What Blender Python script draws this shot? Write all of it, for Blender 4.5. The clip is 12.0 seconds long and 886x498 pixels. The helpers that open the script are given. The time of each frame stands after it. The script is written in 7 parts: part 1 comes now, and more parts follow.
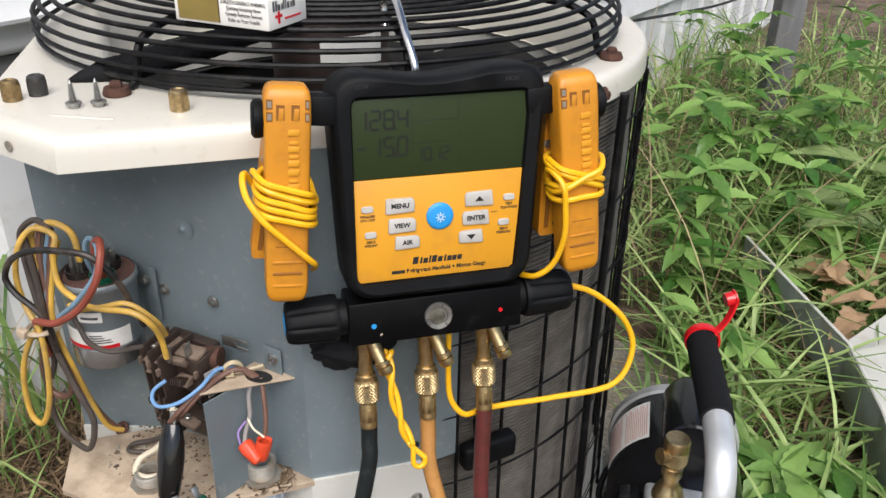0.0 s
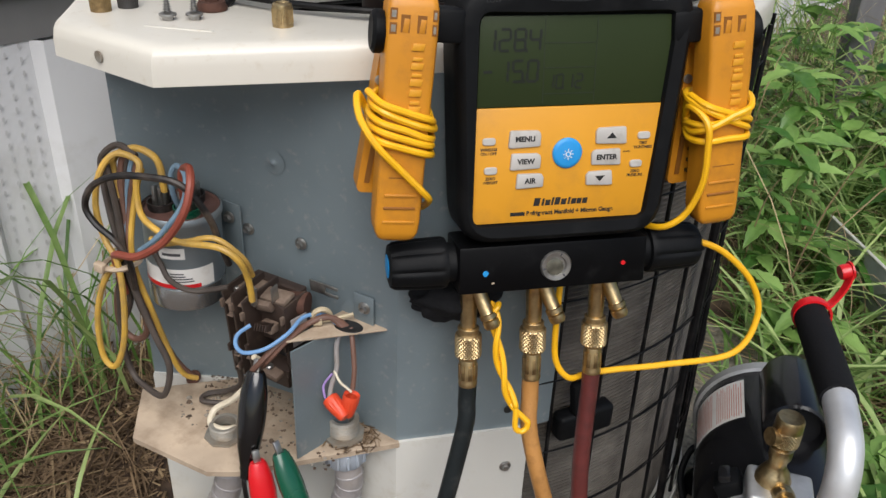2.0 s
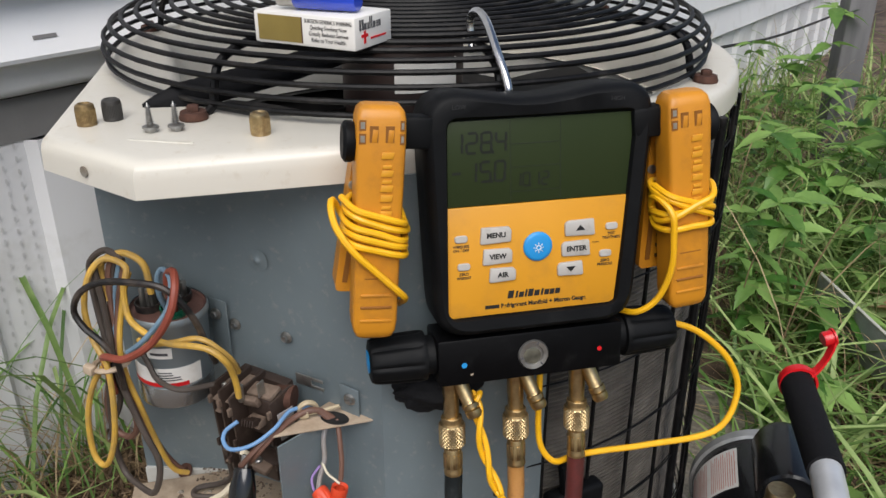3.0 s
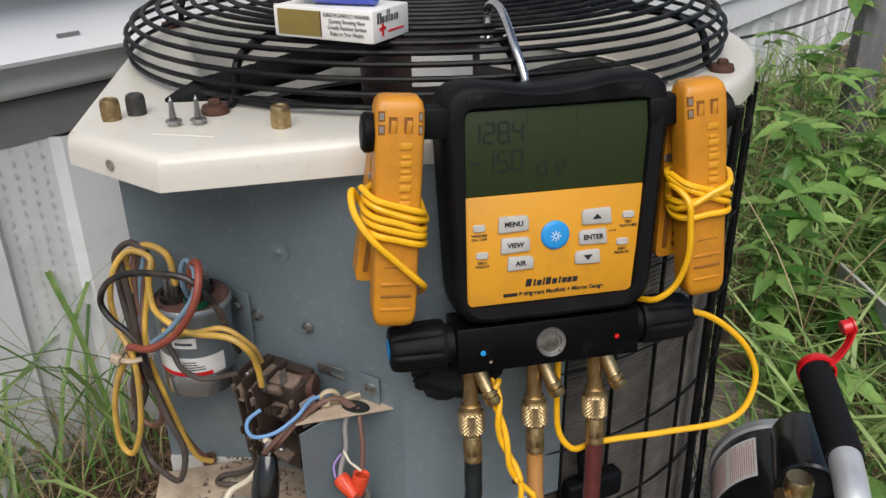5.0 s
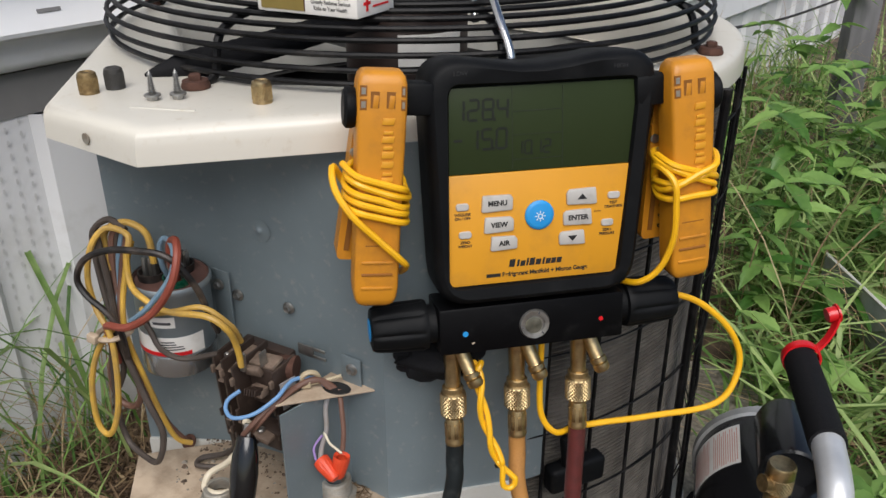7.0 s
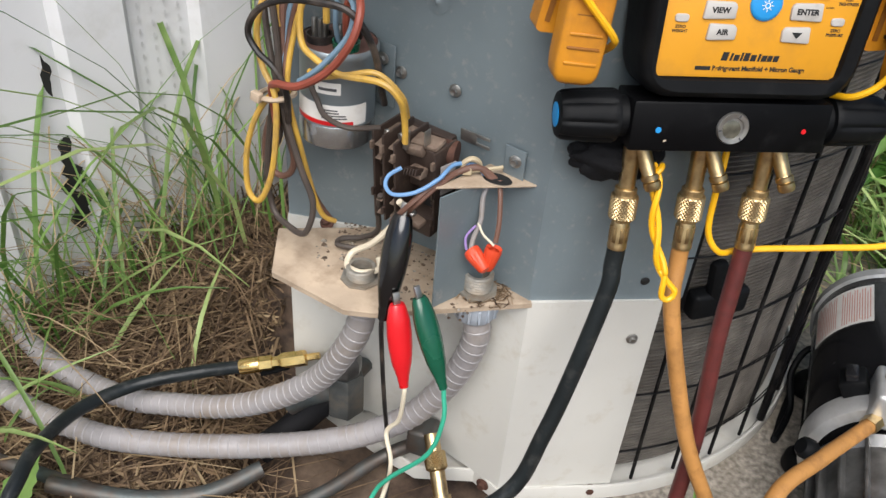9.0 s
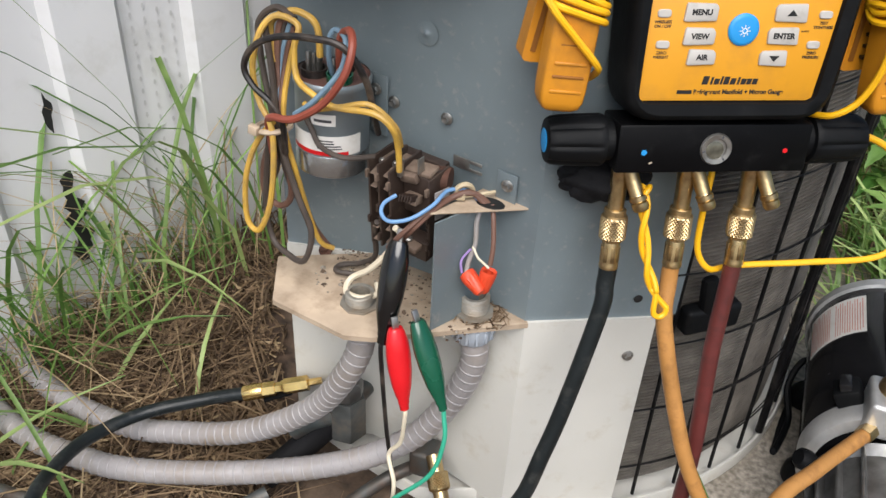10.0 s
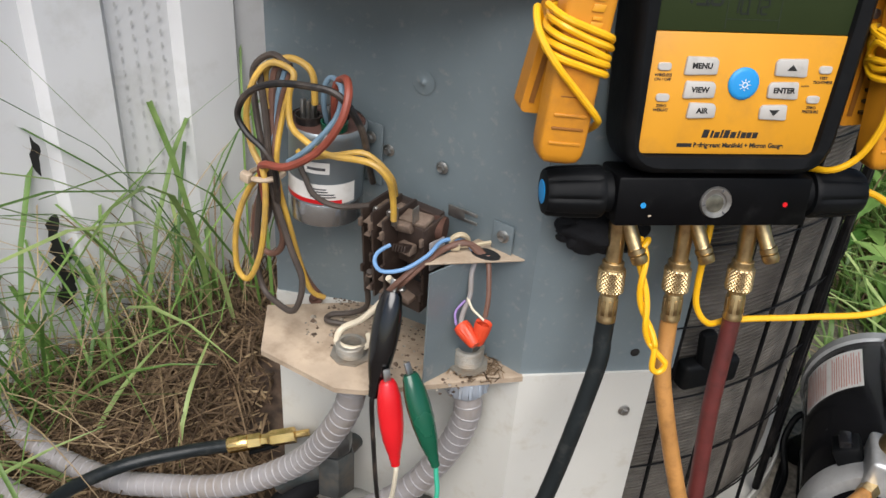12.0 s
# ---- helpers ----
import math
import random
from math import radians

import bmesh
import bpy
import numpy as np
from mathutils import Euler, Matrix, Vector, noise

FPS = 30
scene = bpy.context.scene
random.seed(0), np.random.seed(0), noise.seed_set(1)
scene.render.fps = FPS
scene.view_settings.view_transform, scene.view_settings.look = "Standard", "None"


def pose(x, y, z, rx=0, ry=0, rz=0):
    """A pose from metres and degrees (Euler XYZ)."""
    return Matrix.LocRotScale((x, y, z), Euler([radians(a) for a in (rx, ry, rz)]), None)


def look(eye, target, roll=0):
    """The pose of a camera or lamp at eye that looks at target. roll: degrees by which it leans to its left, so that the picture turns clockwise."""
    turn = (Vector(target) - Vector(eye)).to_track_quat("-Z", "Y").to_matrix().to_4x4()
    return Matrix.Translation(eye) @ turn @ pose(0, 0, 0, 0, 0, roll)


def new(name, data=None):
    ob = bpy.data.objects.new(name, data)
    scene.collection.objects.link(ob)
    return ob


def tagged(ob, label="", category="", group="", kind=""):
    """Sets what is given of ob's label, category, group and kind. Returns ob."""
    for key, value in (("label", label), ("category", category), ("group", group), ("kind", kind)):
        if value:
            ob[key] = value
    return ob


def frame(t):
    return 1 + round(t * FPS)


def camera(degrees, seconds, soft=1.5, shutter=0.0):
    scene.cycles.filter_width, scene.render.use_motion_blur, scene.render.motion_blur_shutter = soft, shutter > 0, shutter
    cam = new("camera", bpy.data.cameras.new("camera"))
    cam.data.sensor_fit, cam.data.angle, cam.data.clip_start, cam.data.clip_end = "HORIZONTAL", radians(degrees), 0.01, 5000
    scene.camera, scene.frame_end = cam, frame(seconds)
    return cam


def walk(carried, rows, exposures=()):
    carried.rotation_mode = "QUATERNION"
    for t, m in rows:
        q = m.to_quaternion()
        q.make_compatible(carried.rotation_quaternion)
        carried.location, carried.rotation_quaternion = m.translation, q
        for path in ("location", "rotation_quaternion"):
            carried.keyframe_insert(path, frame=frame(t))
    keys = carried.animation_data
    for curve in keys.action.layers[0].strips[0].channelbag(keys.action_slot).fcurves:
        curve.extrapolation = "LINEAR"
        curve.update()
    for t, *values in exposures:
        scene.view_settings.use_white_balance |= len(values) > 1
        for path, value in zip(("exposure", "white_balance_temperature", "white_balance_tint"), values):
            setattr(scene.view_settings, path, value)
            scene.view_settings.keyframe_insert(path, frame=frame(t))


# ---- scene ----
cam = camera(56.62, 12.0)
PATH = [
    (0, (0.3433, 0.1391, 0.7854), (0.0390, 0.9711, 0.3216), 1.09),
    (0.5, (0.3348, 0.1474, 0.7792), (0.0500, 0.9923, 0.3262), 2.01),
    (1, (0.3182, 0.1590, 0.7661), (0.0347, 0.9969, 0.2997), 2.03),
    (1.5, (0.3036, 0.1848, 0.7567), (0.0173, 1.0124, 0.2739), 2.17),
    (2, (0.2707, 0.1537, 0.7292), (-0.0634, 0.9619, 0.2443), 2.39),
    (2.5, (0.2803, 0.1586, 0.7587), (-0.0844, 0.9794, 0.3192), 0.37),
    (2.7, (0.2859, 0.1594, 0.7622), (-0.0717, 0.9915, 0.3383), 0.14),
    (4.3, (0.2913, 0.1542, 0.7521), (-0.0430, 0.9932, 0.3227), 0.51),
    (4.5, (0.2913, 0.1548, 0.7516), (-0.0572, 0.9878, 0.3218), 0.17),
    (5, (0.2914, 0.1502, 0.7608), (-0.0783, 0.9745, 0.3321), -0.89),
    (5.5, (0.2878, 0.1447, 0.7609), (-0.0955, 0.9619, 0.3306), -1.17),
    (6, (0.2887, 0.1439, 0.7611), (-0.1034, 0.9575, 0.3317), -1.52),
    (6.5, (0.2821, 0.1542, 0.7537), (-0.1000, 0.9692, 0.3182), -0.77),
    (7, (0.2940, 0.1559, 0.7499), (-0.0619, 0.9808, 0.3106), 0.06),
    (7.5, (0.2740, 0.1396, 0.7255), (-0.0890, 0.9432, 0.2538), 1.80),
    (7.7, (0.2519, 0.1347, 0.7152), (-0.1209, 0.9157, 0.2142), 3.01),
    (9.3, (0.2171, 0.1145, 0.6856), (-0.1548, 0.8299, 0.0941), 4.84),
    (9.5, (0.2178, 0.1133, 0.6863), (-0.1559, 0.8298, 0.0972), 4.64),
    (10, (0.2255, 0.1089, 0.6987), (-0.1555, 0.8367, 0.1285), 3.19),
    (10.5, (0.2392, 0.1270, 0.7177), (-0.1390, 0.8784, 0.1771), 1.83),
    (11, (0.2417, 0.1289, 0.7152), (-0.1227, 0.8966, 0.1881), 2.28),
    (11.5, (0.2311, 0.1284, 0.7072), (-0.1333, 0.8933, 0.1760), 3.11),
    (12, (0.2135, 0.1181, 0.6956), (-0.1701, 0.8781, 0.1710), 4.23),
]
walk(cam, [(t, look(eye, target, roll)) for t, eye, target, roll in PATH],
     exposures=[(0, 0.40), (0.7, 0.38), (1.5, 0.24), (2.2, 0.06), (7.2, -0.02), (7.7, 0.09), (9.4, 0.48), (10.2, 0.43), (11, 0.33), (12, 0.34)])

# ---- light ----
world = bpy.data.worlds.new("sky")
scene.world = world
world.use_nodes = True
wn = world.node_tree.nodes
sky = wn.new("ShaderNodeTexSky")
sky.sky_type = "NISHITA"
sky.sun_disc = False
sky.sun_elevation = radians(52)
sky.sun_rotation = radians(155)
sky.dust_density = 2.0
sky.air_density = 1.0
world.node_tree.links.new(sky.outputs["Color"], wn["Background"].inputs["Color"])
wn["Background"].inputs["Strength"].default_value = 0.103
sun_data = bpy.data.lights.new("sun", "SUN")
sun_data.energy = 3.4
sun_data.angle = radians(52)
sun_data.color = (1.0, 0.975, 0.95)
sun = new("sun", sun_data)
sun.matrix_world = look((1.25, -2.1, 4.0), (0, 0.6, 0.3))
scene.view_settings.exposure = 0.0


# ---- materials ----
def mat(name, color, rough=0.5, metal=0.0, var=0.12, scale=30.0, bump=0.15, dirt=None, dirt_scale=6.0, dirt_amount=0.35, fine=220.0, coat=0.0, stretch=(1, 1, 1), trans=0.0, spec=0.5):
    m = bpy.data.materials.new(name)
    m.use_nodes = True
    nt = m.node_tree
    b = nt.nodes["Principled BSDF"]
    b.inputs["Roughness"].default_value = rough
    b.inputs["Metallic"].default_value = metal
    b.inputs["Coat Weight"].default_value = coat
    b.inputs["Transmission Weight"].default_value = trans
    b.inputs["Specular IOR Level"].default_value = spec
    tc = nt.nodes.new("ShaderNodeTexCoord")
    mp = nt.nodes.new("ShaderNodeMapping")
    mp.inputs["Scale"].default_value = stretch
    nt.links.new(tc.outputs["Object"], mp.inputs["Vector"])
    n1 = nt.nodes.new("ShaderNodeTexNoise")
    n1.inputs["Scale"].default_value = scale
    n1.inputs["Detail"].default_value = 5
    nt.links.new(mp.outputs["Vector"], n1.inputs["Vector"])
    ramp = nt.nodes.new("ShaderNodeValToRGB")
    ramp.color_ramp.elements[0].position = 0.3
    ramp.color_ramp.elements[1].position = 0.7
    ramp.color_ramp.elements[0].color = (*[max(0, c * (1 - var)) for c in color], 1)
    ramp.color_ramp.elements[1].color = (*[min(1, c * (1 + var)) for c in color], 1)
    nt.links.new(n1.outputs["Fac"], ramp.inputs["Fac"])
    out = ramp.outputs["Color"]
    if dirt:
        n2 = nt.nodes.new("ShaderNodeTexNoise")
        n2.inputs["Scale"].default_value = dirt_scale
        n2.inputs["Detail"].default_value = 8
        n2.inputs["Roughness"].default_value = 0.65
        nt.links.new(mp.outputs["Vector"], n2.inputs["Vector"])
        r2 = nt.nodes.new("ShaderNodeMapRange")
        r2.inputs["From Min"].default_value = 0.62 - dirt_amount * 0.5
        r2.inputs["From Max"].default_value = 0.95 - dirt_amount * 0.5
        nt.links.new(n2.outputs["Fac"], r2.inputs["Value"])
        mx = nt.nodes.new("ShaderNodeMix")
        mx.data_type = "RGBA"
        nt.links.new(r2.outputs["Result"], mx.inputs["Factor"])
        nt.links.new(out, mx.inputs["A"])
        mx.inputs["B"].default_value = (*dirt, 1)
        out = mx.outputs["Result"]
    nt.links.new(out, b.inputs["Base Color"])
    n3 = nt.nodes.new("ShaderNodeTexNoise")
    n3.inputs["Scale"].default_value = fine
    n3.inputs["Detail"].default_value = 4
    nt.links.new(mp.outputs["Vector"], n3.inputs["Vector"])
    rr = nt.nodes.new("ShaderNodeMapRange")
    rr.inputs["To Min"].default_value = max(0.02, rough - 0.1)
    rr.inputs["To Max"].default_value = min(1, rough + 0.12)
    nt.links.new(n1.outputs["Fac"], rr.inputs["Value"])
    nt.links.new(rr.outputs["Result"], b.inputs["Roughness"])
    bp = nt.nodes.new("ShaderNodeBump")
    bp.inputs["Strength"].default_value = bump
    bp.inputs["Distance"].default_value = 0.001
    nt.links.new(n3.outputs["Fac"], bp.inputs["Height"])
    nt.links.new(bp.outputs["Normal"], b.inputs["Normal"])
    return m


def leafy(name, color, other, rough=0.45):
    """Leaf material, varied leaf by leaf."""
    m = bpy.data.materials.new(name)
    m.use_nodes = True
    nt = m.node_tree
    b = nt.nodes["Principled BSDF"]
    b.inputs["Roughness"].default_value = rough
    g = nt.nodes.new("ShaderNodeNewGeometry")
    oi = nt.nodes.new("ShaderNodeObjectInfo")
    add = nt.nodes.new("ShaderNodeMath")
    add.operation = "ADD"
    nt.links.new(g.outputs["Random Per Island"], add.inputs[0])
    nt.links.new(oi.outputs["Random"], add.inputs[1])
    fr = nt.nodes.new("ShaderNodeMath")
    fr.operation = "FRACT"
    nt.links.new(add.outputs["Value"], fr.inputs[0])
    tc = nt.nodes.new("ShaderNodeTexCoord")
    nz = nt.nodes.new("ShaderNodeTexNoise")
    nz.inputs["Scale"].default_value = 60
    nt.links.new(tc.outputs["Object"], nz.inputs["Vector"])
    a2 = nt.nodes.new("ShaderNodeMath")
    a2.operation = "MULTIPLY_ADD"
    a2.inputs[1].default_value = 0.5
    nt.links.new(nz.outputs["Fac"], a2.inputs[0])
    nt.links.new(fr.outputs["Value"], a2.inputs[2])
    sub = nt.nodes.new("ShaderNodeMath")
    sub.operation = "SUBTRACT"
    sub.inputs[1].default_value = 0.25
    nt.links.new(a2.outputs["Value"], sub.inputs[0])
    ramp = nt.nodes.new("ShaderNodeValToRGB")
    ramp.color_ramp.elements[0].color = (*color, 1)
    ramp.color_ramp.elements[1].color = (*other, 1)
    nt.links.new(sub.outputs["Value"], ramp.inputs["Fac"])
    nt.links.new(ramp.outputs["Color"], b.inputs["Base Color"])
    tr = nt.nodes.new("ShaderNodeBsdfTranslucent")
    nt.links.new(ramp.outputs["Color"], tr.inputs["Color"])
    mix = nt.nodes.new("ShaderNodeMixShader")
    mix.inputs["Fac"].default_value = 0.4
    nt.links.new(b.outputs["BSDF"], mix.inputs[1])
    nt.links.new(tr.outputs["BSDF"], mix.inputs[2])
    nt.links.new(mix.outputs["Shader"], nt.nodes["Material Output"].inputs["Surface"])
    return m


M_CAP = mat("cream_paint", (0.59, 0.56, 0.49), 0.38, var=0.035, scale=5, bump=0.06, dirt=(0.45, 0.38, 0.28), dirt_scale=70, dirt_amount=0.08, coat=0.15)
M_LOWER = mat("cream_lower_paint", (0.53, 0.52, 0.48), 0.45, var=0.06, scale=7, bump=0.08, dirt=(0.40, 0.35, 0.27), dirt_scale=30, dirt_amount=0.12)
M_GREY = mat("grey_sheet", (0.178, 0.218, 0.236), 0.40, metal=0.25, var=0.12, scale=9, bump=0.12, dirt=(0.36, 0.35, 0.33), dirt_scale=110, dirt_amount=0.09, spec=0.45)
M_TRAY = mat("dusty_sheet", (0.42, 0.33, 0.24), 0.7, var=0.16, scale=25, bump=0.3, dirt=(0.2, 0.14, 0.09), dirt_scale=35, dirt_amount=0.35)
M_BLACKWIRE = mat("black_coated_wire", (0.0035, 0.0035, 0.004), 0.45, var=0.3, scale=60, bump=0.12, dirt=(0.04, 0.036, 0.033), dirt_scale=40, dirt_amount=0.2, spec=0.2)
M_COIL = mat("coil_fins", (0.14, 0.126, 0.108), 0.5, metal=0.25, var=0.22, scale=60, bump=0.9, fine=900, dirt=(0.055, 0.045, 0.037), dirt_scale=9, dirt_amount=0.34, stretch=(1, 1, 1.6))
# Near-black painted shade for holes, gaps and the body's inside.
M_INSIDE_SHADE = mat("inside_shade", (0.012, 0.012, 0.012), 0.6)
M_BLADE = mat("dark_blade", (0.014, 0.014, 0.015), 0.5, var=0.3, dirt=(0.04, 0.036, 0.034), dirt_amount=0.3)
M_BROWNM = mat("brown_motor", (0.017, 0.008, 0.006), 0.5, var=0.3, dirt=(0.04, 0.022, 0.016), dirt_amount=0.3)
M_RUST = mat("rusty_steel", (0.07, 0.030, 0.019), 0.8, metal=0.2, var=0.35, scale=120, bump=0.7)
M_STEEL = mat("zinc_steel", (0.36, 0.35, 0.33), 0.35, metal=0.9, var=0.2, scale=90, bump=0.2)
M_OLDZINC = mat("dull_dusty_zinc", (0.30, 0.285, 0.25), 0.6, metal=0.5, var=0.25, scale=90, bump=0.3, dirt=(0.22, 0.16, 0.10), dirt_scale=50, dirt_amount=0.4)
M_CHROME = mat("bright_steel_wire", (0.6, 0.6, 0.6), 0.22, metal=1.0, var=0.15, scale=60, bump=0.1)
M_BRASS = mat("brass", (0.56, 0.42, 0.22), 0.32, metal=1.0, var=0.2, scale=90, bump=0.25, dirt=(0.2, 0.11, 0.05), dirt_scale=70, dirt_amount=0.3)
M_BRASSD = mat("dull_brass", (0.38, 0.27, 0.13), 0.45, metal=0.9, var=0.3, scale=90, bump=0.3, dirt=(0.12, 0.07, 0.03), dirt_scale=70, dirt_amount=0.4)
M_RUBBER = mat("black_rubber", (0.0034, 0.0038, 0.0044), 0.55, var=0.25, scale=40, bump=0.2, dirt=(0.014, 0.014, 0.014), dirt_scale=30, dirt_amount=0.15, spec=0.15)
M_BLOCK = mat("black_anodised", (0.002, 0.002, 0.0024), 0.45, var=0.2, scale=40, bump=0.1, dirt=(0.014, 0.014, 0.014), dirt_scale=50, dirt_amount=0.10, spec=0.12)
M_YELLOW = mat("amber_plastic", (0.55, 0.222, 0.012), 0.42, var=0.08, scale=18, bump=0.12, dirt=(0.27, 0.11, 0.02), dirt_scale=22, dirt_amount=0.3)
# Darker copy of the amber, with the shade of recesses painted in.
M_SLOT_SHADE = mat("amber_recess_shade", (0.22, 0.08, 0.006), 0.6)
M_BRASS2 = mat("bright_brass", (0.80, 0.56, 0.22), 0.22, metal=1.0, var=0.12, scale=90, bump=0.15)
M_GALV = mat("galvanised_flange", (0.27, 0.29, 0.29), 0.5, metal=0.4, var=0.15, scale=30, bump=0.1, dirt=(0.2, 0.17, 0.12), dirt_scale=25, dirt_amount=0.3)
M_FACE = mat("amber_faceplate", (0.61, 0.275, 0.015), 0.42, var=0.06, scale=14, bump=0.06, dirt=(0.42, 0.2, 0.03), dirt_scale=20, dirt_amount=0.22)
M_CORD = mat("yellow_cord", (0.80, 0.42, 0.008), 0.4, var=0.08, scale=60, bump=0.1, dirt=(0.5, 0.26, 0.02), dirt_scale=60, dirt_amount=0.15)
M_LCD = mat("lcd_glass", (0.023, 0.033, 0.0125), 0.35, var=0.08, scale=6, bump=0.0, spec=0.12)
M_SEG = mat("lcd_segments", (0.004, 0.006, 0.0025), 0.4, var=0.02)
M_SEGF = mat("lcd_faint_segments", (0.013, 0.019, 0.008), 0.4, var=0.02)
M_BUTTON = mat("grey_button", (0.42, 0.40, 0.37), 0.5, var=0.06, bump=0.08, dirt=(0.2, 0.18, 0.14), dirt_scale=60, dirt_amount=0.15)
M_BLUE = mat("blue_button", (0.015, 0.25, 0.58), 0.45, var=0.06, bump=0.06)
M_INK = mat("black_ink", (0.01, 0.01, 0.01), 0.5)
M_INKG = mat("grey_print", (0.07, 0.07, 0.075), 0.5)
M_WHITEINK = mat("white_print", (0.7, 0.7, 0.68), 0.5)
M_RED = mat("red_plastic", (0.56, 0.008, 0.013), 0.3, var=0.08, scale=25, bump=0.06, coat=0.2)
M_REDH = mat("red_hose", (0.095, 0.018, 0.016), 0.45, var=0.2, scale=30, bump=0.2, dirt=(0.03, 0.012, 0.01), dirt_scale=40, dirt_amount=0.3)
M_TANH = mat("tan_hose", (0.42, 0.2, 0.055), 0.5, var=0.15, scale=30, bump=0.2, dirt=(0.16, 0.07, 0.02), dirt_scale=60, dirt_amount=0.28)
M_BLACKH = mat("black_hose", (0.010, 0.013, 0.014), 0.34, var=0.2, scale=30, bump=0.2, dirt=(0.07, 0.07, 0.065), dirt_scale=40, dirt_amount=0.2, spec=0.3)
M_ORANGE = mat("orange_wire_nut", (0.62, 0.06, 0.02), 0.45, var=0.08, bump=0.15)
M_GREEN = mat("green_vinyl", (0.004, 0.072, 0.038), 0.25, var=0.1, bump=0.08, coat=0.2)
M_GREENW = mat("green_wire", (0.03, 0.32, 0.2), 0.45, var=0.1)
M_BLACKV = mat("black_vinyl", (0.003, 0.003, 0.0035), 0.2, var=0.1, bump=0.05, coat=0.5)
M_WWHITE = mat("cream_wire", (0.62, 0.55, 0.42), 0.5, var=0.1)
M_TANTIE = mat("yellowed_nylon", (0.46, 0.38, 0.25), 0.5, var=0.1, scale=60)
M_WYELLOW = mat("old_yellow_wire", (0.55, 0.33, 0.05), 0.5, var=0.15, scale=60, dirt=(0.3, 0.2, 0.08), dirt_scale=40, dirt_amount=0.4)
M_WBROWN = mat("brown_wire", (0.13, 0.065, 0.045), 0.5, var=0.2, scale=60)
M_WRED = mat("rust_red_wire", (0.22, 0.05, 0.03), 0.5, var=0.15, scale=60)
M_WBLUE = mat("pale_blue_wire", (0.14, 0.22, 0.29), 0.5, var=0.15, scale=60)
M_WBLUE2 = mat("light_blue_wire", (0.13, 0.26, 0.46), 0.5, var=0.15, scale=60)
M_WBLACK = mat("black_wire", (0.007, 0.006, 0.006), 0.5, var=0.3, scale=60, dirt=(0.12, 0.09, 0.07), dirt_scale=40, dirt_amount=0.25)
M_WGREY = mat("dusty_dark_wire", (0.055, 0.042, 0.034), 0.6, var=0.25, scale=60)
M_CAN = mat("capacitor_can", (0.25, 0.29, 0.31), 0.38, metal=0.5, var=0.1, scale=20, bump=0.1, dirt=(0.3, 0.27, 0.22), dirt_scale=30, dirt_amount=0.2)
M_CANB = mat("bright_can", (0.42, 0.43, 0.43), 0.22, metal=0.9, var=0.1, scale=20)
M_CANTOP = mat("brown_lid", (0.10, 0.05, 0.04), 0.55, var=0.25, scale=40, bump=0.3)
M_LABEL = mat("white_label", (0.72, 0.7, 0.66), 0.5, var=0.05, scale=12, dirt=(0.45, 0.38, 0.3), dirt_scale=25, dirt_amount=0.2)
M_BAKELITE = mat("brown_bakelite", (0.034, 0.022, 0.017), 0.45, var=0.2, scale=60, bump=0.08, dirt=(0.15, 0.11, 0.08), dirt_scale=60, dirt_amount=0.1)
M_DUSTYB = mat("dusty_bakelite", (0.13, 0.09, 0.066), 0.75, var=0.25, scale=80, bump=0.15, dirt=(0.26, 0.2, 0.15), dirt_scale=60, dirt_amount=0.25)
M_CONDUIT = mat("grey_conduit", (0.27, 0.255, 0.255), 0.38, var=0.1, scale=25, bump=0.2, dirt=(0.2, 0.16, 0.12), dirt_scale=16, dirt_amount=0.35)
M_RIB = mat("conduit_rib", (0.285, 0.27, 0.27), 0.3, var=0.08, scale=25, bump=0.1)
M_BLUENUT = mat("pale_blue_nut", (0.36, 0.42, 0.5), 0.5, var=0.1, dirt=(0.25, 0.22, 0.18), dirt_amount=0.3)
M_SIDING = mat("white_vinyl", (0.645, 0.645, 0.655), 0.4, var=0.05, scale=5, bump=0.05, dirt=(0.45, 0.44, 0.41), dirt_scale=9, dirt_amount=0.14, coat=0.1)
M_TRIMW = mat("white_trim_vinyl", (0.80, 0.80, 0.80), 0.4, var=0.03, scale=5, bump=0.05, dirt=(0.5, 0.49, 0.46), dirt_scale=9, dirt_amount=0.1, coat=0.1)
# Dark grey that holds painted shade: board under the ledge, nail slot.
M_SHADE_GREY = mat("shade_grey", (0.19, 0.185, 0.18), 0.7, var=0.12, scale=10, bump=0.2)
M_POST = mat("weathered_post", (0.14, 0.135, 0.14), 0.8, var=0.2, scale=12, bump=0.4, stretch=(4, 4, 0.5))
M_SOIL = mat("dirt", (0.062, 0.040, 0.027), 0.95, var=0.65, scale=60, bump=1.0, fine=150, dirt=(0.23, 0.165, 0.115), dirt_scale=9, dirt_amount=0.36)
M_PAD = mat("pebbled_concrete", (0.27, 0.24, 0.2), 0.9, var=0.5, scale=160, bump=1.0, fine=260, dirt=(0.12, 0.1, 0.07), dirt_scale=12, dirt_amount=0.4)
M_BLACKP = mat("gloss_black_paint", (0.009, 0.009, 0.010), 0.22, var=0.15, bump=0.03, coat=0.15, spec=0.3)
M_CAST = mat("cast_aluminium", (0.52, 0.52, 0.51), 0.42, metal=0.6, var=0.2, scale=40, bump=0.3, dirt=(0.2, 0.18, 0.16), dirt_scale=20, dirt_amount=0.25)
M_VALVE = mat("dull_valve_metal", (0.085, 0.09, 0.088), 0.6, metal=0.4, var=0.3, scale=60, bump=0.35, dirt=(0.16, 0.12, 0.08), dirt_scale=30, dirt_amount=0.25)
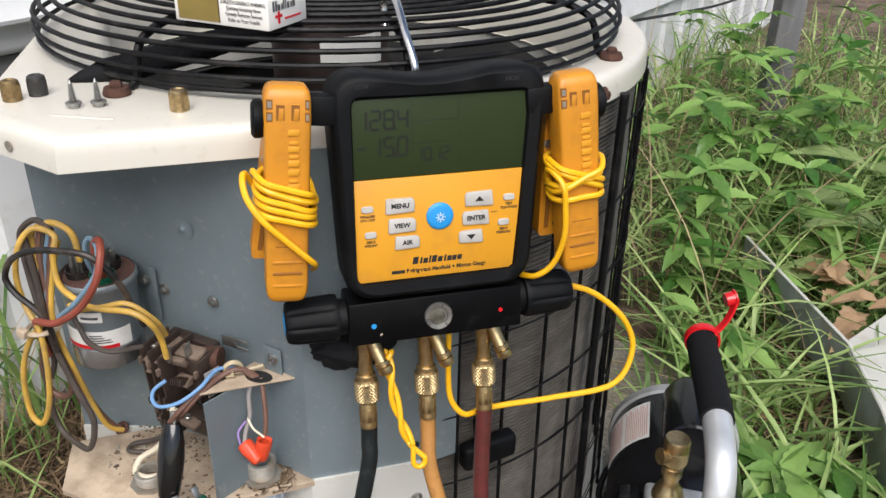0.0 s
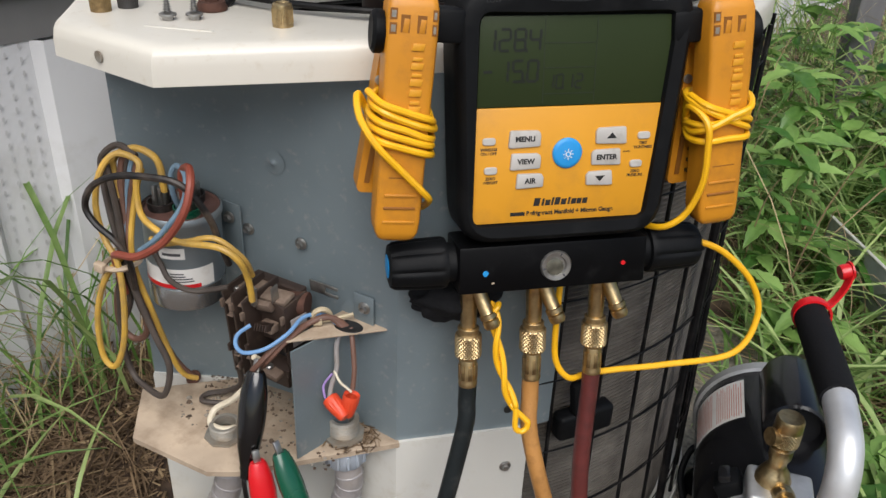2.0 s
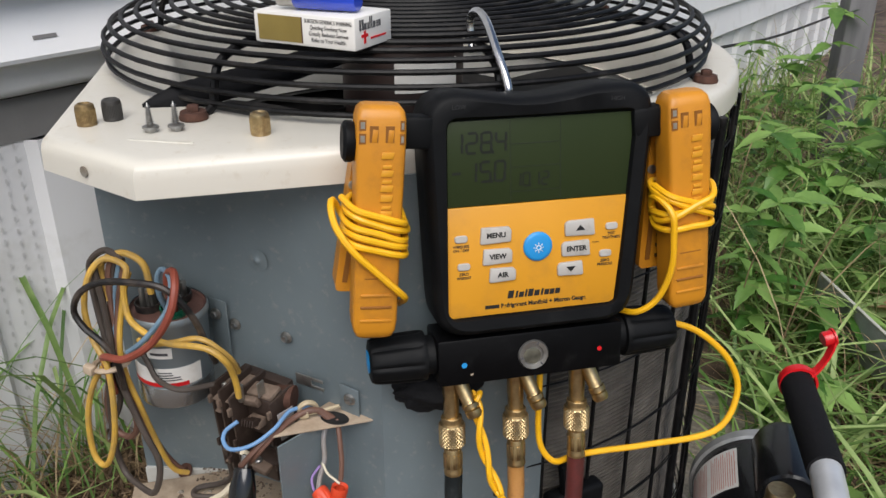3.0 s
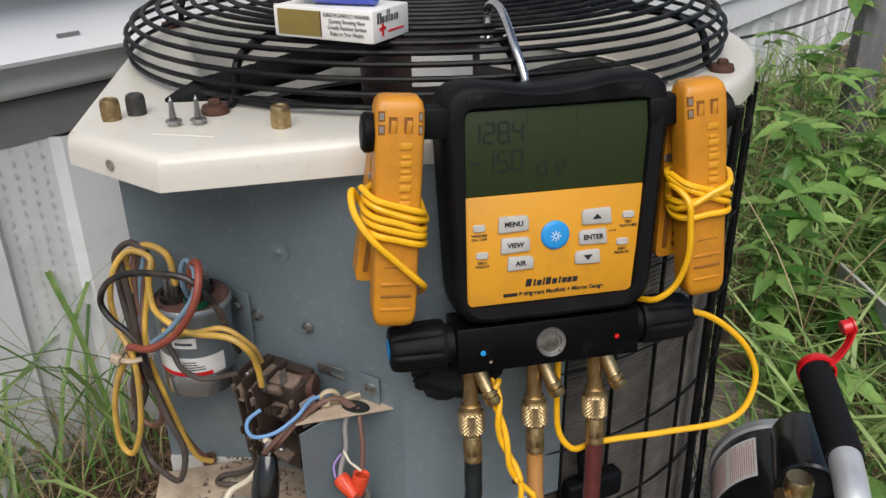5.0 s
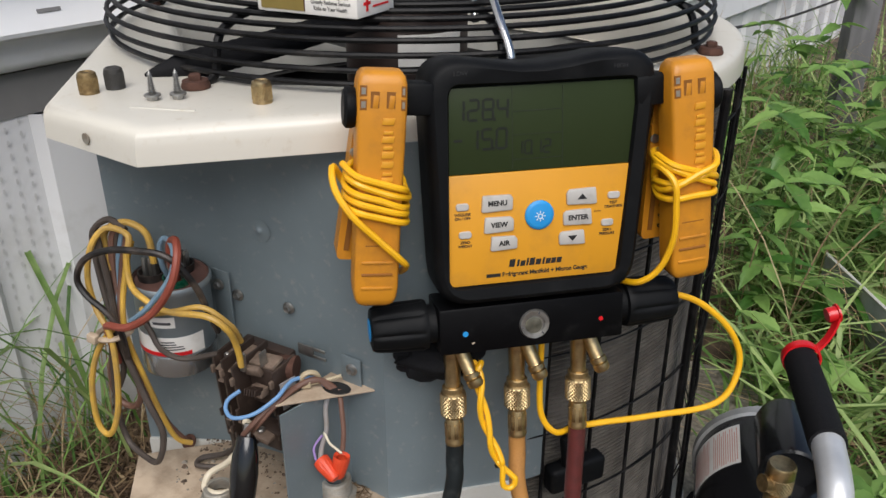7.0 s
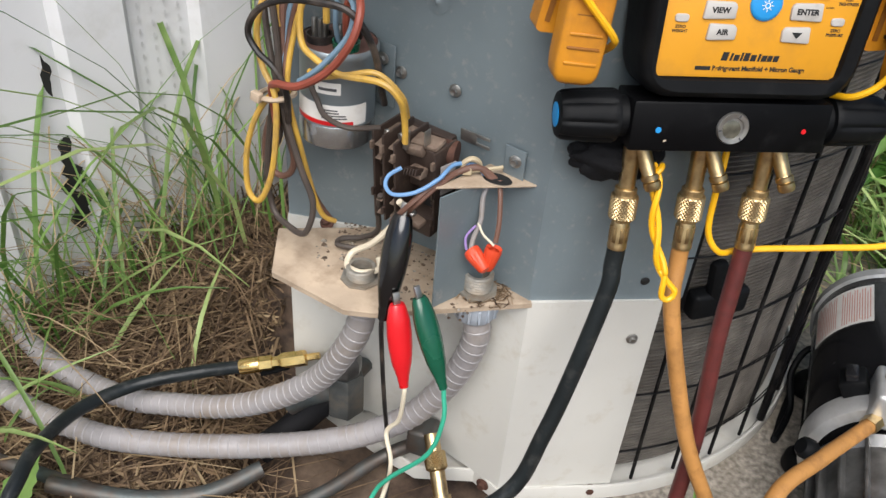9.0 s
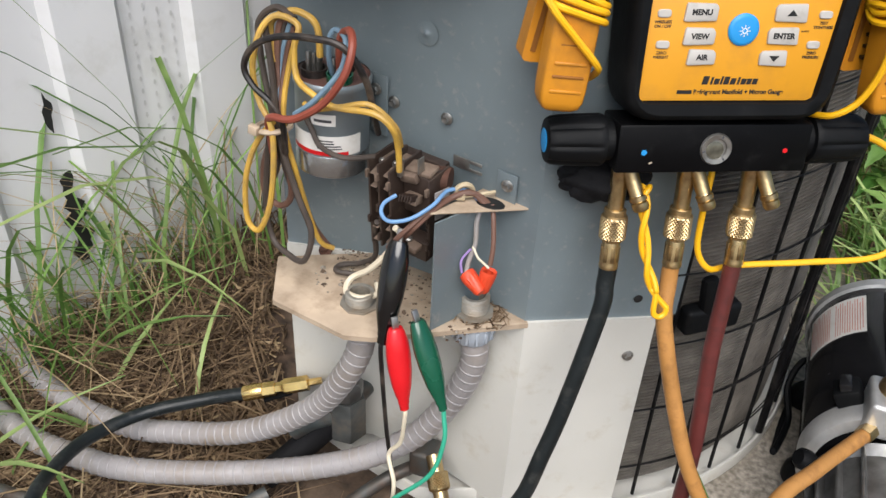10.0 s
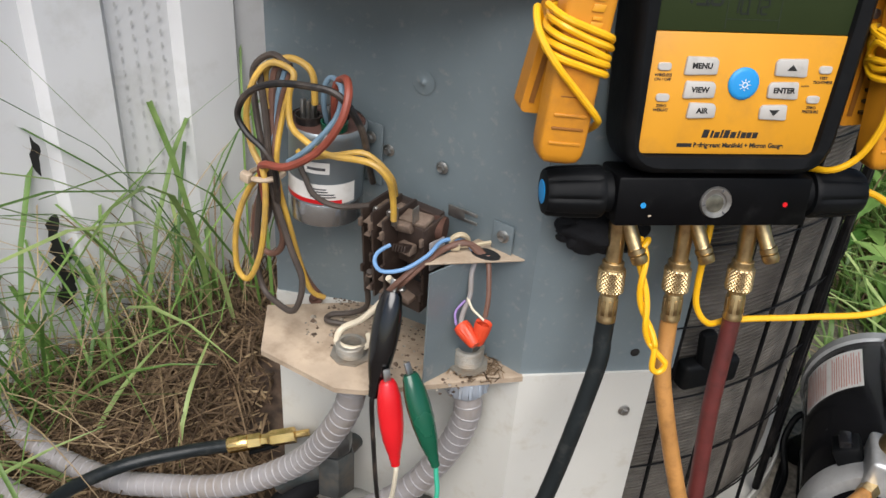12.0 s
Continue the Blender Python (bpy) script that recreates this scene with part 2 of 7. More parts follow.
M_CASTD = mat("dull_cast_aluminium", (0.24, 0.24, 0.235), 0.38, metal=0.8, var=0.25, scale=40, bump=0.3, dirt=(0.07, 0.065, 0.06), dirt_scale=18, dirt_amount=0.4)
M_PIPE = mat("galvanised_pipe", (0.60, 0.61, 0.62), 0.38, metal=0.5, var=0.12, scale=30, bump=0.15)
M_FOAM = mat("black_foam", (0.006, 0.006, 0.007), 0.8, var=0.2, scale=80, bump=0.6, fine=500, spec=0.2)
M_INSUL = mat("black_insulation", (0.006, 0.006, 0.007), 0.75, var=0.3, scale=40, bump=0.6, spec=0.2)
M_COPPER = mat("aged_copper", (0.09, 0.105, 0.105), 0.5, metal=0.6, var=0.3, scale=30, bump=0.3, dirt=(0.12, 0.07, 0.045), dirt_scale=20, dirt_amount=0.4)
M_CARTON = mat("white_carton", (0.72, 0.7, 0.66), 0.4, var=0.03, bump=0.02)
M_GOLD = mat("gold_print", (0.27, 0.2, 0.055), 0.35, metal=0.3, var=0.1, scale=40)
M_LIGHTER = mat("blue_plastic", (0.02, 0.06, 0.5), 0.15, var=0.1, coat=0.5)
M_GRASS = leafy("grass_green", (0.05, 0.13, 0.022), (0.26, 0.42, 0.11))
M_LAWN = leafy("lawn_green", (0.07, 0.16, 0.026), (0.46, 0.58, 0.22))
M_LITTER = leafy("brown_litter", (0.04, 0.022, 0.013), (0.36, 0.25, 0.15), 0.8)
M_LEAF = leafy("weed_green", (0.045, 0.14, 0.02), (0.29, 0.46, 0.125), 0.38)
M_PALE = leafy("pale_leaf", (0.22, 0.32, 0.11), (0.42, 0.50, 0.24))
M_DRY = leafy("dry_straw", (0.22, 0.14, 0.075), (0.55, 0.42, 0.25), 0.7)
M_DEAD = leafy("dead_leaf", (0.30, 0.16, 0.08), (0.66, 0.48, 0.29), 0.7)


# ---- mesh helpers ----
def link(name, bm, material, parent=None, label="", smooth=True):
    me = bpy.data.meshes.new(name)
    bmesh.ops.recalc_face_normals(bm, faces=bm.faces[:])
    bm.to_mesh(me)
    bm.free()
    me.materials.append(material)
    if smooth:
        me.polygons.foreach_set("use_smooth", [True] * len(me.polygons))
        me.set_sharp_from_angle(angle=radians(38))
    ob = new(name, me)
    if parent:
        ob.parent = parent
    if label:
        ob["label"] = label
    return ob


def part(name, bm, material, parent, label=""):
    return link(name, bm, material, parent, label)


def thing(name, label, category, group="", kind=""):
    return tagged(new(name), label, category, group, kind)


def move(bm, m):
    bm.transform(m)
    return bm


def box(sx, sy, sz, bevel=0.0, seg=2, m=None):
    bm = bmesh.new()
    bmesh.ops.create_cube(bm, size=1.0)
    bm.transform(Matrix.Diagonal((sx, sy, sz, 1)))
    if bevel > 0:
        bmesh.ops.bevel(bm, geom=bm.edges[:], offset=bevel, segments=seg, affect="EDGES", profile=0.5)
    return move(bm, m) if m else bm


def prism(poly, z0, z1, bevel=0.0, seg=2, m=None, top_scale=None):
    """A solid on a plan outline between two heights."""
    bm = bmesh.new()
    vs = [bm.verts.new((x, y, z0)) for x, y in poly]
    f = bm.faces.new(vs)
    r = bmesh.ops.extrude_face_region(bm, geom=[f])
    up = [v for v in r["geom"] if isinstance(v, bmesh.types.BMVert)]
    for v in up:
        v.co.z = z1
    if top_scale:
        c = sum((v.co for v in up), Vector()) / len(up)
        for v in up:
            v.co.x = c.x + (v.co.x - c.x) * top_scale
            v.co.y = c.y + (v.co.y - c.y) * top_scale
    if bevel > 0:
        bmesh.ops.bevel(bm, geom=bm.edges[:], offset=bevel, segments=seg, affect="EDGES", profile=0.5)
    return move(bm, m) if m else bm


def lathe(profile, n=32, m=None, a0=0.0, a1=360.0, wobble=None):
    """Turns a profile of (radius, height) about z."""
    bm = bmesh.new()
    full = abs(a1 - a0) > 359.9
    steps = n if full else n + 1
    rings = []
    for i in range(steps):
        a = radians(a0 + (a1 - a0) * i / n)
        rings.append([bm.verts.new((max(r, 1e-5) * math.cos(a), max(r, 1e-5) * math.sin(a), z)) for r, z in profile])
    for i in range(n):
        p, q = rings[i], rings[(i + 1) % steps]
        for k in range(len(profile) - 1):
            bm.faces.new((p[k], q[k], q[k + 1], p[k + 1]))
    if full:
        bmesh.ops.remove_doubles(bm, verts=bm.verts[:], dist=2e-5)
    return move(bm, m) if m else bm


def spline(pts, per=8, closed=False):
    P = [Vector(p) for p in pts]
    n = len(P)
    out = []
    for i in range(n if closed else n - 1):
        if closed:
            a, b, c, d = P[i - 1], P[i], P[(i + 1) % n], P[(i + 2) % n]
        else:
            a, b, c, d = P[max(i - 1, 0)], P[i], P[i + 1], P[min(i + 2, n - 1)]
        for k in range(per):
            t = k / per
            out.append(0.5 * ((2 * b) + (c - a) * t + (2 * a - 5 * b + 4 * c - d) * t * t + (3 * b - a - 3 * c + d) * t ** 3))
    if not closed:
        out.append(P[-1])
    return out


def tube(pts, r, seg=8, per=8, closed=False, radius=None, into=None, raw=False):
    """A round bar along a smooth line. radius: a function of the share of its length."""
    path = [Vector(p) for p in pts] if raw else spline(pts, per, closed)
    bm = into or bmesh.new()
    n = len(path)
    rings = []
    t0 = (path[1] - path[0]).normalized()
    side = t0.orthogonal().normalized()
    for i, p in enumerate(path):
        if closed:
            t = (path[(i + 1) % n] - path[i - 1]).normalized()
        else:
            t = (path[min(i + 1, n - 1)] - path[max(i - 1, 0)]).normalized()
        side = (side - t * side.dot(t)).normalized()
        other = t.cross(side)
        rr = r * (radius(i / max(n - 1, 1)) if radius else 1)
        rings.append([bm.verts.new(p + (side * math.cos(2 * math.pi * k / seg) + other * math.sin(2 * math.pi * k / seg)) * rr) for k in range(seg)])
    for i in range(n if closed else n - 1):
        a, b = rings[i], rings[(i + 1) % n]
        sh = 0
        if closed and i == n - 1:
            sh = min(range(seg), key=lambda s: (a[0].co - b[s].co).length)
        for k in range(seg):
            bm.faces.new((a[k], a[(k + 1) % seg], b[(k + 1 + sh) % seg], b[(k + sh) % seg]))
    if not closed:
        bm.faces.new(rings[0][::-1])
        bm.faces.new(rings[-1])
    return bm


def axis_to(a, b):
    """Pose at a with z towards b."""
    d = Vector(b) - Vector(a)
    return Matrix.Translation(a) @ d.to_track_quat("Z", "Y").to_matrix().to_4x4()


def join(bm, other):
    me = bpy.data.meshes.new("tmp")
    other.to_mesh(me)
    other.free()
    bm.from_mesh(me)
    bpy.data.meshes.remove(me)
    return bm


def letters(name, text, size, m, material, parent, label="", shear=0.0, bold=0.0, width=None):
    cu = bpy.data.curves.new("letters", "FONT")
    cu.body = text
    cu.size = size
    cu.align_x = "CENTER"
    cu.align_y = "CENTER"
    cu.shear = shear
    cu.offset = bold
    cu.extrude = 0.0001
    tmp = bpy.data.objects.new("letters", cu)
    me = bpy.data.meshes.new_from_object(tmp)
    bpy.data.objects.remove(tmp)
    if width:
        xs = [v.co.x for v in me.vertices]
        me.transform(Matrix.Diagonal((width / (max(xs) - min(xs)), 1, 1, 1)))
    me.transform(m)
    me.materials.append(material)
    ob = new(name, me)
    ob.parent = parent
    if label:
        ob["label"] = label
    return ob


def hex_bolt(name, m, r, material, label, washer=1.6, category="bolt", group="sheet metal screws"):
    t = thing(name, label, category, group)
    part("washer", lathe([(0, 0), (r * washer, 0), (r * washer, r * 0.25), (r * 1.2, r * 0.5), (0, r * 0.5)], 18), material, t)
    part("head", lathe([(0, r * 0.4), (r, r * 0.4), (r, r * 1.1), (r * 0.85, r * 1.3), (r * 0.5, r * 1.15), (0, r * 1.15)], 6), material, t)
    t.matrix_world = m
    return t


H = 0.58
GROUND = -0.05
CX, CY = -0.10, 0.989


def P2(r, deg):
    return (CX + r * math.cos(radians(deg)), CY + r * math.sin(radians(deg)))


# ---- ground, pad, house wall ----
def mound(x, y):
    """Earth and thatch banked up between the wall and the body."""
    return 0.055 * math.exp(-((x + 0.43) ** 2 + (y - 0.78) ** 2) / 0.16 ** 2)


def ground_sheet():
    bm = bmesh.new()
    n = 90
    half = 3.2
    rows = []
    for i in range(n + 1):
        row = []
        for j in range(n + 1):
            x, y = -half + 2 * half * i / n, -1.6 + 2 * half * j / n
            far = max(0.0, (x - 0.5) * 0.05)
            z = GROUND - 0.012 + mound(x, y) + 0.02 * noise.noise((x * 3, y * 3, 1)) + 0.008 * noise.noise((x * 14, y * 14, 4)) + far
            row.append(bm.verts.new((x, y, z)))
        rows.append(row)
    for i in range(n):
        for j in range(n):
            bm.faces.new((rows[i][j], rows[i + 1][j], rows[i + 1][j + 1], rows[i][j + 1]))
    rim = [rows[i][0] for i in range(n)] + [rows[n][j] for j in range(n)] + [rows[i][n] for i in range(n, 0, -1)] + [rows[0][j] for j in range(n, 0, -1)]
    outer = []
    for v in rim:
        d = Vector((v.co.x, v.co.y - 1.6, 0)).normalized()
        outer.append(bm.verts.new((d.x * 600, 1.6 + d.y * 600, GROUND)))
    for k in range(len(rim)):
        bm.faces.new((rim[k], rim[(k + 1) % len(rim)], outer[(k + 1) % len(rim)], outer[k]))
    return tagged(link("ground", bm, M_SOIL), "bare brown dirt ground under straw and grass", "ground", kind="structure")


ground_sheet()
pad_poly = [(-0.26, 0.90), (0.05, 0.672), (0.13, 0.622), (0.42, 0.64), (0.46, 1.40), (-0.30, 1.45)]
tagged(link("pavement", prism(pad_poly, GROUND - 0.08, GROUND + 0.008, 0.006), M_PAD), "rough pebbled concrete pad under the condenser", "concrete pad", kind="structure")

WA = Vector((0.2588, 0.9659, 0))
WN = Vector((0.9659, -0.2588, 0))
WP = Vector((-0.56, 0.80, 0))


def wall_pose():
    m = Matrix((WA, -WN, Vector((0, 0, 1)))).transposed().to_4x4()
    m.translation = WP
    return m


WM = wall_pose()


def wall_profile(name, label, category, prof, material, s0=-2.2, s1=4.5, kind="structure"):
    """A board with a constant section (out from the wall, height) along the wall."""
    bm = bmesh.new()
    a = [bm.verts.new((s0, -d, z)) for d, z in prof]
    b = [bm.verts.new((s1, -d, z)) for d, z in prof]
    k = len(prof)
    for i in range(k):
        bm.faces.new((a[i], a[(i + 1) % k], b[(i + 1) % k], b[i]))
    bm.faces.new(a[::-1])
    bm.faces.new(b)
    ob = link(name, move(bm, WM), material)
    return tagged(ob, label, category, kind=kind)


ZB = 0.455
wall_profile("wall_house", "white house wall above the skirting", "wall", [(0.03, 0.633), (0.03, 2.6), (-0.15, 2.6), (-0.15, 0.633)], M_SIDING)
for k in range(9):
    z = 0.637 + 0.11 * k
    wall_profile("siding_board", "white horizontal vinyl siding board", "siding", [(0.033, z), (0.052, z), (0.056, z + 0.006), (0.038, z + 0.108), (0.033, z + 0.108)], M_SIDING)
wall_profile("trim", "white vinyl trim ledge along the house wall", "trim",
             [(-0.10, 0.632), (0.010, 0.632), (0.014, 0.630), (0.040, 0.567), (0.042, 0.562), (0.040, 0.557), (0.020, 0.551), (0.013, 0.540), (0.012, 0.524), (0.006, 0.515), (-0.004, 0.511), (-0.10, 0.510)], M_TRIMW, s1=1.7)
# Nail slot as a flat strip; its inner shade is painted grey.
slot = prism([(-0.014, -0.0022), (0.014, -0.0022), (0.014, 0.0022), (-0.014, 0.0022)], -0.0006, 0.0006, m=WM @ pose(0.078, -0.0350, 0.5815, 67, 0, 0))
part("nail_slot", slot, M_SHADE_GREY, bpy.data.objects["trim"])
# Recessed board; the shade below the ledge is in its grey colour.
wall_profile("trim_board", "recessed board under the trim ledge, its shade painted grey", "trim", [(-0.10, ZB), (-0.012, ZB), (-0.010, 0.508), (-0.10, 0.508)], M_SHADE_GREY, s1=1.7)
for k in range(4):
    z = 0.245 + 0.094 * k
    wall_profile("siding_board_low", "white horizontal vinyl siding board", "siding", [(-0.05, z), (0.012, z), (0.018, z + 0.006), (0.0, z + 0.093), (-0.05, z + 0.093)], M_SIDING, s0=1.72, s1=5.5)


def skirting():
    """Corrugated vertical skirting, each panel with a perforated rib between plain flutes."""
    bm = bmesh.new()
    z0, z1 = GROUND - 0.05, ZB
    unit = [(0.0, 0.0), (0.075, 0.0), (0.085, -0.014), (0.165, -0.014), (0.175, 0.0), (0.25, 0.0), (0.26, -0.014), (0.35, -0.014), (0.36, 0.0)]
    pts = []
    s = -0.115 - 6 * 0.36
    while s < 4.5:
        pts += [(s + a, d) for a, d in unit[:-1]]
        s += 0.36
    v = [(bm.verts.new((a, -d, z0)), bm.verts.new((a, -d, z1))) for a, d in pts]
    w = [(bm.verts.new((a, -d + 0.03, z0)), bm.verts.new((a, -d + 0.03, z1))) for a, d in pts]
    for i in range(len(pts) - 1):
        bm.faces.new((v[i][0], v[i + 1][0], v[i + 1][1], v[i][1]))
        bm.faces.new((w[i][0], w[i][1], w[i + 1][1], w[i + 1][0]))
    return tagged(link("wall_skirting", move(bm, WM), M_SIDING, smooth=False), "white vinyl skirting with perforated vent ribs and cracks", "skirting", kind="structure")


skirt = skirting()


def perforations():
    """Small drop-shaped vent marks in rows on the recessed ribs; slot shadows painted grey."""
    bm = bmesh.new()
    for base in (-0.475, -0.115, 0.245):
        for col in range(4):
            for row in range(29):
                s = base + 0.097 + 0.018 * col
                z = GROUND + 0.03 + 0.0165 * row + (0.008 if col % 2 else 0)
                a = [(s - 0.002, z), (s, z - 0.0035), (s + 0.002, z), (s + 0.0012, z + 0.0045), (s - 0.0012, z + 0.0045)]
                bm.faces.new([bm.verts.new((x, 0.0115, y)) for x, y in a])
    ob = link("vent_mark", move(bm, WM), mat("vent_shadow", (0.5, 0.5, 0.5), 0.8), skirt, "rows of small vent slots, their shadows painted grey")
    ob["kind"] = "stuff"


perforations()


# Broken gap as a flat ragged strip, with the shade behind painted near-black.
def crack(pts):
    bm = bmesh.new()
    rnd = random.Random(7)
    L = [bm.verts.new((s - w * (1.0 + 1.3 * rnd.random()), -0.0025, z)) for s, z, w in pts]
    R = [bm.verts.new((s + w * (1.0 + 1.3 * rnd.random()), -0.0025, z)) for s, z, w in pts]
    for i in range(len(pts) - 1):
        bm.faces.new((L[i], R[i], R[i + 1], L[i + 1]))
    part("crack", move(bm, WM), M_INSIDE_SHADE, skirt, "jagged broken gap in the vinyl, its shade painted dark")


CRACK_S = -0.142
rc = random.Random(5)
crack([(CRACK_S + 0.006 * math.sin(5 * k) + rc.uniform(-0.003, 0.003), 0.045 + 0.0095 * k, (0.0015 + 0.0085 * math.sin(math.pi * (k + 0.6) / 15.5) ** 0.8) * rc.uniform(0.45, 1.1)) for k in range(15)])
crack([(CRACK_S - 0.003 + rc.uniform(-0.002, 0.002), 0.232 + 0.0075 * k, (0.0004 + 0.004 * math.sin(math.pi * k / 7)) * rc.uniform(0.6, 1.0)) for k in range(8)])
post = thing("fence_post", "weathered grey wooden post standing in weeds", "post")
part("shaft", box(0.07, 0.07, 0.75, 0.006), M_POST, post)
post.matrix_world = pose(0.43, 2.67, 0.28, 0, 0, 20)

# ---- condenser ----
condenser = thing("air_conditioner_condenser", "round outdoor condenser with cream top, wiring cover removed", "condenser")


CHORD = Vector((-0.833, -0.554))


def outside_chord(x, y, d=0.33):
    """Past the flat left side of the body."""
    return (x - CX) * CHORD.x + (y - CY) * CHORD.y > d


def outline(r, corner, a1=191, n=50):
    """Plan outline: a round body with a flat left side and a cut front corner."""
    return [P2(r, -51 + (a1 + 51) * i / n) for i in range(n + 1)] + list(corner)


def top_cap():
    bm = bmesh.new()
    out = outline(0.347, ((-0.2085, 0.5765), (-0.102, 0.5535)))
    n = len(out)
    prof = [(1.0, -0.0245), (0.9985, -0.012), (0.9955, -0.0055), (0.990, -0.0015), (0.982, 0.0004), (0.965, 0.001)]
    rings = []
    for s, dz in prof:
        rings.append([bm.verts.new((CX + (x - CX) * s, CY + (y - CY) * s, H + dz)) for x, y in out])
    under = [bm.verts.new((CX + (x - CX) * 0.99, CY + (y - CY) * 0.99, H - 0.0245)) for x, y in out]
    for a, b in zip([under] + rings[:-1], rings):
        for i in range(n):
            bm.faces.new((a[i], a[(i + 1) % n], b[(i + 1) % n], b[i]))
    hole = [(0.305, 0.001), (0.300, -0.001), (0.294, -0.008), (0.289, -0.02), (0.287, -0.06), (0.283, -0.06)]
    prev = rings[-1]
    for r, dz in hole:
        ring = []
        for x, y in out:
            d = Vector((x - CX, y - CY))
            ring.append(bm.verts.new((CX + d.normalized().x * min(r, d.length * 0.95), CY + d.normalized().y * min(r, d.length * 0.95), H + dz)))
        for i in range(n):
            bm.faces.new((prev[i], prev[(i + 1) % n], ring[(i + 1) % n], ring[i]))
        prev = ring
    return part("top_cap", bm, M_CAP, condenser, "cream painted steel top cap with rolled rim")


cap = top_cap()
part("rivet_hole", lathe([(0, 0), (0.0040, 0), (0.0040, 0.001), (0.003, 0.0012), (0, 0.0004)], 14, axis_to((-0.1555, 0.5647, H - 0.0145), (-0.200, 0.35, H - 0.0145))), M_OLDZINC, cap)
part("emboss", box(0.05, 0.004, 0.0010, 0.0004, m=pose(-0.118, 0.603, H + 0.0010, 0, 0, 12)), M_CAP, cap)


def base_pan():
    bm = bmesh.new()
    out = outline(0.3615, ((-0.215, 0.640), (-0.10, 0.622), (-0.055, 0.619), (0.0, 0.650), (0.031, 0.641)), 190)
    n = len(out)
    rings = [[bm.verts.new((CX + (x - CX) * s, CY + (y - CY) * s, GROUND + z)) for x, y in out] for s, z in ((0.985, 0.010), (1.0, 0.010), (1.0, 0.026), (0.997, 0.0285), (0.990, 0.0285), (0.987, 0.026), (0.987, 0.018))]
    for a, b in zip(rings, rings[1:]):
        for i in range(n):
            bm.faces.new((a[i], a[(i + 1) % n], b[(i + 1) % n], b[i]))
    bm.faces.new(rings[-1])
    return part("base_pan", bm, M_LOWER, condenser, "cream base pan with a raised rim")


pan = base_pan()
PANEL = [(-0.222, 0.632), (-0.14, 0.661), (-0.06, 0.662), (0.014, 0.650), (0.030, 0.647), (0.126, 0.717)]


def sheet(poly, zlow, zhigh, thick=0.002, back=0.0, bevel=0.0):
    """A folded upright sheet along a plan line."""
    bm = bmesh.new()
    n = len(poly)
    nor = []
    for i in range(n):
        a, b = Vector(poly[max(i - 1, 0)]), Vector(poly[min(i + 1, n - 1)])
        d = (b - a).normalized()
        nor.append(Vector((d.y, -d.x)))
    fr = [(bm.verts.new((p[0] + nor[i].x * back, p[1] + nor[i].y * back, zlow(p[0]))), bm.verts.new((p[0] + nor[i].x * back, p[1] + nor[i].y * back, zhigh(p[0])))) for i, p in enumerate(poly)]
    bk = [(bm.verts.new((p[0] + nor[i].x * (back - thick), p[1] + nor[i].y * (back - thick), zlow(p[0]))), bm.verts.new((p[0] + nor[i].x * (back - thick), p[1] + nor[i].y * (back - thick), zhigh(p[0])))) for i, p in enumerate(poly)]
    for i in range(n - 1):
        bm.faces.new((fr[i][0], fr[i + 1][0], fr[i + 1][1], fr[i][1]))
        bm.faces.new((bk[i][1], bk[i + 1][1], bk[i + 1][0], bk[i][0]))
        bm.faces.new((fr[i][1], fr[i + 1][1], bk[i + 1][1], bk[i][1]))
        bm.faces.new((fr[i][0], bk[i][0], bk[i + 1][0], fr[i + 1][0]))
    for i in (0, n - 1):
        bm.faces.new((fr[i][0], fr[i][1], bk[i][1], bk[i][0]))
    return bm


def seam(x):
    return 0.232


panel = part("grey_panel", sheet(PANEL + [(0.142, 0.736)], lambda x: seam(x) - 0.004, lambda x: H - 0.02), M_GREY, condenser, "blue-grey galvanised inner panel")
part("side_return", sheet([(-0.43, 0.93), (-0.25, 0.672), (-0.222, 0.632)], lambda x: 0.228, lambda x: H - 0.02), M_GREY, condenser)
part("side_return_low", sheet([(-0.43, 0.93), (-0.25, 0.672), (-0.2225, 0.630)], lambda x: GROUND + 0.02, lambda x: 0.228), M_LOWER, condenser)
low = part("lower_panel", sheet(PANEL[:-1] + [(0.128, 0.7185)], lambda x: GROUND + 0.028, seam, 0.003, 0.003), M_LOWER, condenser, "cream lower access panel")
part("knockout", lathe([(0, 0), (0.0095, 0), (0.0098, 0.0006), (0.0103, 0.0006), (0.0106, 0)], 24, axis_to((-0.025, 0.6530, 0.118), (-0.057, 0.45, 0.118))), M_LOWER, low)
part("knockout", lathe([(0, 0), (0.0095, 0), (0.0098, 0.0006), (0.0103, 0.0006), (0.0106, 0)], 24, axis_to((-0.175, 0.6475, 0.155), (-0.24, 0.45, 0.155))), M_LOWER, low)
part("dent", lathe([(0, 0.0024), (0.0012, 0.0022), (0.0024, 0.0012), (0.004, 0.0005), (0.007, 0.0002), (0.010, 0.0)], 24, axis_to((-0.088, 0.6602, 0.466), (-0.088, 0.4, 0.466))), M_GREY, panel)
# Screw hole as a disc on the sheet, its inner shade painted near-black.
part("screw_hole", lathe([(0, 0.0004), (0.003, 0.0006), (0.0042, 0.0)], 14, axis_to((0.1118, 0.7050, 0.2534), (0.68, -0.08, 0.2534))), M_INSIDE_SHADE, panel)


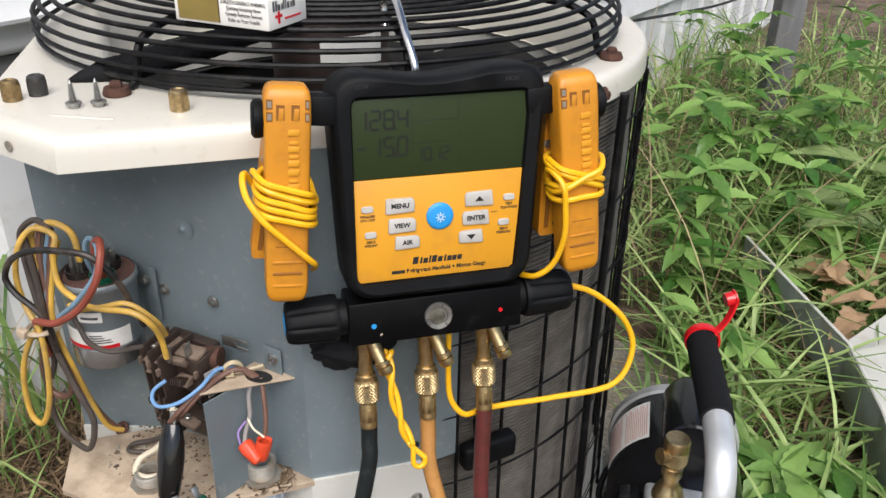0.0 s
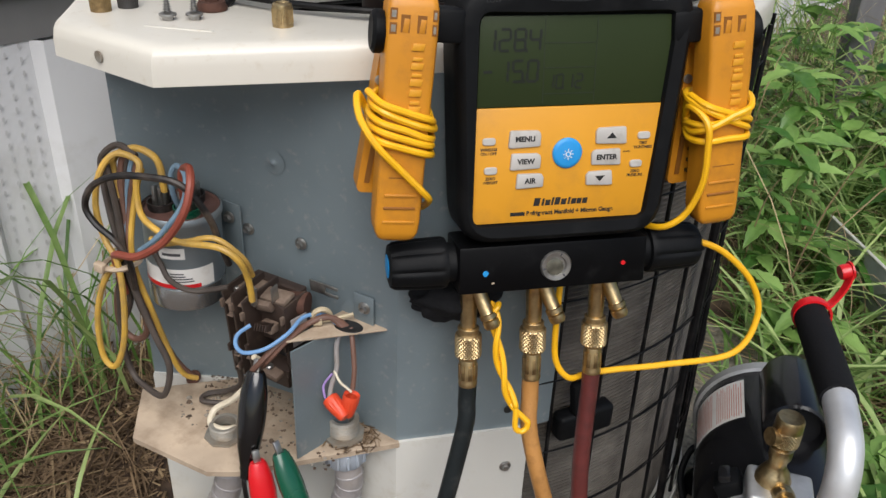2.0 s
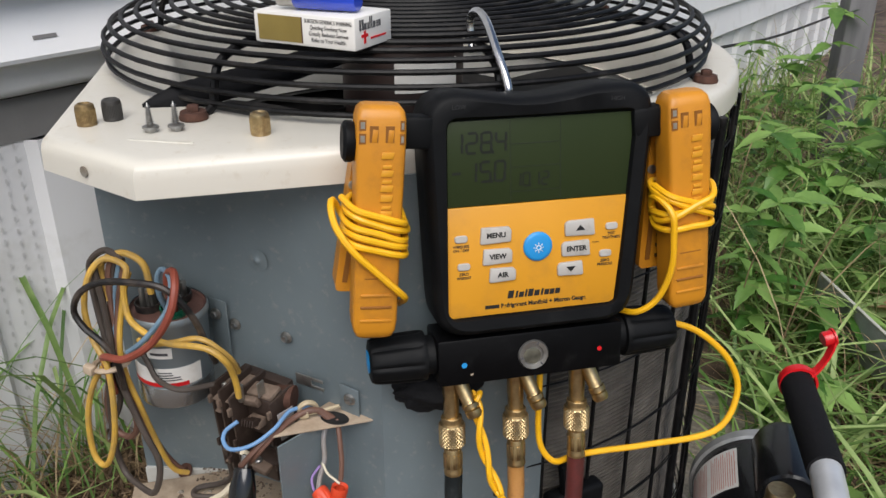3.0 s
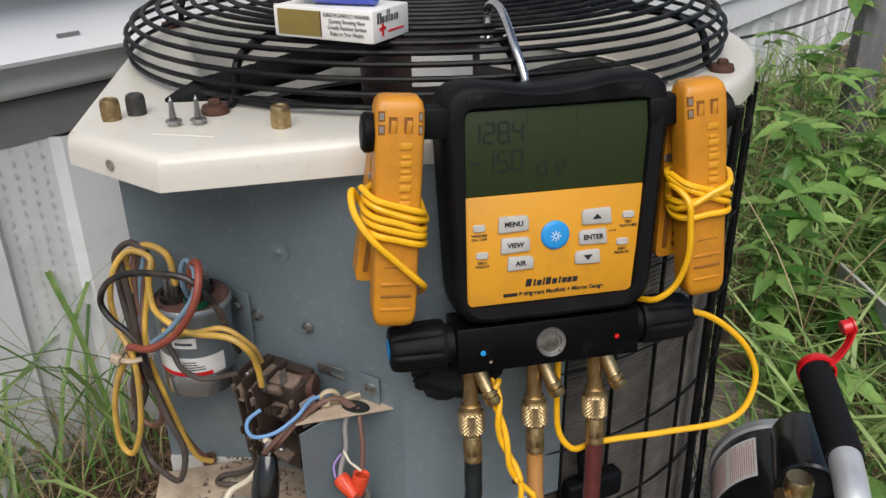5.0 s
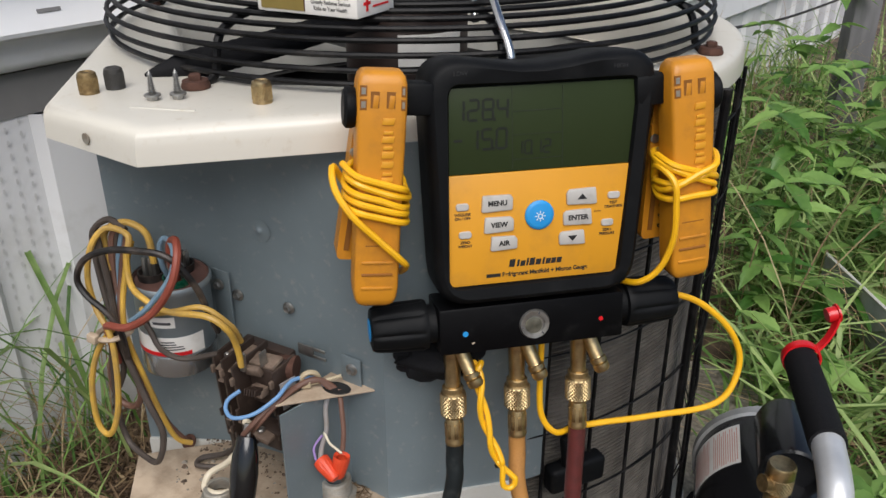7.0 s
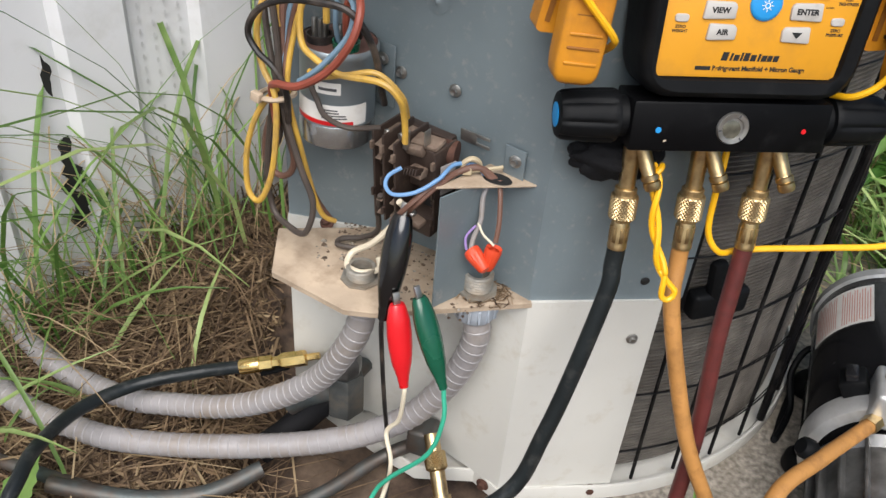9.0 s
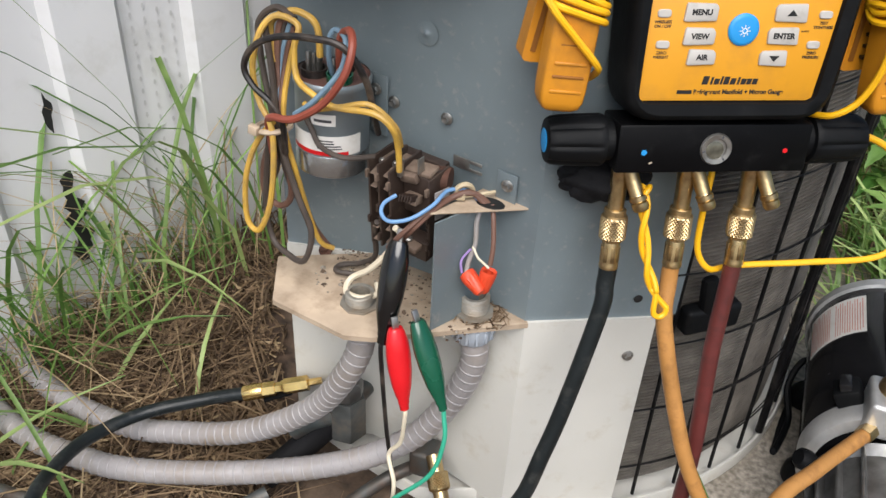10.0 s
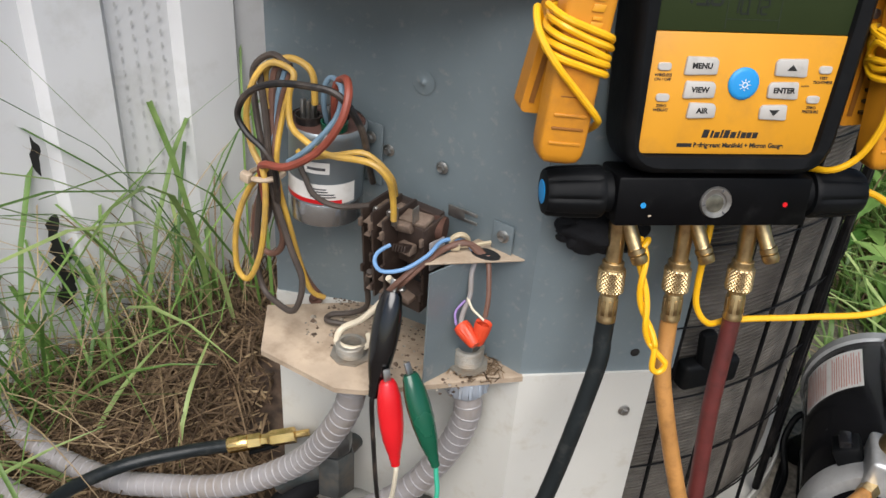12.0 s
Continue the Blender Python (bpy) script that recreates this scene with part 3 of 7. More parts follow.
def coil():
    """The finned coil: a ring of stacked tubes wound with fins."""
    prof = []
    z = GROUND + 0.032
    pitch = 0.0047
    while z < H - 0.03:
        prof += [(0.3318, z), (0.3345, z + pitch * 0.12), (0.3378, z + pitch * 0.36), (0.3378, z + pitch * 0.64), (0.3345, z + pitch * 0.88)]
        z += pitch
    prof += [(0.3330, z)]
    bm = lathe(prof, 110, Matrix.Translation((CX, CY, 0)), a0=-52, a1=190)
    for v in bm.verts:
        d = noise.noise((v.co.x * 9, v.co.y * 9, v.co.z * 25)) * 0.0014
        v.co.x += (v.co.x - CX) / 0.336 * d
        v.co.y += (v.co.y - CY) / 0.336 * d
    return part("coil", bm, M_COIL, condenser, "dirty finned aluminium coil wrapped round the body")


coil()
part("shroud", lathe([(0.29, H - 0.11), (0.2885, H - 0.06), (0.325, H - 0.055)], 64, Matrix.Translation((CX, CY, 0))), M_LOWER, condenser, "pale fan shroud wall")
# Added liner behind the coil; the unlit inside is painted near-black.
part("inner_shade_wall", lathe([(0.30, GROUND + 0.03), (0.30, H - 0.112), (0.28, H - 0.112)], 48, Matrix.Translation((CX, CY, 0))), M_INSIDE_SHADE, condenser)
RW = 0.349
for k, a in enumerate([-46.0 + 8.4 * i for i in range(28)]):
    x, y = P2(RW, a)
    x2, y2 = P2(RW + 0.006, a)
    bm = tube([(x, y, H - 0.024), (x, y, 0.25), (x2, y2, GROUND + 0.03)], 0.0021, 6, 3)
    part("guard_wire", bm, M_BLACKWIRE, condenser)
for k in range(7):
    z = GROUND + 0.075 + 0.083 * k
    part("guard_hoop", tube([(*P2(RW + 0.0025 - 0.006 * (z / H - 0.5), -50 + 238 * i / 40), z) for i in range(41)], 0.0009, 5, 2), M_BLACKWIRE, condenser)
    part("guard_hoop", tube([(*P2(RW - 0.001 - 0.006 * (z / H - 0.5), -50 + 238 * i / 40), z - 0.0030) for i in range(41)], 0.0007, 5, 2), M_BLACKWIRE, condenser)
for a in (-14.0, 25.0, 75.0, 150.0, 188.0):
    x, y = P2(RW + 0.004, a)
    part("corner_post", tube([(x, y, H - 0.02), (x, y, 0.2), (*P2(RW + 0.009, a), GROUND + 0.03)], 0.0045, 8, 3), M_BLACKWIRE, condenser)
part("coil_clip", box(0.018, 0.060, 0.028, 0.005, 3, m=pose(*P2(0.353, -40.5), 0.222, 0, 0, -41)), M_RUBBER, condenser, "black rubber clip on the coil")
part("coil_clip_strap", box(0.012, 0.016, 0.050, 0.005, m=pose(*P2(0.356, -42), 0.246, 8, 0, -41)), M_RUBBER, condenser)

# fan, motor and wiring seen through the guard
fan_motor = thing("fan_motor", "dark brown fan motor with a faded paper label", "motor")
part("housing", lathe([(0, -0.12), (0.062, -0.12), (0.066, -0.115), (0.066, -0.01), (0.062, 0.0), (0.03, 0.008), (0, 0.008)], 36), M_BROWNM, fan_motor)
part("paper_label", lathe([(0.0665, -0.062), (0.0668, -0.062), (0.0668, -0.030), (0.0665, -0.030)], 12, a0=-72, a1=-8), M_LABEL, fan_motor, "torn off-white paper label")
fan_motor.matrix_world = pose(CX, CY - 0.02, H + 0.03)
fan = thing("condenser_fan", "dark dusty metal condenser fan blade", "fan")
for k in range(4):
    bm = bmesh.new()
    rows = []
    for i in range(7):
        r = 0.06 + 0.205 * i / 6
        w = 24 + 10 * math.sin(i / 6 * 2.2)
        rows.append([bm.verts.new((r * math.cos(radians(a)), r * math.sin(radians(a)), 0.035 * (t - 0.5))) for t in (0, 0.33, 0.66, 1) for a in (k * 90 + 20 - w + 2 * w * t,)])
    for i in range(6):
        for j in range(3):
            bm.faces.new((rows[i][j], rows[i + 1][j], rows[i + 1][j + 1], rows[i][j + 1]))
    bmesh.ops.solidify(bm, geom=bm.faces[:], thickness=0.0015)
    part("blade", bm, M_BLADE, fan)
part("hub", lathe([(0, -0.03), (0.06, -0.03), (0.06, 0.02), (0, 0.02)], 24), M_BLADE, fan)
fan.matrix_world = pose(CX, CY, H - 0.075, 0, 0, 8)
link_hose = thing("motor_lead_sleeve", "black corrugated sleeve over motor wires", "cable")
part("sleeve", tube([(-0.193, 0.670, H + 0.002), (-0.164, 0.700, H + 0.008), (-0.140, 0.738, H + 0.013), (-0.120, 0.79, H + 0.017), (-0.105, 0.93, H + 0.018)], 0.0125, 12, 14, radius=lambda t: min(1.0, 0.12 + t * 4.5) * (0.97 + 0.03 * math.sin(t * 160))), M_INSUL, link_hose)

# guard
guard = thing("fan_guard", "black coated wire fan guard with concentric rings", "fan guard")
GPROF = [(0.3115, 0.009), (0.314, 0.020), (0.312, 0.031), (0.305, 0.0405), (0.294, 0.047), (0.279, 0.0515), (0.262, 0.0545)]
r = 0.245
while r > 0.085:
    GPROF.append((r, 0.0565 + (0.245 - r) * 0.05))
    r -= 0.0165
for rr_, dz in GPROF:
    part("ring", tube([(CX + rr_ * math.cos(2 * math.pi * i / 64), CY + rr_ * math.sin(2 * math.pi * i / 64), H + dz) for i in range(64)], 0.0024, 8, 1, closed=True, raw=True), M_BLACKWIRE, guard)
FOOT = [-95.6, -52.0, -8.5, 62.0, 125.0, 188.0]
for a in FOOT:
    line = [(0.318, 0.002), (0.309, 0.008), (0.306, 0.022), (0.300, 0.036), (0.286, 0.044), (0.26, 0.049), (0.16, 0.054), (0.06, 0.06)]
    part("rib", tube([(*P2(q, a), H + dz) for q, dz in line], 0.0036, 8, 4), M_BLACKWIRE, guard)
part("centre_plate", lathe([(0, 0.066), (0.075, 0.066), (0.082, 0.063), (0.082, 0.061), (0.0, 0.061)], 40, Matrix.Translation((CX, CY, H))), M_BLADE, guard)
for a in FOOT:
    if a == -52.0:
        continue
    x, y = P2(0.332 if a < -90 else 0.3235, a)
    t = thing("guard_bolt", "rusty brown bolt with washer holding the fan guard", "bolt", "guard bolts")
    part("washer", lathe([(0, 0), (0.011, 0), (0.0115, 0.003), (0.0105, 0.006), (0.010, 0.009), (0, 0.009)], 20), M_RUST, t)
    part("head", lathe([(0, 0.009), (0.0052, 0.009), (0.0052, 0.0145), (0.004, 0.016), (0, 0.016)], 6), M_RUST, t)
    t.matrix_world = pose(x, y, H + 0.0012) @ Matrix.Diagonal((1, 1, 0.7, 1))
x, y = P2(0.3485, -20)
hex_bolt("rim_screw", axis_to((x, y, H - 0.014), (x + 1, y - 0.36, H - 0.014)), 0.0048, M_RUST, "small rusty screw in the cap rim")


def valve_cap(x, y, material, label, h=0.0165, r=0.0072, group="valve caps"):
    t = thing("valve_cap", label, "valve cap", group)
    prof = [(0, 0), (r * 1.03, 0), (r * 1.03, 0.0015), (r, 0.002), (r, h - 0.003), (r * 0.93, h - 0.001), (r * 0.7, h), (r * 0.5, h - 0.0012), (0, h - 0.0012)]
    part("body", lathe(prof, 28), material, t)
    bm = bmesh.new()
    for k in range(40):
        a = 2 * math.pi * k / 40
        join(bm, box(0.0004, 0.0004, h * 0.6, m=pose(r * math.cos(a), r * math.sin(a), h * 0.45, 0, 0, math.degrees(a) + 45)))
    part("knurl", bm, material, t)
    t.matrix_world = pose(x, y, H + 0.0012)


valve_cap(-0.197, 0.614, M_BRASSD, "small dull brass valve cap standing on the condenser top")
valve_cap(-0.189, 0.633, mat("blackened_cap", (0.03, 0.028, 0.025), 0.5, var=0.2), "small blackened valve cap standing on the condenser top")
valve_cap(-0.062, 0.646, M_BRASS, "small bright brass knurled valve cap on the condenser top")


def loose_screw(x, y, lean):
    t = thing("loose_screw", "zinc hex-head sheet metal screw standing on its head", "screw", "loose screws")
    part("head", lathe([(0, 0), (0.0042, 0), (0.0042, 0.003), (0, 0.003)], 6), M_STEEL, t)
    part("flange", lathe([(0, 0.003), (0.0062, 0.003), (0.0060, 0.0044), (0.003, 0.0052), (0, 0.0052)], 20), M_STEEL, t)
    bm = bmesh.new()
    prof = []
    for k in range(9):
        z = 0.005 + 0.0017 * k
        s = 1 - 0.055 * k
        prof += [(0.0021 * s, z), (0.0034 * s, z + 0.0006), (0.0021 * s, z + 0.0011)]
    prof.append((0.0001, 0.0225))
    part("thread", lathe(prof, 12), M_STEEL, t)
    t.matrix_world = pose(x, y, H + 0.0012, lean, 0, 0)


loose_screw(-0.140, 0.6185, 0)
loose_screw(-0.125, 0.629, 0)

# pack and lighter on the guard
ZP = H + 0.0555
pack = thing("cigarette_pack", "white and gold cigarette pack lying on the fan guard", "carton")
part("carton", box(0.087, 0.052, 0.023, 0.0012, m=pose(0, 0, 0.0115)), M_CARTON, pack)
part("gold_panel", box(0.038, 0.0006, 0.0185, m=pose(-0.0205, -0.0262, 0.0115)), M_GOLD, pack)
for i, (line, w) in enumerate((("SURGEON GENERAL'S WARNING:", 0.040), ("Quitting Smoking Now", 0.031), ("Greatly Reduces Serious", 0.033), ("Risks to Your Health.", 0.029))):
    letters("print", line, 0.0042, pose(0.0215, -0.0263, 0.0185 - 0.0044 * i, 90), M_INK, pack, width=w)
for k, (dy, h, w) in enumerate(((-0.019, 0.0075, 0.0022), (-0.0155, 0.0075, 0.0022), (-0.012, 0.0045, 0.003), (-0.008, 0.0045, 0.0018), (-0.0055, 0.0085, 0.0012), (-0.003, 0.0085, 0.0012), (0.0005, 0.0045, 0.003), (0.0045, 0.0045, 0.0018), (0.008, 0.0045, 0.003))):
    part("print_bar", box(0.0005, w, h, m=pose(0.0437, dy, 0.0135 + h / 2)), M_INKG, pack, "plain grey bar in place of a mark")
part("crest", box(0.0005, 0.009, 0.0022, m=pose(0.0437, -0.013, 0.0095)), M_RED, pack)
part("crest", box(0.0005, 0.0024, 0.009, m=pose(0.0438, -0.013, 0.0085)), M_RED, pack)
part("print_bar", box(0.0005, 0.022, 0.0014, m=pose(0.0437, 0.006, 0.0065)), M_RED, pack)
part("print_bar", box(0.0006, 0.0006, 0.0185, m=pose(-0.0010, -0.0263, 0.0115)), M_RUST, pack)
pack.matrix_world = pose(-0.0525, 0.7275, ZP, 0, 0, -4.0) @ Matrix.Diagonal((1.06, 1.02, 1.04, 1))
lighter = thing("cigarette_lighter", "glossy translucent blue lighter lying on the pack", "lighter")
part("body", lathe([(0, 0), (0.0085, 0), (0.0095, 0.002), (0.0098, 0.05), (0.0085, 0.052), (0, 0.052)], 24), M_LIGHTER, lighter)
part("cap", lathe([(0, 0.052), (0.008, 0.052), (0.008, 0.066), (0, 0.067)], 20), M_STEEL, lighter)
lighter.matrix_world = Matrix.Translation((-0.018, 0.7230, ZP + 0.0340)) @ pose(0, 0, 0, 0, -90, 5)

hook = thing("hanging_hook", "bent shiny steel wire hook over the fan guard", "hook")
part("wire", tube([(0.098, 0.736, 0.600), (0.098, 0.736, 0.612), (0.084, 0.751, 0.632), (0.065, 0.777, 0.650), (0.052, 0.791, 0.655), (0.043, 0.800, 0.648), (0.044, 0.799, 0.632), (0.047, 0.795, 0.622)], 0.0034, 10, 8), M_CHROME, hook)

# ---- digital manifold gauge ----
GU = Vector((0.814, 0.581, 0.0)).normalized()
GN = Vector((0.573, -0.803, 0.163)).normalized()
GV = GN.cross(GU)
GO = Vector((0.149, 0.661, 0.431))
GM = Matrix((GU, GV, GN)).transposed().to_4x4()
GM.translation = GO


def G(u, v, w=0.0):
    return GM @ Vector((u / 1000, v / 1000, w / 1000))


def T(u, v, w=0.0, rz=0.0):
    """Pose in the gauge's own plane, millimetres."""
    return pose(u / 1000, v / 1000, w / 1000, 0, 0, rz)


def rounded(corners, rad, arc=6, edge=6):
    """A four-cornered outline with round corners, always the same number of points."""
    n = len(corners)
    pts = []
    C = [Vector(c) / 1000 for c in corners]
    R = rad / 1000
    for i in range(n):
        p, c, q = C[i - 1], C[i], C[(i + 1) % n]
        a, b = (p - c).normalized(), (q - c).normalized()
        s, e = c + a * R, c + b * R
        for k in range(arc + 1):
            t = k / arc
            pts.append(s * (1 - t) ** 2 + c * 2 * t * (1 - t) + e * t * t)
        e2 = C[(i + 1) % n] + (c - C[(i + 1) % n]).normalized() * R
        for k in range(1, edge):
            pts.append(e.lerp(e2, k / edge))
    return pts


def lofted(levels):
    """Faces between outlines of equal length at given heights; closed at both ends."""
    bm = bmesh.new()
    rings = [[bm.verts.new((p.x, p.y, w / 1000)) for p in pts] for pts, w in levels]
    n = len(rings[0])
    for a, b in zip(rings, rings[1:]):
        for i in range(n):
            bm.faces.new((a[i], a[(i + 1) % n], b[(i + 1) % n], b[i]))
    bm.faces.new(rings[0][::-1])
    bm.faces.new(rings[-1])
    return bm


def shrink(pts, k):
    c = sum(pts, Vector((0, 0))) / len(pts)
    return [c + (p - c) * k for p in pts]


gauge = thing("digital_manifold_gauge", "black and amber digital refrigerant manifold gauge hanging on the condenser", "manifold gauge")
OUT = rounded([(-72, 23), (76, 23), (91, 197.5), (-76.5, 197.5)], 24)


def dip(pts):
    return [Vector((p.x, p.y - 0.006 * max(0.0, 1 - (p.x / 0.05) ** 2) ** 1.5)) if p.y > 0.18 else p for p in pts]


OUT = dip(OUT)
INN = rounded([(-63, 38), (62, 38), (74.5, 178.5), (-59.5, 178.5)], 7)
INN = [Vector((p.x, p.y)) for p in INN]
boot = part("rubber_boot", lofted([(shrink(OUT, 0.93), -44), (shrink(OUT, 0.985), -40), (OUT, -32), (OUT, -6), (shrink(OUT, 0.99), 1), (shrink(OUT, 0.965), 6), (shrink(OUT, 0.93), 8), ([a.lerp(b, 0.86) for a, b in zip(shrink(OUT, 0.93), INN)], 7), (INN, 4), (shrink(INN, 0.99), 1)]), M_RUBBER, gauge, "black rubber boot")
face = part("faceplate", prism([(-0.0650, 0.1185), (-0.0635, 0.0405), (-0.060, 0.0385), (0.058, 0.0385), (0.0615, 0.0405), (0.0705, 0.1185)], 0.0012, 0.0042, 0.0006), M_FACE, gauge, "amber plastic faceplate, scuffed")
lcd = part("screen", prism([(-0.0650, 0.119), (0.0705, 0.119), (0.074, 0.1772), (-0.0590, 0.1772)], 0.0008, 0.0035, 0.0004), M_LCD, gauge, "dark green LCD screen")


def seg_number(text, u, v, size, material, slant=0.06):
    """Seven-segment digits drawn as thin bars."""
    table = {"0": "abcdef", "1": "bc", "2": "abged", "3": "abgcd", "4": "fgbc", "5": "afgcd", "6": "afgedc", "7": "abc", "8": "abcdefg", "9": "abcdfg", "-": "g"}
    w, h, t = size * 0.52, size, size * 0.13
    for ch in text:
        if ch == ".":
            part("segment", box(t * 1.2 / 1000, t * 1.2 / 1000, 0.0002, m=T(u - w * 0.3, v, 3.62)), material, lcd)
            continue
        if ch == " ":
            u += w * 1.45
            continue
        spots = {"a": (w / 2, h, 1), "d": (w / 2, 0, 1), "g": (w / 2, h / 2, 1), "f": (0, h * 0.75, 0), "b": (w, h * 0.75, 0), "e": (0, h * 0.25, 0), "c": (w, h * 0.25, 0)}
        for s in table[ch]:
            x, y, flat = spots[s]
            lx, ly = (w * 0.86, t) if flat else (t, h * 0.44)
            part("segment", box(lx / 1000, ly / 1000, 0.0002, m=T(u + x + slant * y, v + y, 3.62)), material, lcd)
        u += w * 1.45


seg_number("128.4", -57, 155.5, 13.5, M_SEG)
seg_number("-15.0", -58, 135.5, 13.5, M_SEG)
seg_number("10.12", -14, 130.5, 9.0, M_SEG)
for u0, v0, u1, v1 in ((-16, 176, -16, 121), (20, 176, 20, 121), (-16, 160, 20, 160), (-16, 144, 20, 144), (-16, 127, 20, 127)):
    part("cell_line", box((abs(u1 - u0) + 0.5) / 1000, (abs(v1 - v0) + 0.5) / 1000, 0.0002, m=T((u0 + u1) / 2, (v0 + v1) / 2, 3.6)), M_SEGF, lcd)


def key(poly, name, material, h=6.2):
    return part(name, prism([(x / 1000, y / 1000) for x, y in poly], 0.003, h / 1000, 0.0011, 2), material, gauge)


def wedge(u, v, w, h, side):
    """A key that narrows away from the centre."""
    if side < 0:
        return [(u - w / 2, v - h / 2), (u - w / 2 + 1, v + h / 2), (u + w / 2 - 2, v + h / 2 - 0.4), (u + w / 2, v + h / 2 - 3), (u + w / 2 - 0.4, v - h / 2 + 0.5), (u - w / 2 + 3, v - h / 2 - 0.2)][::-1]
    return [(2 * u - x, y) for x, y in wedge(u, v, w, h, -1)][::-1]


BUTTON_ROWS = [("MENU", -30, 97.5, 23, 12, -1), ("VIEW", -29, 82.0, 22, 11.5, -1), ("AIR", -25.5, 68.3, 20, 10.5, -1), ("up", 32, 97.5, 23, 12, 1), ("ENTER", 29.1, 82.5, 22, 11.5, 1), ("down", 25, 67.8, 20, 10.5, 1)]
for word, u, v, w, h, side in BUTTON_ROWS:
    u += 2.3
    k = key(wedge(u, v, w, h, side), "button", M_BUTTON)
    if word in ("up", "down"):
        s = 1 if word == "up" else -1
        tri = [(u - 3.6, v - 1.8 * s), (u + 3.6, v - 1.8 * s), (u, v + 2.2 * s)]
        if s < 0:
            tri = tri[::-1]
        part("arrow", prism([(a / 1000, b / 1000) for a, b in tri], 0.0062, 0.00645), M_INK, k)
    else:
        letters("lettering", word, 0.0050, T(u, v, 6.35), M_INK, k, bold=0.0002)
for u, v, lines in ((-54.5, 96.5, ("WIRELESS", "ON / OFF")), (-53, 76.4, ("ZERO", "WEIGHT")), (56.5, 96.5, ("TEST", "TIGHTNESS")), (52, 76.7, ("ZERO", "PRESSURE"))):
    u += 2.0
    part("small_button", lofted([(rounded([(u - 4.6, v - 2.6), (u + 4.6, v - 2.6), (u + 4.6, v + 2.6), (u - 4.6, v + 2.6)], 2.4), 3.5), (rounded([(u - 4.6, v - 2.6), (u + 4.6, v - 2.6), (u + 4.6, v + 2.6), (u - 4.6, v + 2.6)], 2.4), 5.0), (rounded([(u - 4.1, v - 2.1), (u + 4.1, v - 2.1), (u + 4.1, v + 2.1), (u - 4.1, v + 2.1)], 2.0), 5.6)]), M_BUTTON, gauge)
    for i, line in enumerate(lines):
        letters("caption", line, 0.0027, T(u, v - 5.6 - 2.8 * i, 4.3), M_INK, gauge, bold=0.00008)
letters("caption", "ALARM", 0.0017, T(46.5, 85.5, 4.3), M_INK, gauge)
blue = part("power_button", lathe([(0, 0.003), (0.0106, 0.003), (0.0106, 0.0052), (0.0096, 0.0062), (0.008, 0.0066), (0, 0.0068)], 36, T(3.0, 86.5)), M_BLUE, gauge, "round blue power button")
bm = lathe([(0.0013, 0.0069), (0.0019, 0.0069), (0.0019, 0.0071), (0.0013, 0.0071), (0.0013, 0.0069)], 18, T(3.0, 86.0))
for k in range(8):
    a = math.radians(45 * k)
    join(bm, box(0.0016, 0.0005, 0.0002, m=T(3.0 + 3.1 * math.cos(a), 86.0 + 3.1 * math.sin(a), 7.0, 45 * k)))
part("sun_mark", bm, M_WHITEINK, blue)
# maker's mark as plain slanted bars
for x, w, h in ((-17.5, 4.2, 5.6), (-13.0, 1.6, 5.0), (-9.6, 3.6, 4.0), (-6.0, 1.5, 5.6), (-2.6, 3.8, 5.4), (2.0, 3.8, 4.2), (6.0, 1.6, 5.0), (9.4, 3.6, 4.0), (13.4, 3.4, 4.0), (17.6, 3.6, 4.0)):
    sh = Matrix(((1, 0.2, 0, 0), (0, 1, 0, 0), (0, 0, 1, 0), (0, 0, 0, 1)))
    part("mark_bar", box(w / 1000, h / 1000, 0.0002, m=T(x + 0.4, 49.8 + h / 2, 4.32) @ sh), M_INK, gauge)
part("mark_bar", box(0.0105, 0.0026, 0.0002, m=T(-31.0, 44.6, 4.32)), M_INK, gauge)
letters("caption", "Refrigerant Manifold + Micron Gauge", 0.0044, T(7.5, 44.6, 4.32), M_INK, gauge, bold=0.00016, width=0.064)
letters("embossed_word", "LOW", 0.0042, T(-52, 187, 8.0), M_BLADE, gauge)
letters("embossed_word", "HIGH", 0.0042, T(60, 187, 8.0), M_BLADE, gauge)

# manifold block
mblock = part("manifold_block", prism([(-0.071, -0.0155), (0.071, -0.0155), (0.071, 0.0205), (-0.071, 0.0205)], -0.040, 0.0, 0.0022, 2), M_BLOCK, gauge, "black anodised manifold block")
glass = part("sight_glass", lathe([(0, 0.0004), (0.0072, 0.0004), (0.0078, 0.0016), (0.0108, 0.0020), (0.0116, 0.0008), (0.0118, -0.001)], 32, T(0.7, 2.5)), M_STEEL, mblock, "round sight glass in a steel ring")
part("bull_eye", lathe([(0, 0.0012), (0.003, 0.0012), (0.0055, 0.0009), (0.0068, 0.0006)], 20, T(-0.2, 1.5)), mat("sight_glass_core", (0.12, 0.115, 0.09), 0.15, metal=0.4, var=0.5, scale=140), glass)
for a in (70, 190, 310):
    part("notch", box(0.0022, 0.0012, 0.0006, m=T(0.7 + 9.4 * math.cos(radians(a)), 2.5 + 9.4 * math.sin(radians(a)), 1.9, a)), M_INKG, glass)
part("blue_dot", lathe([(0, 0), (0.0021, 0), (0.0021, 0.0003), (0, 0.0003)], 16, T(-51.6, 0.2)), M_BLUE, mblock)
part("red_dot", lathe([(0, 0), (0.0018, 0), (0.0018, 0.0003), (0, 0.0003)], 16, T(52.9, 0.8)), M_RED, mblock)
part("scratch", box(0.0022, 0.0013, 0.0002, m=T(-46, -7.5, 0.1, 20)), M_TRAY, mblock)
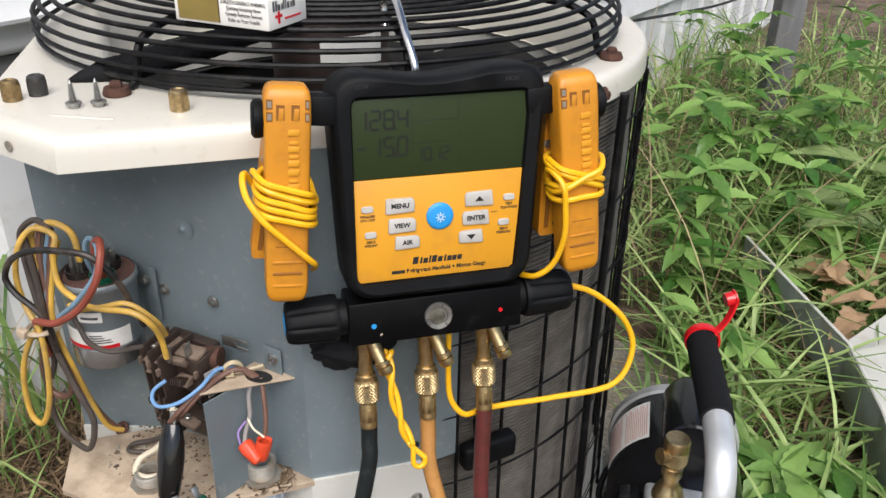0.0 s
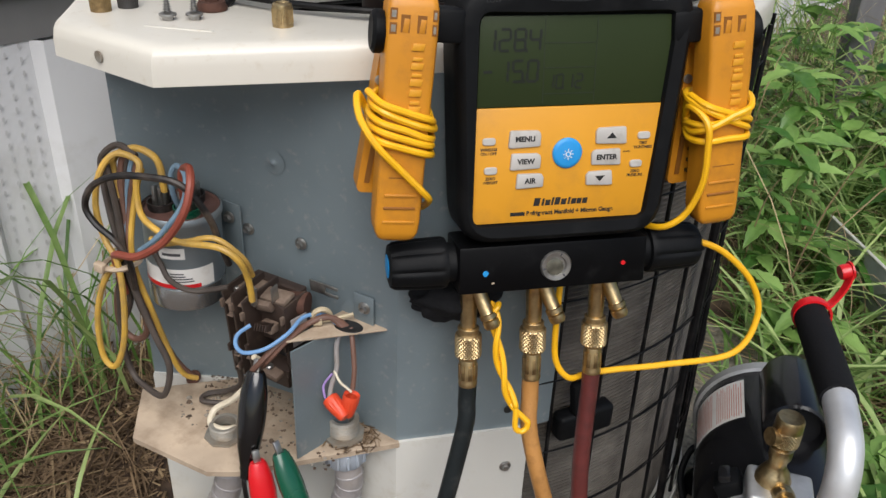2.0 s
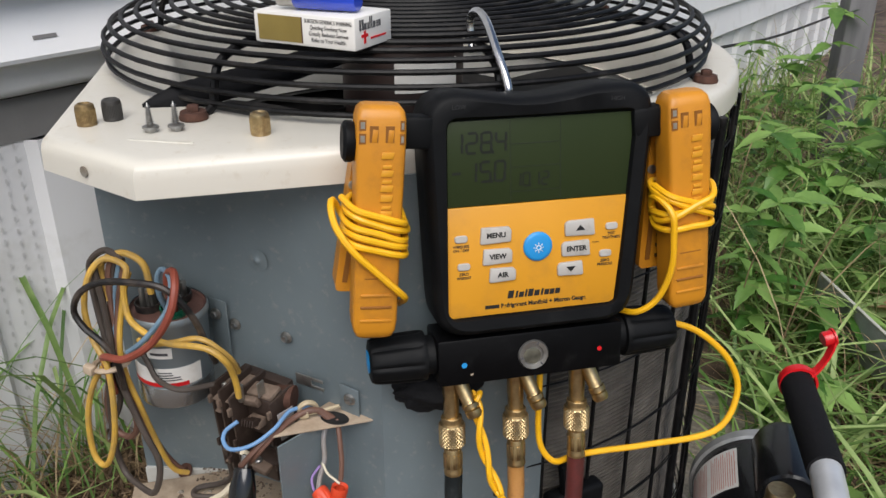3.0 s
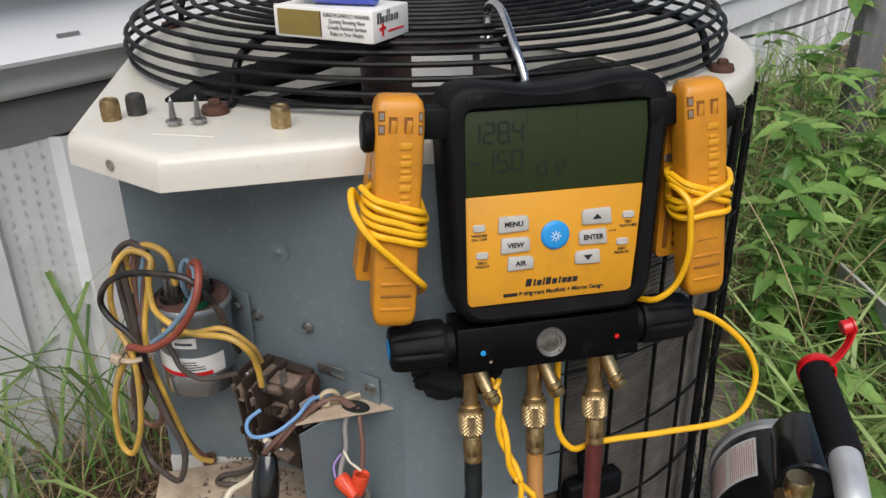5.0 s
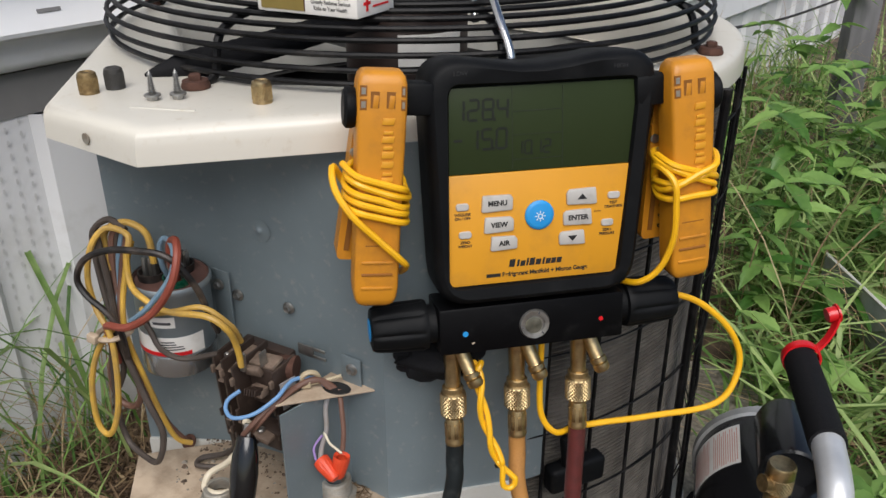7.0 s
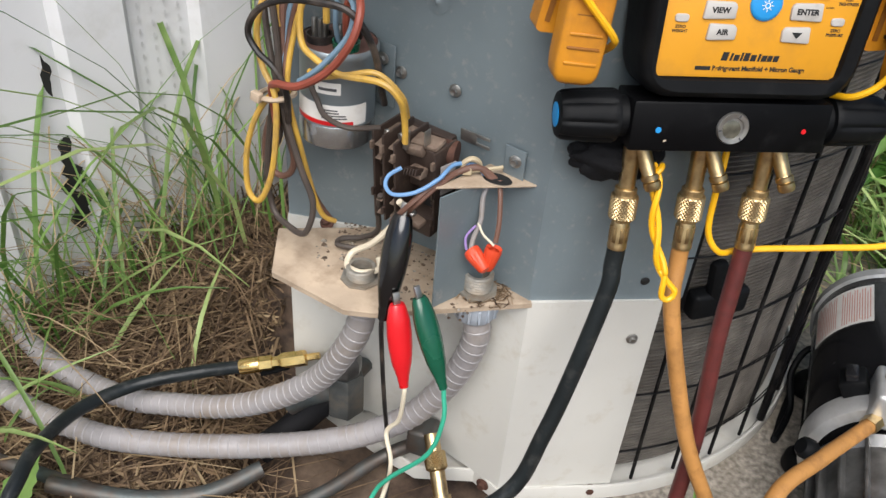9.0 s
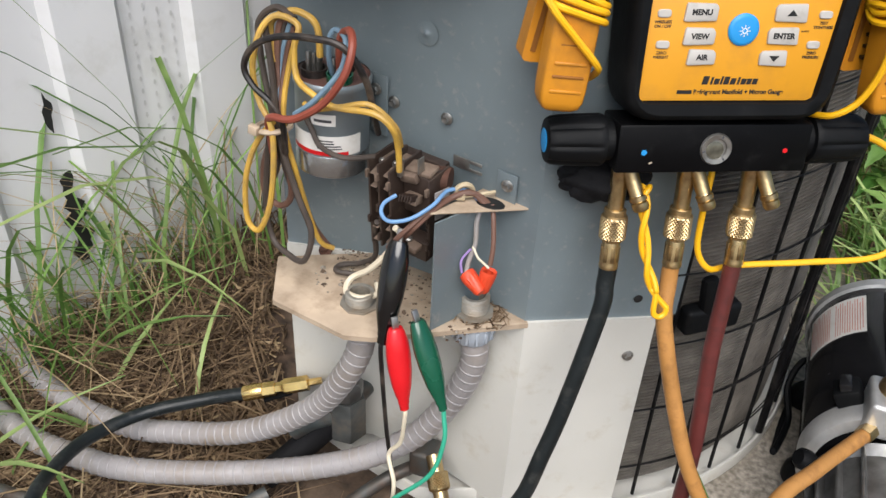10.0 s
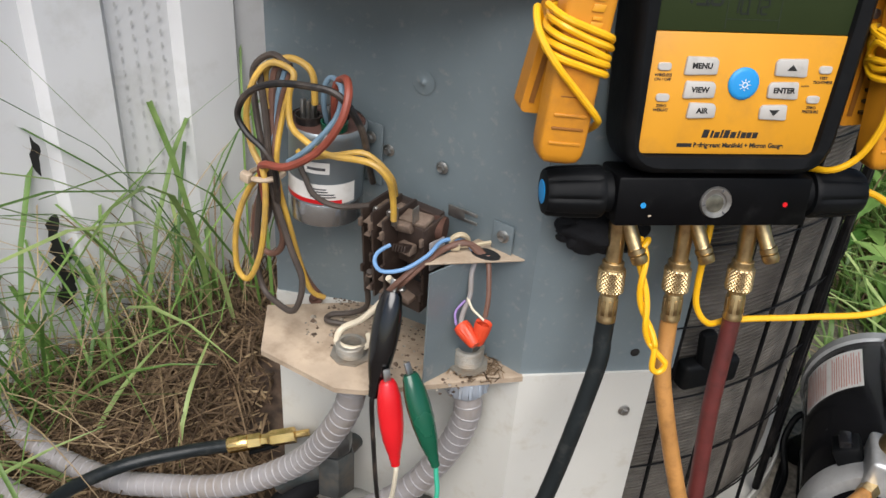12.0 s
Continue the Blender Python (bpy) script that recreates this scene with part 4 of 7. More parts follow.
for side in (-1, 1):
    n = 96
    prof = [(0, 48), (12.5, 48), (15.5, 47.2), (17.2, 44.5), (17.8, 40), (18.6, 28), (19.0, 12), (19.0, 9), (18.2, 6.5), (14.5, 6), (14.5, 0), (0, 0)]
    bm = bmesh.new()
    rings = []
    for i in range(n):
        a = 2 * math.pi * i / n
        ring = []
        for q, z in prof:
            flute = 1 - 0.085 * max(0.0, math.cos(a * 8)) ** 4 if 10 < z < 45 and q > 15 else 1
            ring.append(bm.verts.new((q * flute * math.cos(a) / 1000, q * flute * math.sin(a) / 1000, z / 1000)))
        rings.append(ring)
    for i in range(n):
        p, q = rings[i], rings[(i + 1) % n]
        for k in range(len(prof) - 1):
            bm.faces.new((p[k], q[k], q[k + 1], p[k + 1]))
    bmesh.ops.remove_doubles(bm, verts=bm.verts[:], dist=1e-6)
    knob = part("valve_knob", move(bm, T(71 * side, 4, -19) @ pose(0, 0, 0, 0, 90 * side, 0)), M_RUBBER, gauge, "black fluted valve knob")
    part("knob_inset", lathe([(0, 0.0481), (0.0085, 0.0481), (0.0088, 0.0486), (0.0075, 0.0489), (0, 0.0489)], 24, T(71 * side, 4, -19) @ pose(0, 0, 0, 0, 90 * side, 0)), M_BLUE if side < 0 else M_RED, knob, "blue inset disc" if side < 0 else "red inset disc")
gauge.matrix_world = GM

# port fittings on the block, one to each hose
HOSES = [(-55.9, M_BLACKH, "black"), (-3.8, M_TANH, "tan"), (47.5, M_REDH, "dark red")]


def knurl_bm(r, z0, z1, n=17, rows=5):
    """Diamond knurl: a ring of small pyramids."""
    bm = bmesh.new()
    vs = []
    for j in range(rows * 2 + 1):
        z = z0 + (z1 - z0) * j / (rows * 2)
        row = []
        for i in range(n * 2):
            a = math.pi * i / n
            up = 1 if (i + j) % 2 == 0 else 0
            rr = r * (1 + 0.085 * up) if 0 < j < rows * 2 else r * 0.97
            row.append(bm.verts.new((rr * math.cos(a), rr * math.sin(a), z)))
        vs.append(row)
    for j in range(rows * 2):
        for i in range(n * 2):
            k = (i + 1) % (n * 2)
            a, b, c, d = vs[j][i], vs[j][k], vs[j + 1][k], vs[j + 1][i]
            if (i + j) % 2 == 0:
                bm.faces.new((a, b, d))
                bm.faces.new((b, c, d))
            else:
                bm.faces.new((a, b, c))
                bm.faces.new((a, c, d))
    bm.faces.new(vs[0][::-1])
    bm.faces.new(vs[-1])
    return bm


DOWN = pose(0, 0, 0, 90, 0, 0)
for u, m, colour in HOSES:
    t = thing("hose_port", "brass manifold port with an angled threaded side fitting", "brass fitting", "manifold ports")
    b = GM @ T(u, -15, -31) @ DOWN
    part("stem", lathe([(0, 0), (0.0080, 0), (0.0080, 0.004), (0.0070, 0.007), (0.0066, 0.020), (0.0062, 0.037), (0.0062, 0.047), (0, 0.047)], 24), M_BRASS, t)
    part("side_port", lathe([(0, 0), (0.0058, 0), (0.0060, 0.010), (0.0054, 0.027), (0.0056, 0.0275), (0.0066, 0.028), (0.0066, 0.0315), (0.0052, 0.0325), (0.0064, 0.0335), (0.0064, 0.0375), (0.0054, 0.0395), (0.0036, 0.0400), (0.0030, 0.035), (0, 0.035)], 24, pose(0.003, 0.002, 0.001, 0, 0, 0) @ Matrix.Rotation(radians(25), 4, Vector((-0.60, 0.80, 0)))), M_BRASS, t, "angled side port")
    t.matrix_world = b
    h = thing("hose_coupling", "knurled brass hose coupling on a " + colour + " hose", "hose coupling", "hose couplings")
    part("knurled_nut", knurl_bm(0.0098, 0.0455, 0.0650, 22, 6), M_BRASS, h, "diamond-knurled brass nut")
    part("collar", lathe([(0.0098, 0.0457), (0.0084, 0.0445), (0.0084, 0.0405), (0.0078, 0.0398), (0, 0.0398)], 24), M_BRASSD, h)
    bm = lathe([(0, 0.0645), (0.0080, 0.0645), (0.0080, 0.0665), (0.0066, 0.0675), (0.0070, 0.069), (0.0074, 0.0865), (0.0078, 0.088), (0.0074, 0.090), (0, 0.090)], 24)
    part("ferrule", bm, M_BRASS, h, "crimped brass ferrule")
    for k in range(8):
        a = 2 * math.pi * k / 8
        part("crimp_groove", box(0.0010, 0.0030, 0.0125, 0.0003, m=pose(0.0071 * math.cos(a), 0.0071 * math.sin(a), 0.0775, 0, 0, 45 * k)), M_BRASSD, h)
    h.matrix_world = b


def W(*pts):
    return [G(*p) for p in pts]


def hose(name, pts, r, material, label, category="hose", group="charging hoses"):
    t = thing(name, label, category, group)
    part("tube", tube(pts, r, 14, 10), material, t)
    return t


hose("charging_hose", W((-55.9, -101, -31), (-56.5, -120, -31), (-61, -152, -27), (-95, -273, -20), (-132, -347, -16)) + [(-0.02, 0.47, 0.04), (-0.10, 0.36, -0.03), (-0.22, 0.27, -0.04), (-0.30, 0.32, 0.03), (-0.325, 0.362, 0.05), (-0.350, 0.402, 0.04), (-0.362, 0.457, 0.03), (-0.344, 0.515, 0.026), (-0.296, 0.559, 0.035), (-0.257, 0.583, 0.045)], 0.0072, M_BLACKH, "long black rubber charging hose from gauge to valve")
hose("charging_hose", W((-3.8, -101, -31), (-4, -120, -31), (-3, -163, -25), (25, -274, -13), (58, -350, -8), (92, -424, 0)) + [(0.31, 0.60, -0.036), (0.34, 0.52, -0.03), (0.315, 0.50, 0.03), (0.275, 0.57, 0.11), (0.270, 0.634, 0.146), (0.298, 0.708, 0.140), (0.332, 0.79, 0.127)], 0.0069, M_TANH, "tan rubber charging hose running to the vacuum pump")
hose("charging_hose", W((47.5, -101, -31), (47, -120, -31), (43, -187, -29), (44, -283, -28), (38, -360, -26), (32, -426, -24)) + [(0.215, 0.58, -0.03), (0.24, 0.45, -0.035), (0.28, 0.30, -0.035)], 0.0072, M_REDH, "dark red rubber charging hose hanging to the ground")

# thermocouple clamps
def clamp_sensor(side):
    """Amber pipe clamp parked on the side of the gauge, cord wound round it."""
    t = thing("pipe_clamp_sensor", "amber plastic pipe clamp sensor parked beside the gauge", "clamp sensor", "pipe clamp sensors")
    L = 161
    prof = [(0, 10.5), (2.5, 13.4), (7, 15.4), (14, 16.2), (34, 16.2), (70, 16.0), (110, 16.6), (140, 17.2), (153, 16.8), (158, 15.6), (161, 13.0)]
    bm = bmesh.new()
    rows = []

    def front(z):
        """Height of the bowed front face."""
        return 9.0 + 3.5 * math.sin(math.pi * min(1.0, max(0.0, (z - 20) / 150))) + (1.6 if z < 40 else 0)

    for z, hw in prof:
        hw *= 0.95
        e = 3.6
        tip = 4.5 if z in (0, 161) else (1.2 if z in (2.5, 158) else 0)
        d0, d1 = -14 + tip * 0.6, front(z) - tip
        rows.append([bm.verts.new((x / 1000, z / 1000, w / 1000)) for x, w in ((-hw, d0 + e), (-hw, d1 - e), (-hw + 0.8, d1 - 1.4), (-hw + 2.0, d1 - 0.4), (-hw + e + 1, d1), (hw - e - 1, d1), (hw - 2.0, d1 - 0.4), (hw - 0.8, d1 - 1.4), (hw, d1 - e), (hw, d0 + e), (hw - e, d0), (-hw + e, d0))])
    for a, b in zip(rows, rows[1:]):
        for i in range(12):
            bm.faces.new((a[i], a[(i + 1) % 12], b[(i + 1) % 12], b[i]))
    bm.faces.new(rows[0][::-1])
    bm.faces.new(rows[-1])
    shell = part("shell", bm, M_YELLOW, t)
    # Every other ridge is darkened, as painted shade between the raised ones.
    for z in (15, 25, 34, 46):
        part("grip_ridge", box(0.0215 if z < 40 else 0.018, 0.0022, 0.0022, 0.0008, m=T(0, z, front(z) - 0.1)), M_SLOT_SHADE if z in (25, 46) else M_YELLOW, shell)
    # Slots and windows are boxes at the surface, recess shade painted in.
    for x in (-5.0, 5.2):
        part("slot", box(0.0056, 0.0105, 0.0012, m=T(x, 143.5, front(143.5) - 0.25)), M_SLOT_SHADE, shell)
        part("flap", box(0.0036, 0.0085, 0.0014, 0.0003, m=T(x + 0.6, 142.3, front(143.5) - 0.22, -5)), M_YELLOW, shell)
    for x in (-12.3, 13.2) if side < 0 else (-12.3,):
        for z in (149, 140.5):
            part("window", box(0.0044 if x < 0 else 0.003, 0.0068, 0.0012, m=T(x, z, front(z) - 0.3)), M_SLOT_SHADE, shell)
            part("spring", box(0.0028 if x < 0 else 0.0016, 0.0042, 0.0014, m=T(x, z, front(z) - 0.25)), M_OLDZINC, shell)
    lean = Matrix(((1, 0.22, 0, 0), (0, 1, 0, 0), (0, 0, 1, 0), (0, 0, 0, 1)))
    for k, (dz, h) in enumerate(((0, 4.4), (7.2, 2.2), (11.5, 4.2), (17.0, 2.2), (21.5, 4.4), (28.0, 4.4), (34.2, 2.2), (38.5, 4.2), (44.8, 4.0), (51.0, 4.2))):
        z = 130 - dz
        part("moulded_bar", box(0.0078 if h > 4.1 else 0.0060, h / 1000, 0.0016, 0.0003, m=T(4.0, z, front(z) + 0.1) @ lean), M_FACE, shell)
    letters("moulded_code", "TC24", 0.0072, T(2, 40, front(40) + 0.15), M_FACE, shell)
    lever = [(-25, 24), (-2, 24), (12, 128), (-13, 132)]
    jaw = part("jaw", lofted([(rounded(lever, 5), -45), (rounded(lever, 5), -22)]), M_YELLOW, t, "rear amber lever of the clamp")
    # Lever slot: a strip in dark amber, painted as recess shade.
    part("slot", box(0.0035, 0.050, 0.002, m=T(-15, 56, -22, -7)), M_SLOT_SHADE, jaw)
    part("jaw_screw", lathe([(0, 0), (0.0034, 0), (0.0034, 0.001), (0.002, 0.0014), (0, 0.0008)], 14, T(-13.5, 102, -22)), M_STEEL, jaw)
    for k in range(7):
        part("tooth", box(0.006, 0.0022, 0.004, m=T(-9 + 0.8 * k, 34 + 8 * k, -19.5)), M_BROWNM, jaw)
    part("pivot", lathe([(0, 0), (0.0125, 0), (0.0135, 0.002), (0.0135, 0.006), (0.011, 0.008), (0, 0.008)], 28, T(16 * side, 136, -4) @ pose(0, 0, 0, 0, 90 * side, 0)), M_RUBBER, t, "black pivot knob")
    part("mount", box(0.024, 0.022, 0.016, 0.003, m=T(-24 * side, 142, -10)), M_RUBBER, t)
    t.matrix_world = GM @ T(-117.0 if side < 0 else 119.5, 32.5 if side < 0 else 29.5, 0) @ pose(0, 0, 0, 4.0, 0, 4.6 * side)
    return t


clL = clamp_sensor(-1)
clR = clamp_sensor(1)


def winding(side, seed):
    """Yellow cord wound in loose slanting turns, with its free end."""
    rnd = random.Random(seed)
    t = thing("sensor_cord", "yellow sensor cord wound round an amber clamp", "cord", "sensor cords")
    base = GM @ T(-117.0 if side < 0 else 119.5, 32.5 if side < 0 else 29.5, 0) @ pose(0, 0, 0, 4.0, 0, 4.6 * side)
    pts = []

    def turn(zl, zr, xl, xr, w):
        for x, z, d in ((-xl, zl, -4), (-16, zl * 0.8 + zr * 0.2, 12.5 + w), (0, (zl + zr) / 2, 14.2 + w), (15, zl * 0.2 + zr * 0.8, 12.5 + w), (xr, zr, -4), (13, (zl + zr) / 2 + 2, -19), (-13, zl - 1, -19)):
            pts.append(base @ Vector(((x + rnd.uniform(-0.6, 0.6)) / 1000, (z + rnd.uniform(-0.8, 0.8)) / 1000, d / 1000)))

    if side < 0:
        for zl, zr, xl, xr, w in ((98, 82, 23, 20, 0.5), (92, 77, 21, 21, 0.0), (86, 71, 22, 20, 0.3), (79, 66, 21, 20.5, 0.2), (73, 60, 20, 21, 0.4)):
            turn(zl, zr, xl, xr, w)
        ends = ((-29, 96, -6), (-29, 84, 8), (-18, 68, 16), (0, 51, 16), (16, 36, 14), (21, 28, 4), (22, 14, -22))
    else:
        for zl, zr, xl, xr, w in ((96, 74, 20, 22, 0.5), (92, 68, 21, 21, 0.0), (72, 92, 20, 22, 2.6), (76, 84, 21, 20.5, 0.2), (66, 66, 20, 21, 0.4)):
            turn(zl, zr, xl, xr, w)
        ends = ((-22, 88, -2), (-17, 80, 16), (-16, 60, 17), (-17, 36, 15), (-24, 12, 8), (-36, 0, 0), (-44, -4, -16))
    for q in ends:
        pts.append(base @ Vector((q[0] / 1000, q[1] / 1000, q[2] / 1000)))
    part("cord", tube(pts, 0.0024, 8, 5), M_CORD, t)


winding(-1, 1)
winding(1, 4)
cord = thing("sensor_cord", "loop of yellow sensor cord beside the gauge", "cord", "sensor cords")
part("cord", tube(W((92, 12, -34), (115.6, 7.7, -22), (145.4, -4.4, -20), (174.5, -32.6, -20), (184.3, -64.3, -20), (165.8, -95.4, -20), (110.1, -103.4, -27), (72, -110.2, -39), (50, -114.0, -44), (31.2, -112.7, -38), (19, -95, -38), (17, -62, -36), (18, -26.5, -35), (16, -10, -38)), 0.0026, 9, 10), M_CORD, cord)
twist = thing("sensor_cord", "yellow cord twisted on itself below the gauge", "cord", "sensor cords")
axis = spline(W((-37.1, -34.3, -24), (-37.9, -42.6, -22), (-36.6, -62.3, -19), (-32.4, -90.1, -15), (-25.8, -111.8, -11), (-17.9, -130.9, -8)), 12)
halves = []
for ph in (0, math.pi):
    pts = []
    for i, p in enumerate(axis):
        k = i / (len(axis) - 1)
        a = ph + k * 12.566
        spread = 2.6 + 2.6 * max(0, k - 0.80) / 0.20
        pts.append(p + GU * (spread / 1000 * math.cos(a)) + GN * (2.4 / 1000 * math.sin(a) * (1 if k < 0.85 else 0.3)))
    halves.append(pts)
end = [axis[-1] - GV * 0.0050 + GU * 0.0045, axis[-1] - GV * 0.0080, axis[-1] - GV * 0.0050 - GU * 0.0045]
part("strand", tube(halves[0] + end + halves[1][::-1], 0.0024, 8, 2), M_CORD, twist)
foam = thing("foam_pad", "ragged black foam lump behind the manifold block", "foam")
bm = bmesh.new()
bmesh.ops.create_icosphere(bm, subdivisions=4, radius=1)
for v in bm.verts:
    v.co *= 1 + 0.25 * noise.noise(v.co * 2.2) + 0.06 * noise.noise(v.co * 11)
bm.transform(GM @ T(-62.9, -37.0, -46) @ Matrix.Diagonal((0.034, 0.017, 0.016, 1)))
part("lump", bm, M_FOAM, foam)

# ---- control compartment ----
tray = part("wiring_tray", prism([(-0.214, 0.606), (-0.176, 0.5505), (-0.094, 0.545), (-0.071, 0.556), (0.034, 0.6455), (0.027, 0.653), (-0.06, 0.663), (-0.14, 0.662)], 0.2300, 0.2322, 0.0005), M_TRAY, condenser, "dusty rust-tinted wiring tray")
part("tray_flange", sheet([(-0.176, 0.5507), (-0.094, 0.5452), (-0.071, 0.5562), (0.034, 0.6457)], lambda x: 0.2265, lambda x: 0.2305, 0.0012), M_TRAY, condenser)
part("divider_plate", sheet([(-0.034, 0.590), (-0.010, 0.655)], lambda x: 0.2325, lambda x: 0.343, 0.0016), M_GREY, condenser, "grey upright divider plate")
brk = part("upper_bracket", prism([(-0.044, 0.598), (0.021, 0.650), (0.016, 0.6545), (-0.004, 0.656), (-0.026, 0.658)], 0.3435, 0.3455, 0.0004), M_TRAY, condenser, "dusty sheet bracket with a cable hole")
# Cable hole as a disc on the bracket; painted near-black for its shade.
part("cable_hole", lathe([(0, 0), (0.010, 0), (0.0108, 0.0004), (0.0112, 0.0)], 24, pose(-0.010, 0.638, 0.3457) @ Matrix.Diagonal((1.15, 0.75, 1, 1))), M_INSIDE_SHADE, brk)
part("tab", box(0.020, 0.0016, 0.026, 0.0006, m=pose(-0.002, 0.6500, 0.358, 0, 0, -9)), M_GREY, brk)
for p, m in (((-0.132, 0.6535, 0.410), M_STEEL), ((-0.118, 0.6605, 0.399), M_STEEL), ((-0.066, 0.6600, 0.398), M_STEEL), ((-0.001, 0.6488, 0.360), M_STEEL), ((0.1140, 0.7040, 0.188), M_STEEL)):
    hex_bolt("panel_screw", axis_to(p, (p[0] + (0.72 if p[0] > 0.1 else -0.02), p[1] - 1, p[2])), 0.0034, m, "zinc hex-head screw in the panel")
part("capacitor_strap", box(0.020, 0.0015, 0.055, 0.0005, m=pose(-0.131, 0.6565, 0.395, 0, 0, -10)), M_GREY, condenser)
hex_bolt("panel_screw", axis_to((-0.182, 0.64, 0.2325), (-0.182, 0.60, 0.28)), 0.0046, M_RUST, "corroded screw at the tray's back edge")
for x, y in ((0.112, 0.703), (0.014, 0.645)):
    hex_bolt("panel_screw", axis_to((x, y, GROUND + 0.021), (x + 0.6 * (x > 0.1), y - 0.8, GROUND + 0.021)), 0.0046, M_RUST, "rusty screw along the base pan")

capac = thing("run_capacitor", "grey round run capacitor with a white label, brown top", "capacitor")
part("can", lathe([(0, 0), (0.029, 0), (0.031, 0.002), (0.031, 0.076), (0.0325, 0.078), (0.0325, 0.082), (0.031, 0.084)], 48), M_CAN, capac)
part("base_band", lathe([(0.0312, 0.001), (0.0315, 0.003), (0.0315, 0.020), (0.0312, 0.0205)], 48), M_CANB, capac, "bright metal base")
part("lid", lathe([(0.031, 0.083), (0.0300, 0.0835), (0.0285, 0.0815), (0, 0.081)], 40), M_CANTOP, capac)
for a0, a1, z0, z1, m_, lab in ((225, 352, 0.0225, 0.0405, M_LABEL, "white printed label"), (228, 330, 0.0225, 0.0262, M_RED, ""), (272, 310, 0.050, 0.0600, M_LABEL, "round white maker's label")):
    q = 0.0314 if m_ is not M_RED else 0.03155
    part("label", lathe([(q, z0), (q + 0.0001, z0), (q + 0.0001, z1), (q, z1)], 16, a0=a0, a1=a1), m_, capac, lab)
for k in range(4):
    a0 = 282 + (k % 2) * 4
    part("print_bar", lathe([(0.0317, 0.0285 + 0.0024 * k), (0.0317, 0.0297 + 0.0024 * k)], 10, a0=a0, a1=a0 + 38 - 6 * k), M_INKG, capac)
part("print_bar", lathe([(0.0317, 0.0530), (0.0317, 0.0555)], 8, a0=277, a1=304), M_INKG, capac)
for x, y in ((-0.012, -0.009), (0.012, -0.007), (0.0, 0.014)):
    part("terminal_cup", lathe([(0.0105, 0.081), (0.0110, 0.088), (0.0098, 0.088), (0.0090, 0.083), (0, 0.083)], 24, pose(x, y, 0)), M_WBLACK if x < 0.01 else M_GREEN, capac)
    for dx, lean in ((-0.0040, -7), (0.0005, 4), (0.0045, 9)):
        part("terminal", box(0.0034, 0.0050, 0.017, 0.0010, m=pose(x + dx, y + 0.0006 * lean * 0.3, 0.0915, lean, lean, 0)), M_STEEL, capac, "crimped spade connector")
capac.matrix_world = pose(-0.1555, 0.6205, 0.348, 0, 2, 0)

relay = thing("contactor", "dusty brown contactor relay with screw terminals", "contactor")
part("base", box(0.060, 0.010, 0.080, 0.0015, m=pose(0, 0.024, 0)), M_BAKELITE, relay)
part("block", box(0.031, 0.020, 0.040, 0.0016, m=pose(0.0185, 0.005, 0.020)), M_BAKELITE, relay, "moulded brown contact block")
part("block_foot", box(0.031, 0.030, 0.020, 0.0016, m=pose(0.0185, 0.004, -0.033)), M_BAKELITE, relay)
# Box filling the contact recess, coloured near-black in place of shade.
part("recess", box(0.026, 0.012, 0.026, 0.0008, m=pose(0.0185, 0.010, -0.012)), M_INSIDE_SHADE, relay, "open contact recess, its shade painted near-black")
for k in range(4):
    part("recess_tooth", box(0.0035, 0.006, 0.0022, 0.0004, m=pose(0.032, -0.004, -0.020 + 0.0055 * k, 0, 20, 0)), M_BAKELITE, relay)
for x, dz, d, h in ((-0.031, 0.0, 0.036, 0.088), (-0.0155, 0.003, 0.040, 0.086), (0.0015, 0.0, 0.044, 0.092), (0.0345, 0.002, 0.030, 0.078)):
    bar = part("barrier", box(0.0026, d, h, 0.0005, m=pose(x, 0.022 - d / 2, dz)), M_BAKELITE, relay)
    for k in (0, 2, 4) if x > -0.03 else (1, 4):
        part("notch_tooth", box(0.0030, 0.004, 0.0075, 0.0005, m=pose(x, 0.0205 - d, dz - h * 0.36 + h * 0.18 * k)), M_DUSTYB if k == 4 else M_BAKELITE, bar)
for x, dz in ((-0.0232, 0.0), (-0.007, 0.002)):
    for z in (0.037, 0.024, 0.010, -0.006, -0.019, -0.033):
        d = 0.018 if abs(z) > 0.03 else 0.026
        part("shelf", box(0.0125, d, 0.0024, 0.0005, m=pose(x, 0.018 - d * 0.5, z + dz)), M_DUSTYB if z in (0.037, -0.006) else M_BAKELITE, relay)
        if abs(z) > 0.018:
            part("terminal_screw", lathe([(0, 0), (0.0032, 0), (0.0032, 0.0016), (0.0024, 0.0026), (0, 0.0022)], 12, pose(x, -0.003, z + dz + 0.003, 90, 0, 0)), M_STEEL, relay, "tarnished terminal screw")
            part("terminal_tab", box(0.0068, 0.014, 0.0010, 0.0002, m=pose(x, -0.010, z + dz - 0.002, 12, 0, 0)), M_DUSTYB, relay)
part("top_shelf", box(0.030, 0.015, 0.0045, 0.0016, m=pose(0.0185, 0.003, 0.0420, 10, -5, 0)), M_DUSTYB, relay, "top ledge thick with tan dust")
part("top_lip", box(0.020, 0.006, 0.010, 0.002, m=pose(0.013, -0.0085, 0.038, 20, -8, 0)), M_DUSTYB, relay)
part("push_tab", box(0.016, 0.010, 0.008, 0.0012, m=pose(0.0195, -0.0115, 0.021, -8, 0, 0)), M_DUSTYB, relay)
for k in range(5):
    part("comb_tooth", box(0.0014, 0.010, 0.006, 0.0003, m=pose(0.0135 + 0.0032 * k, -0.018, 0.024 + 0.0006 * k, -20, 0, 0)), M_BAKELITE, relay)
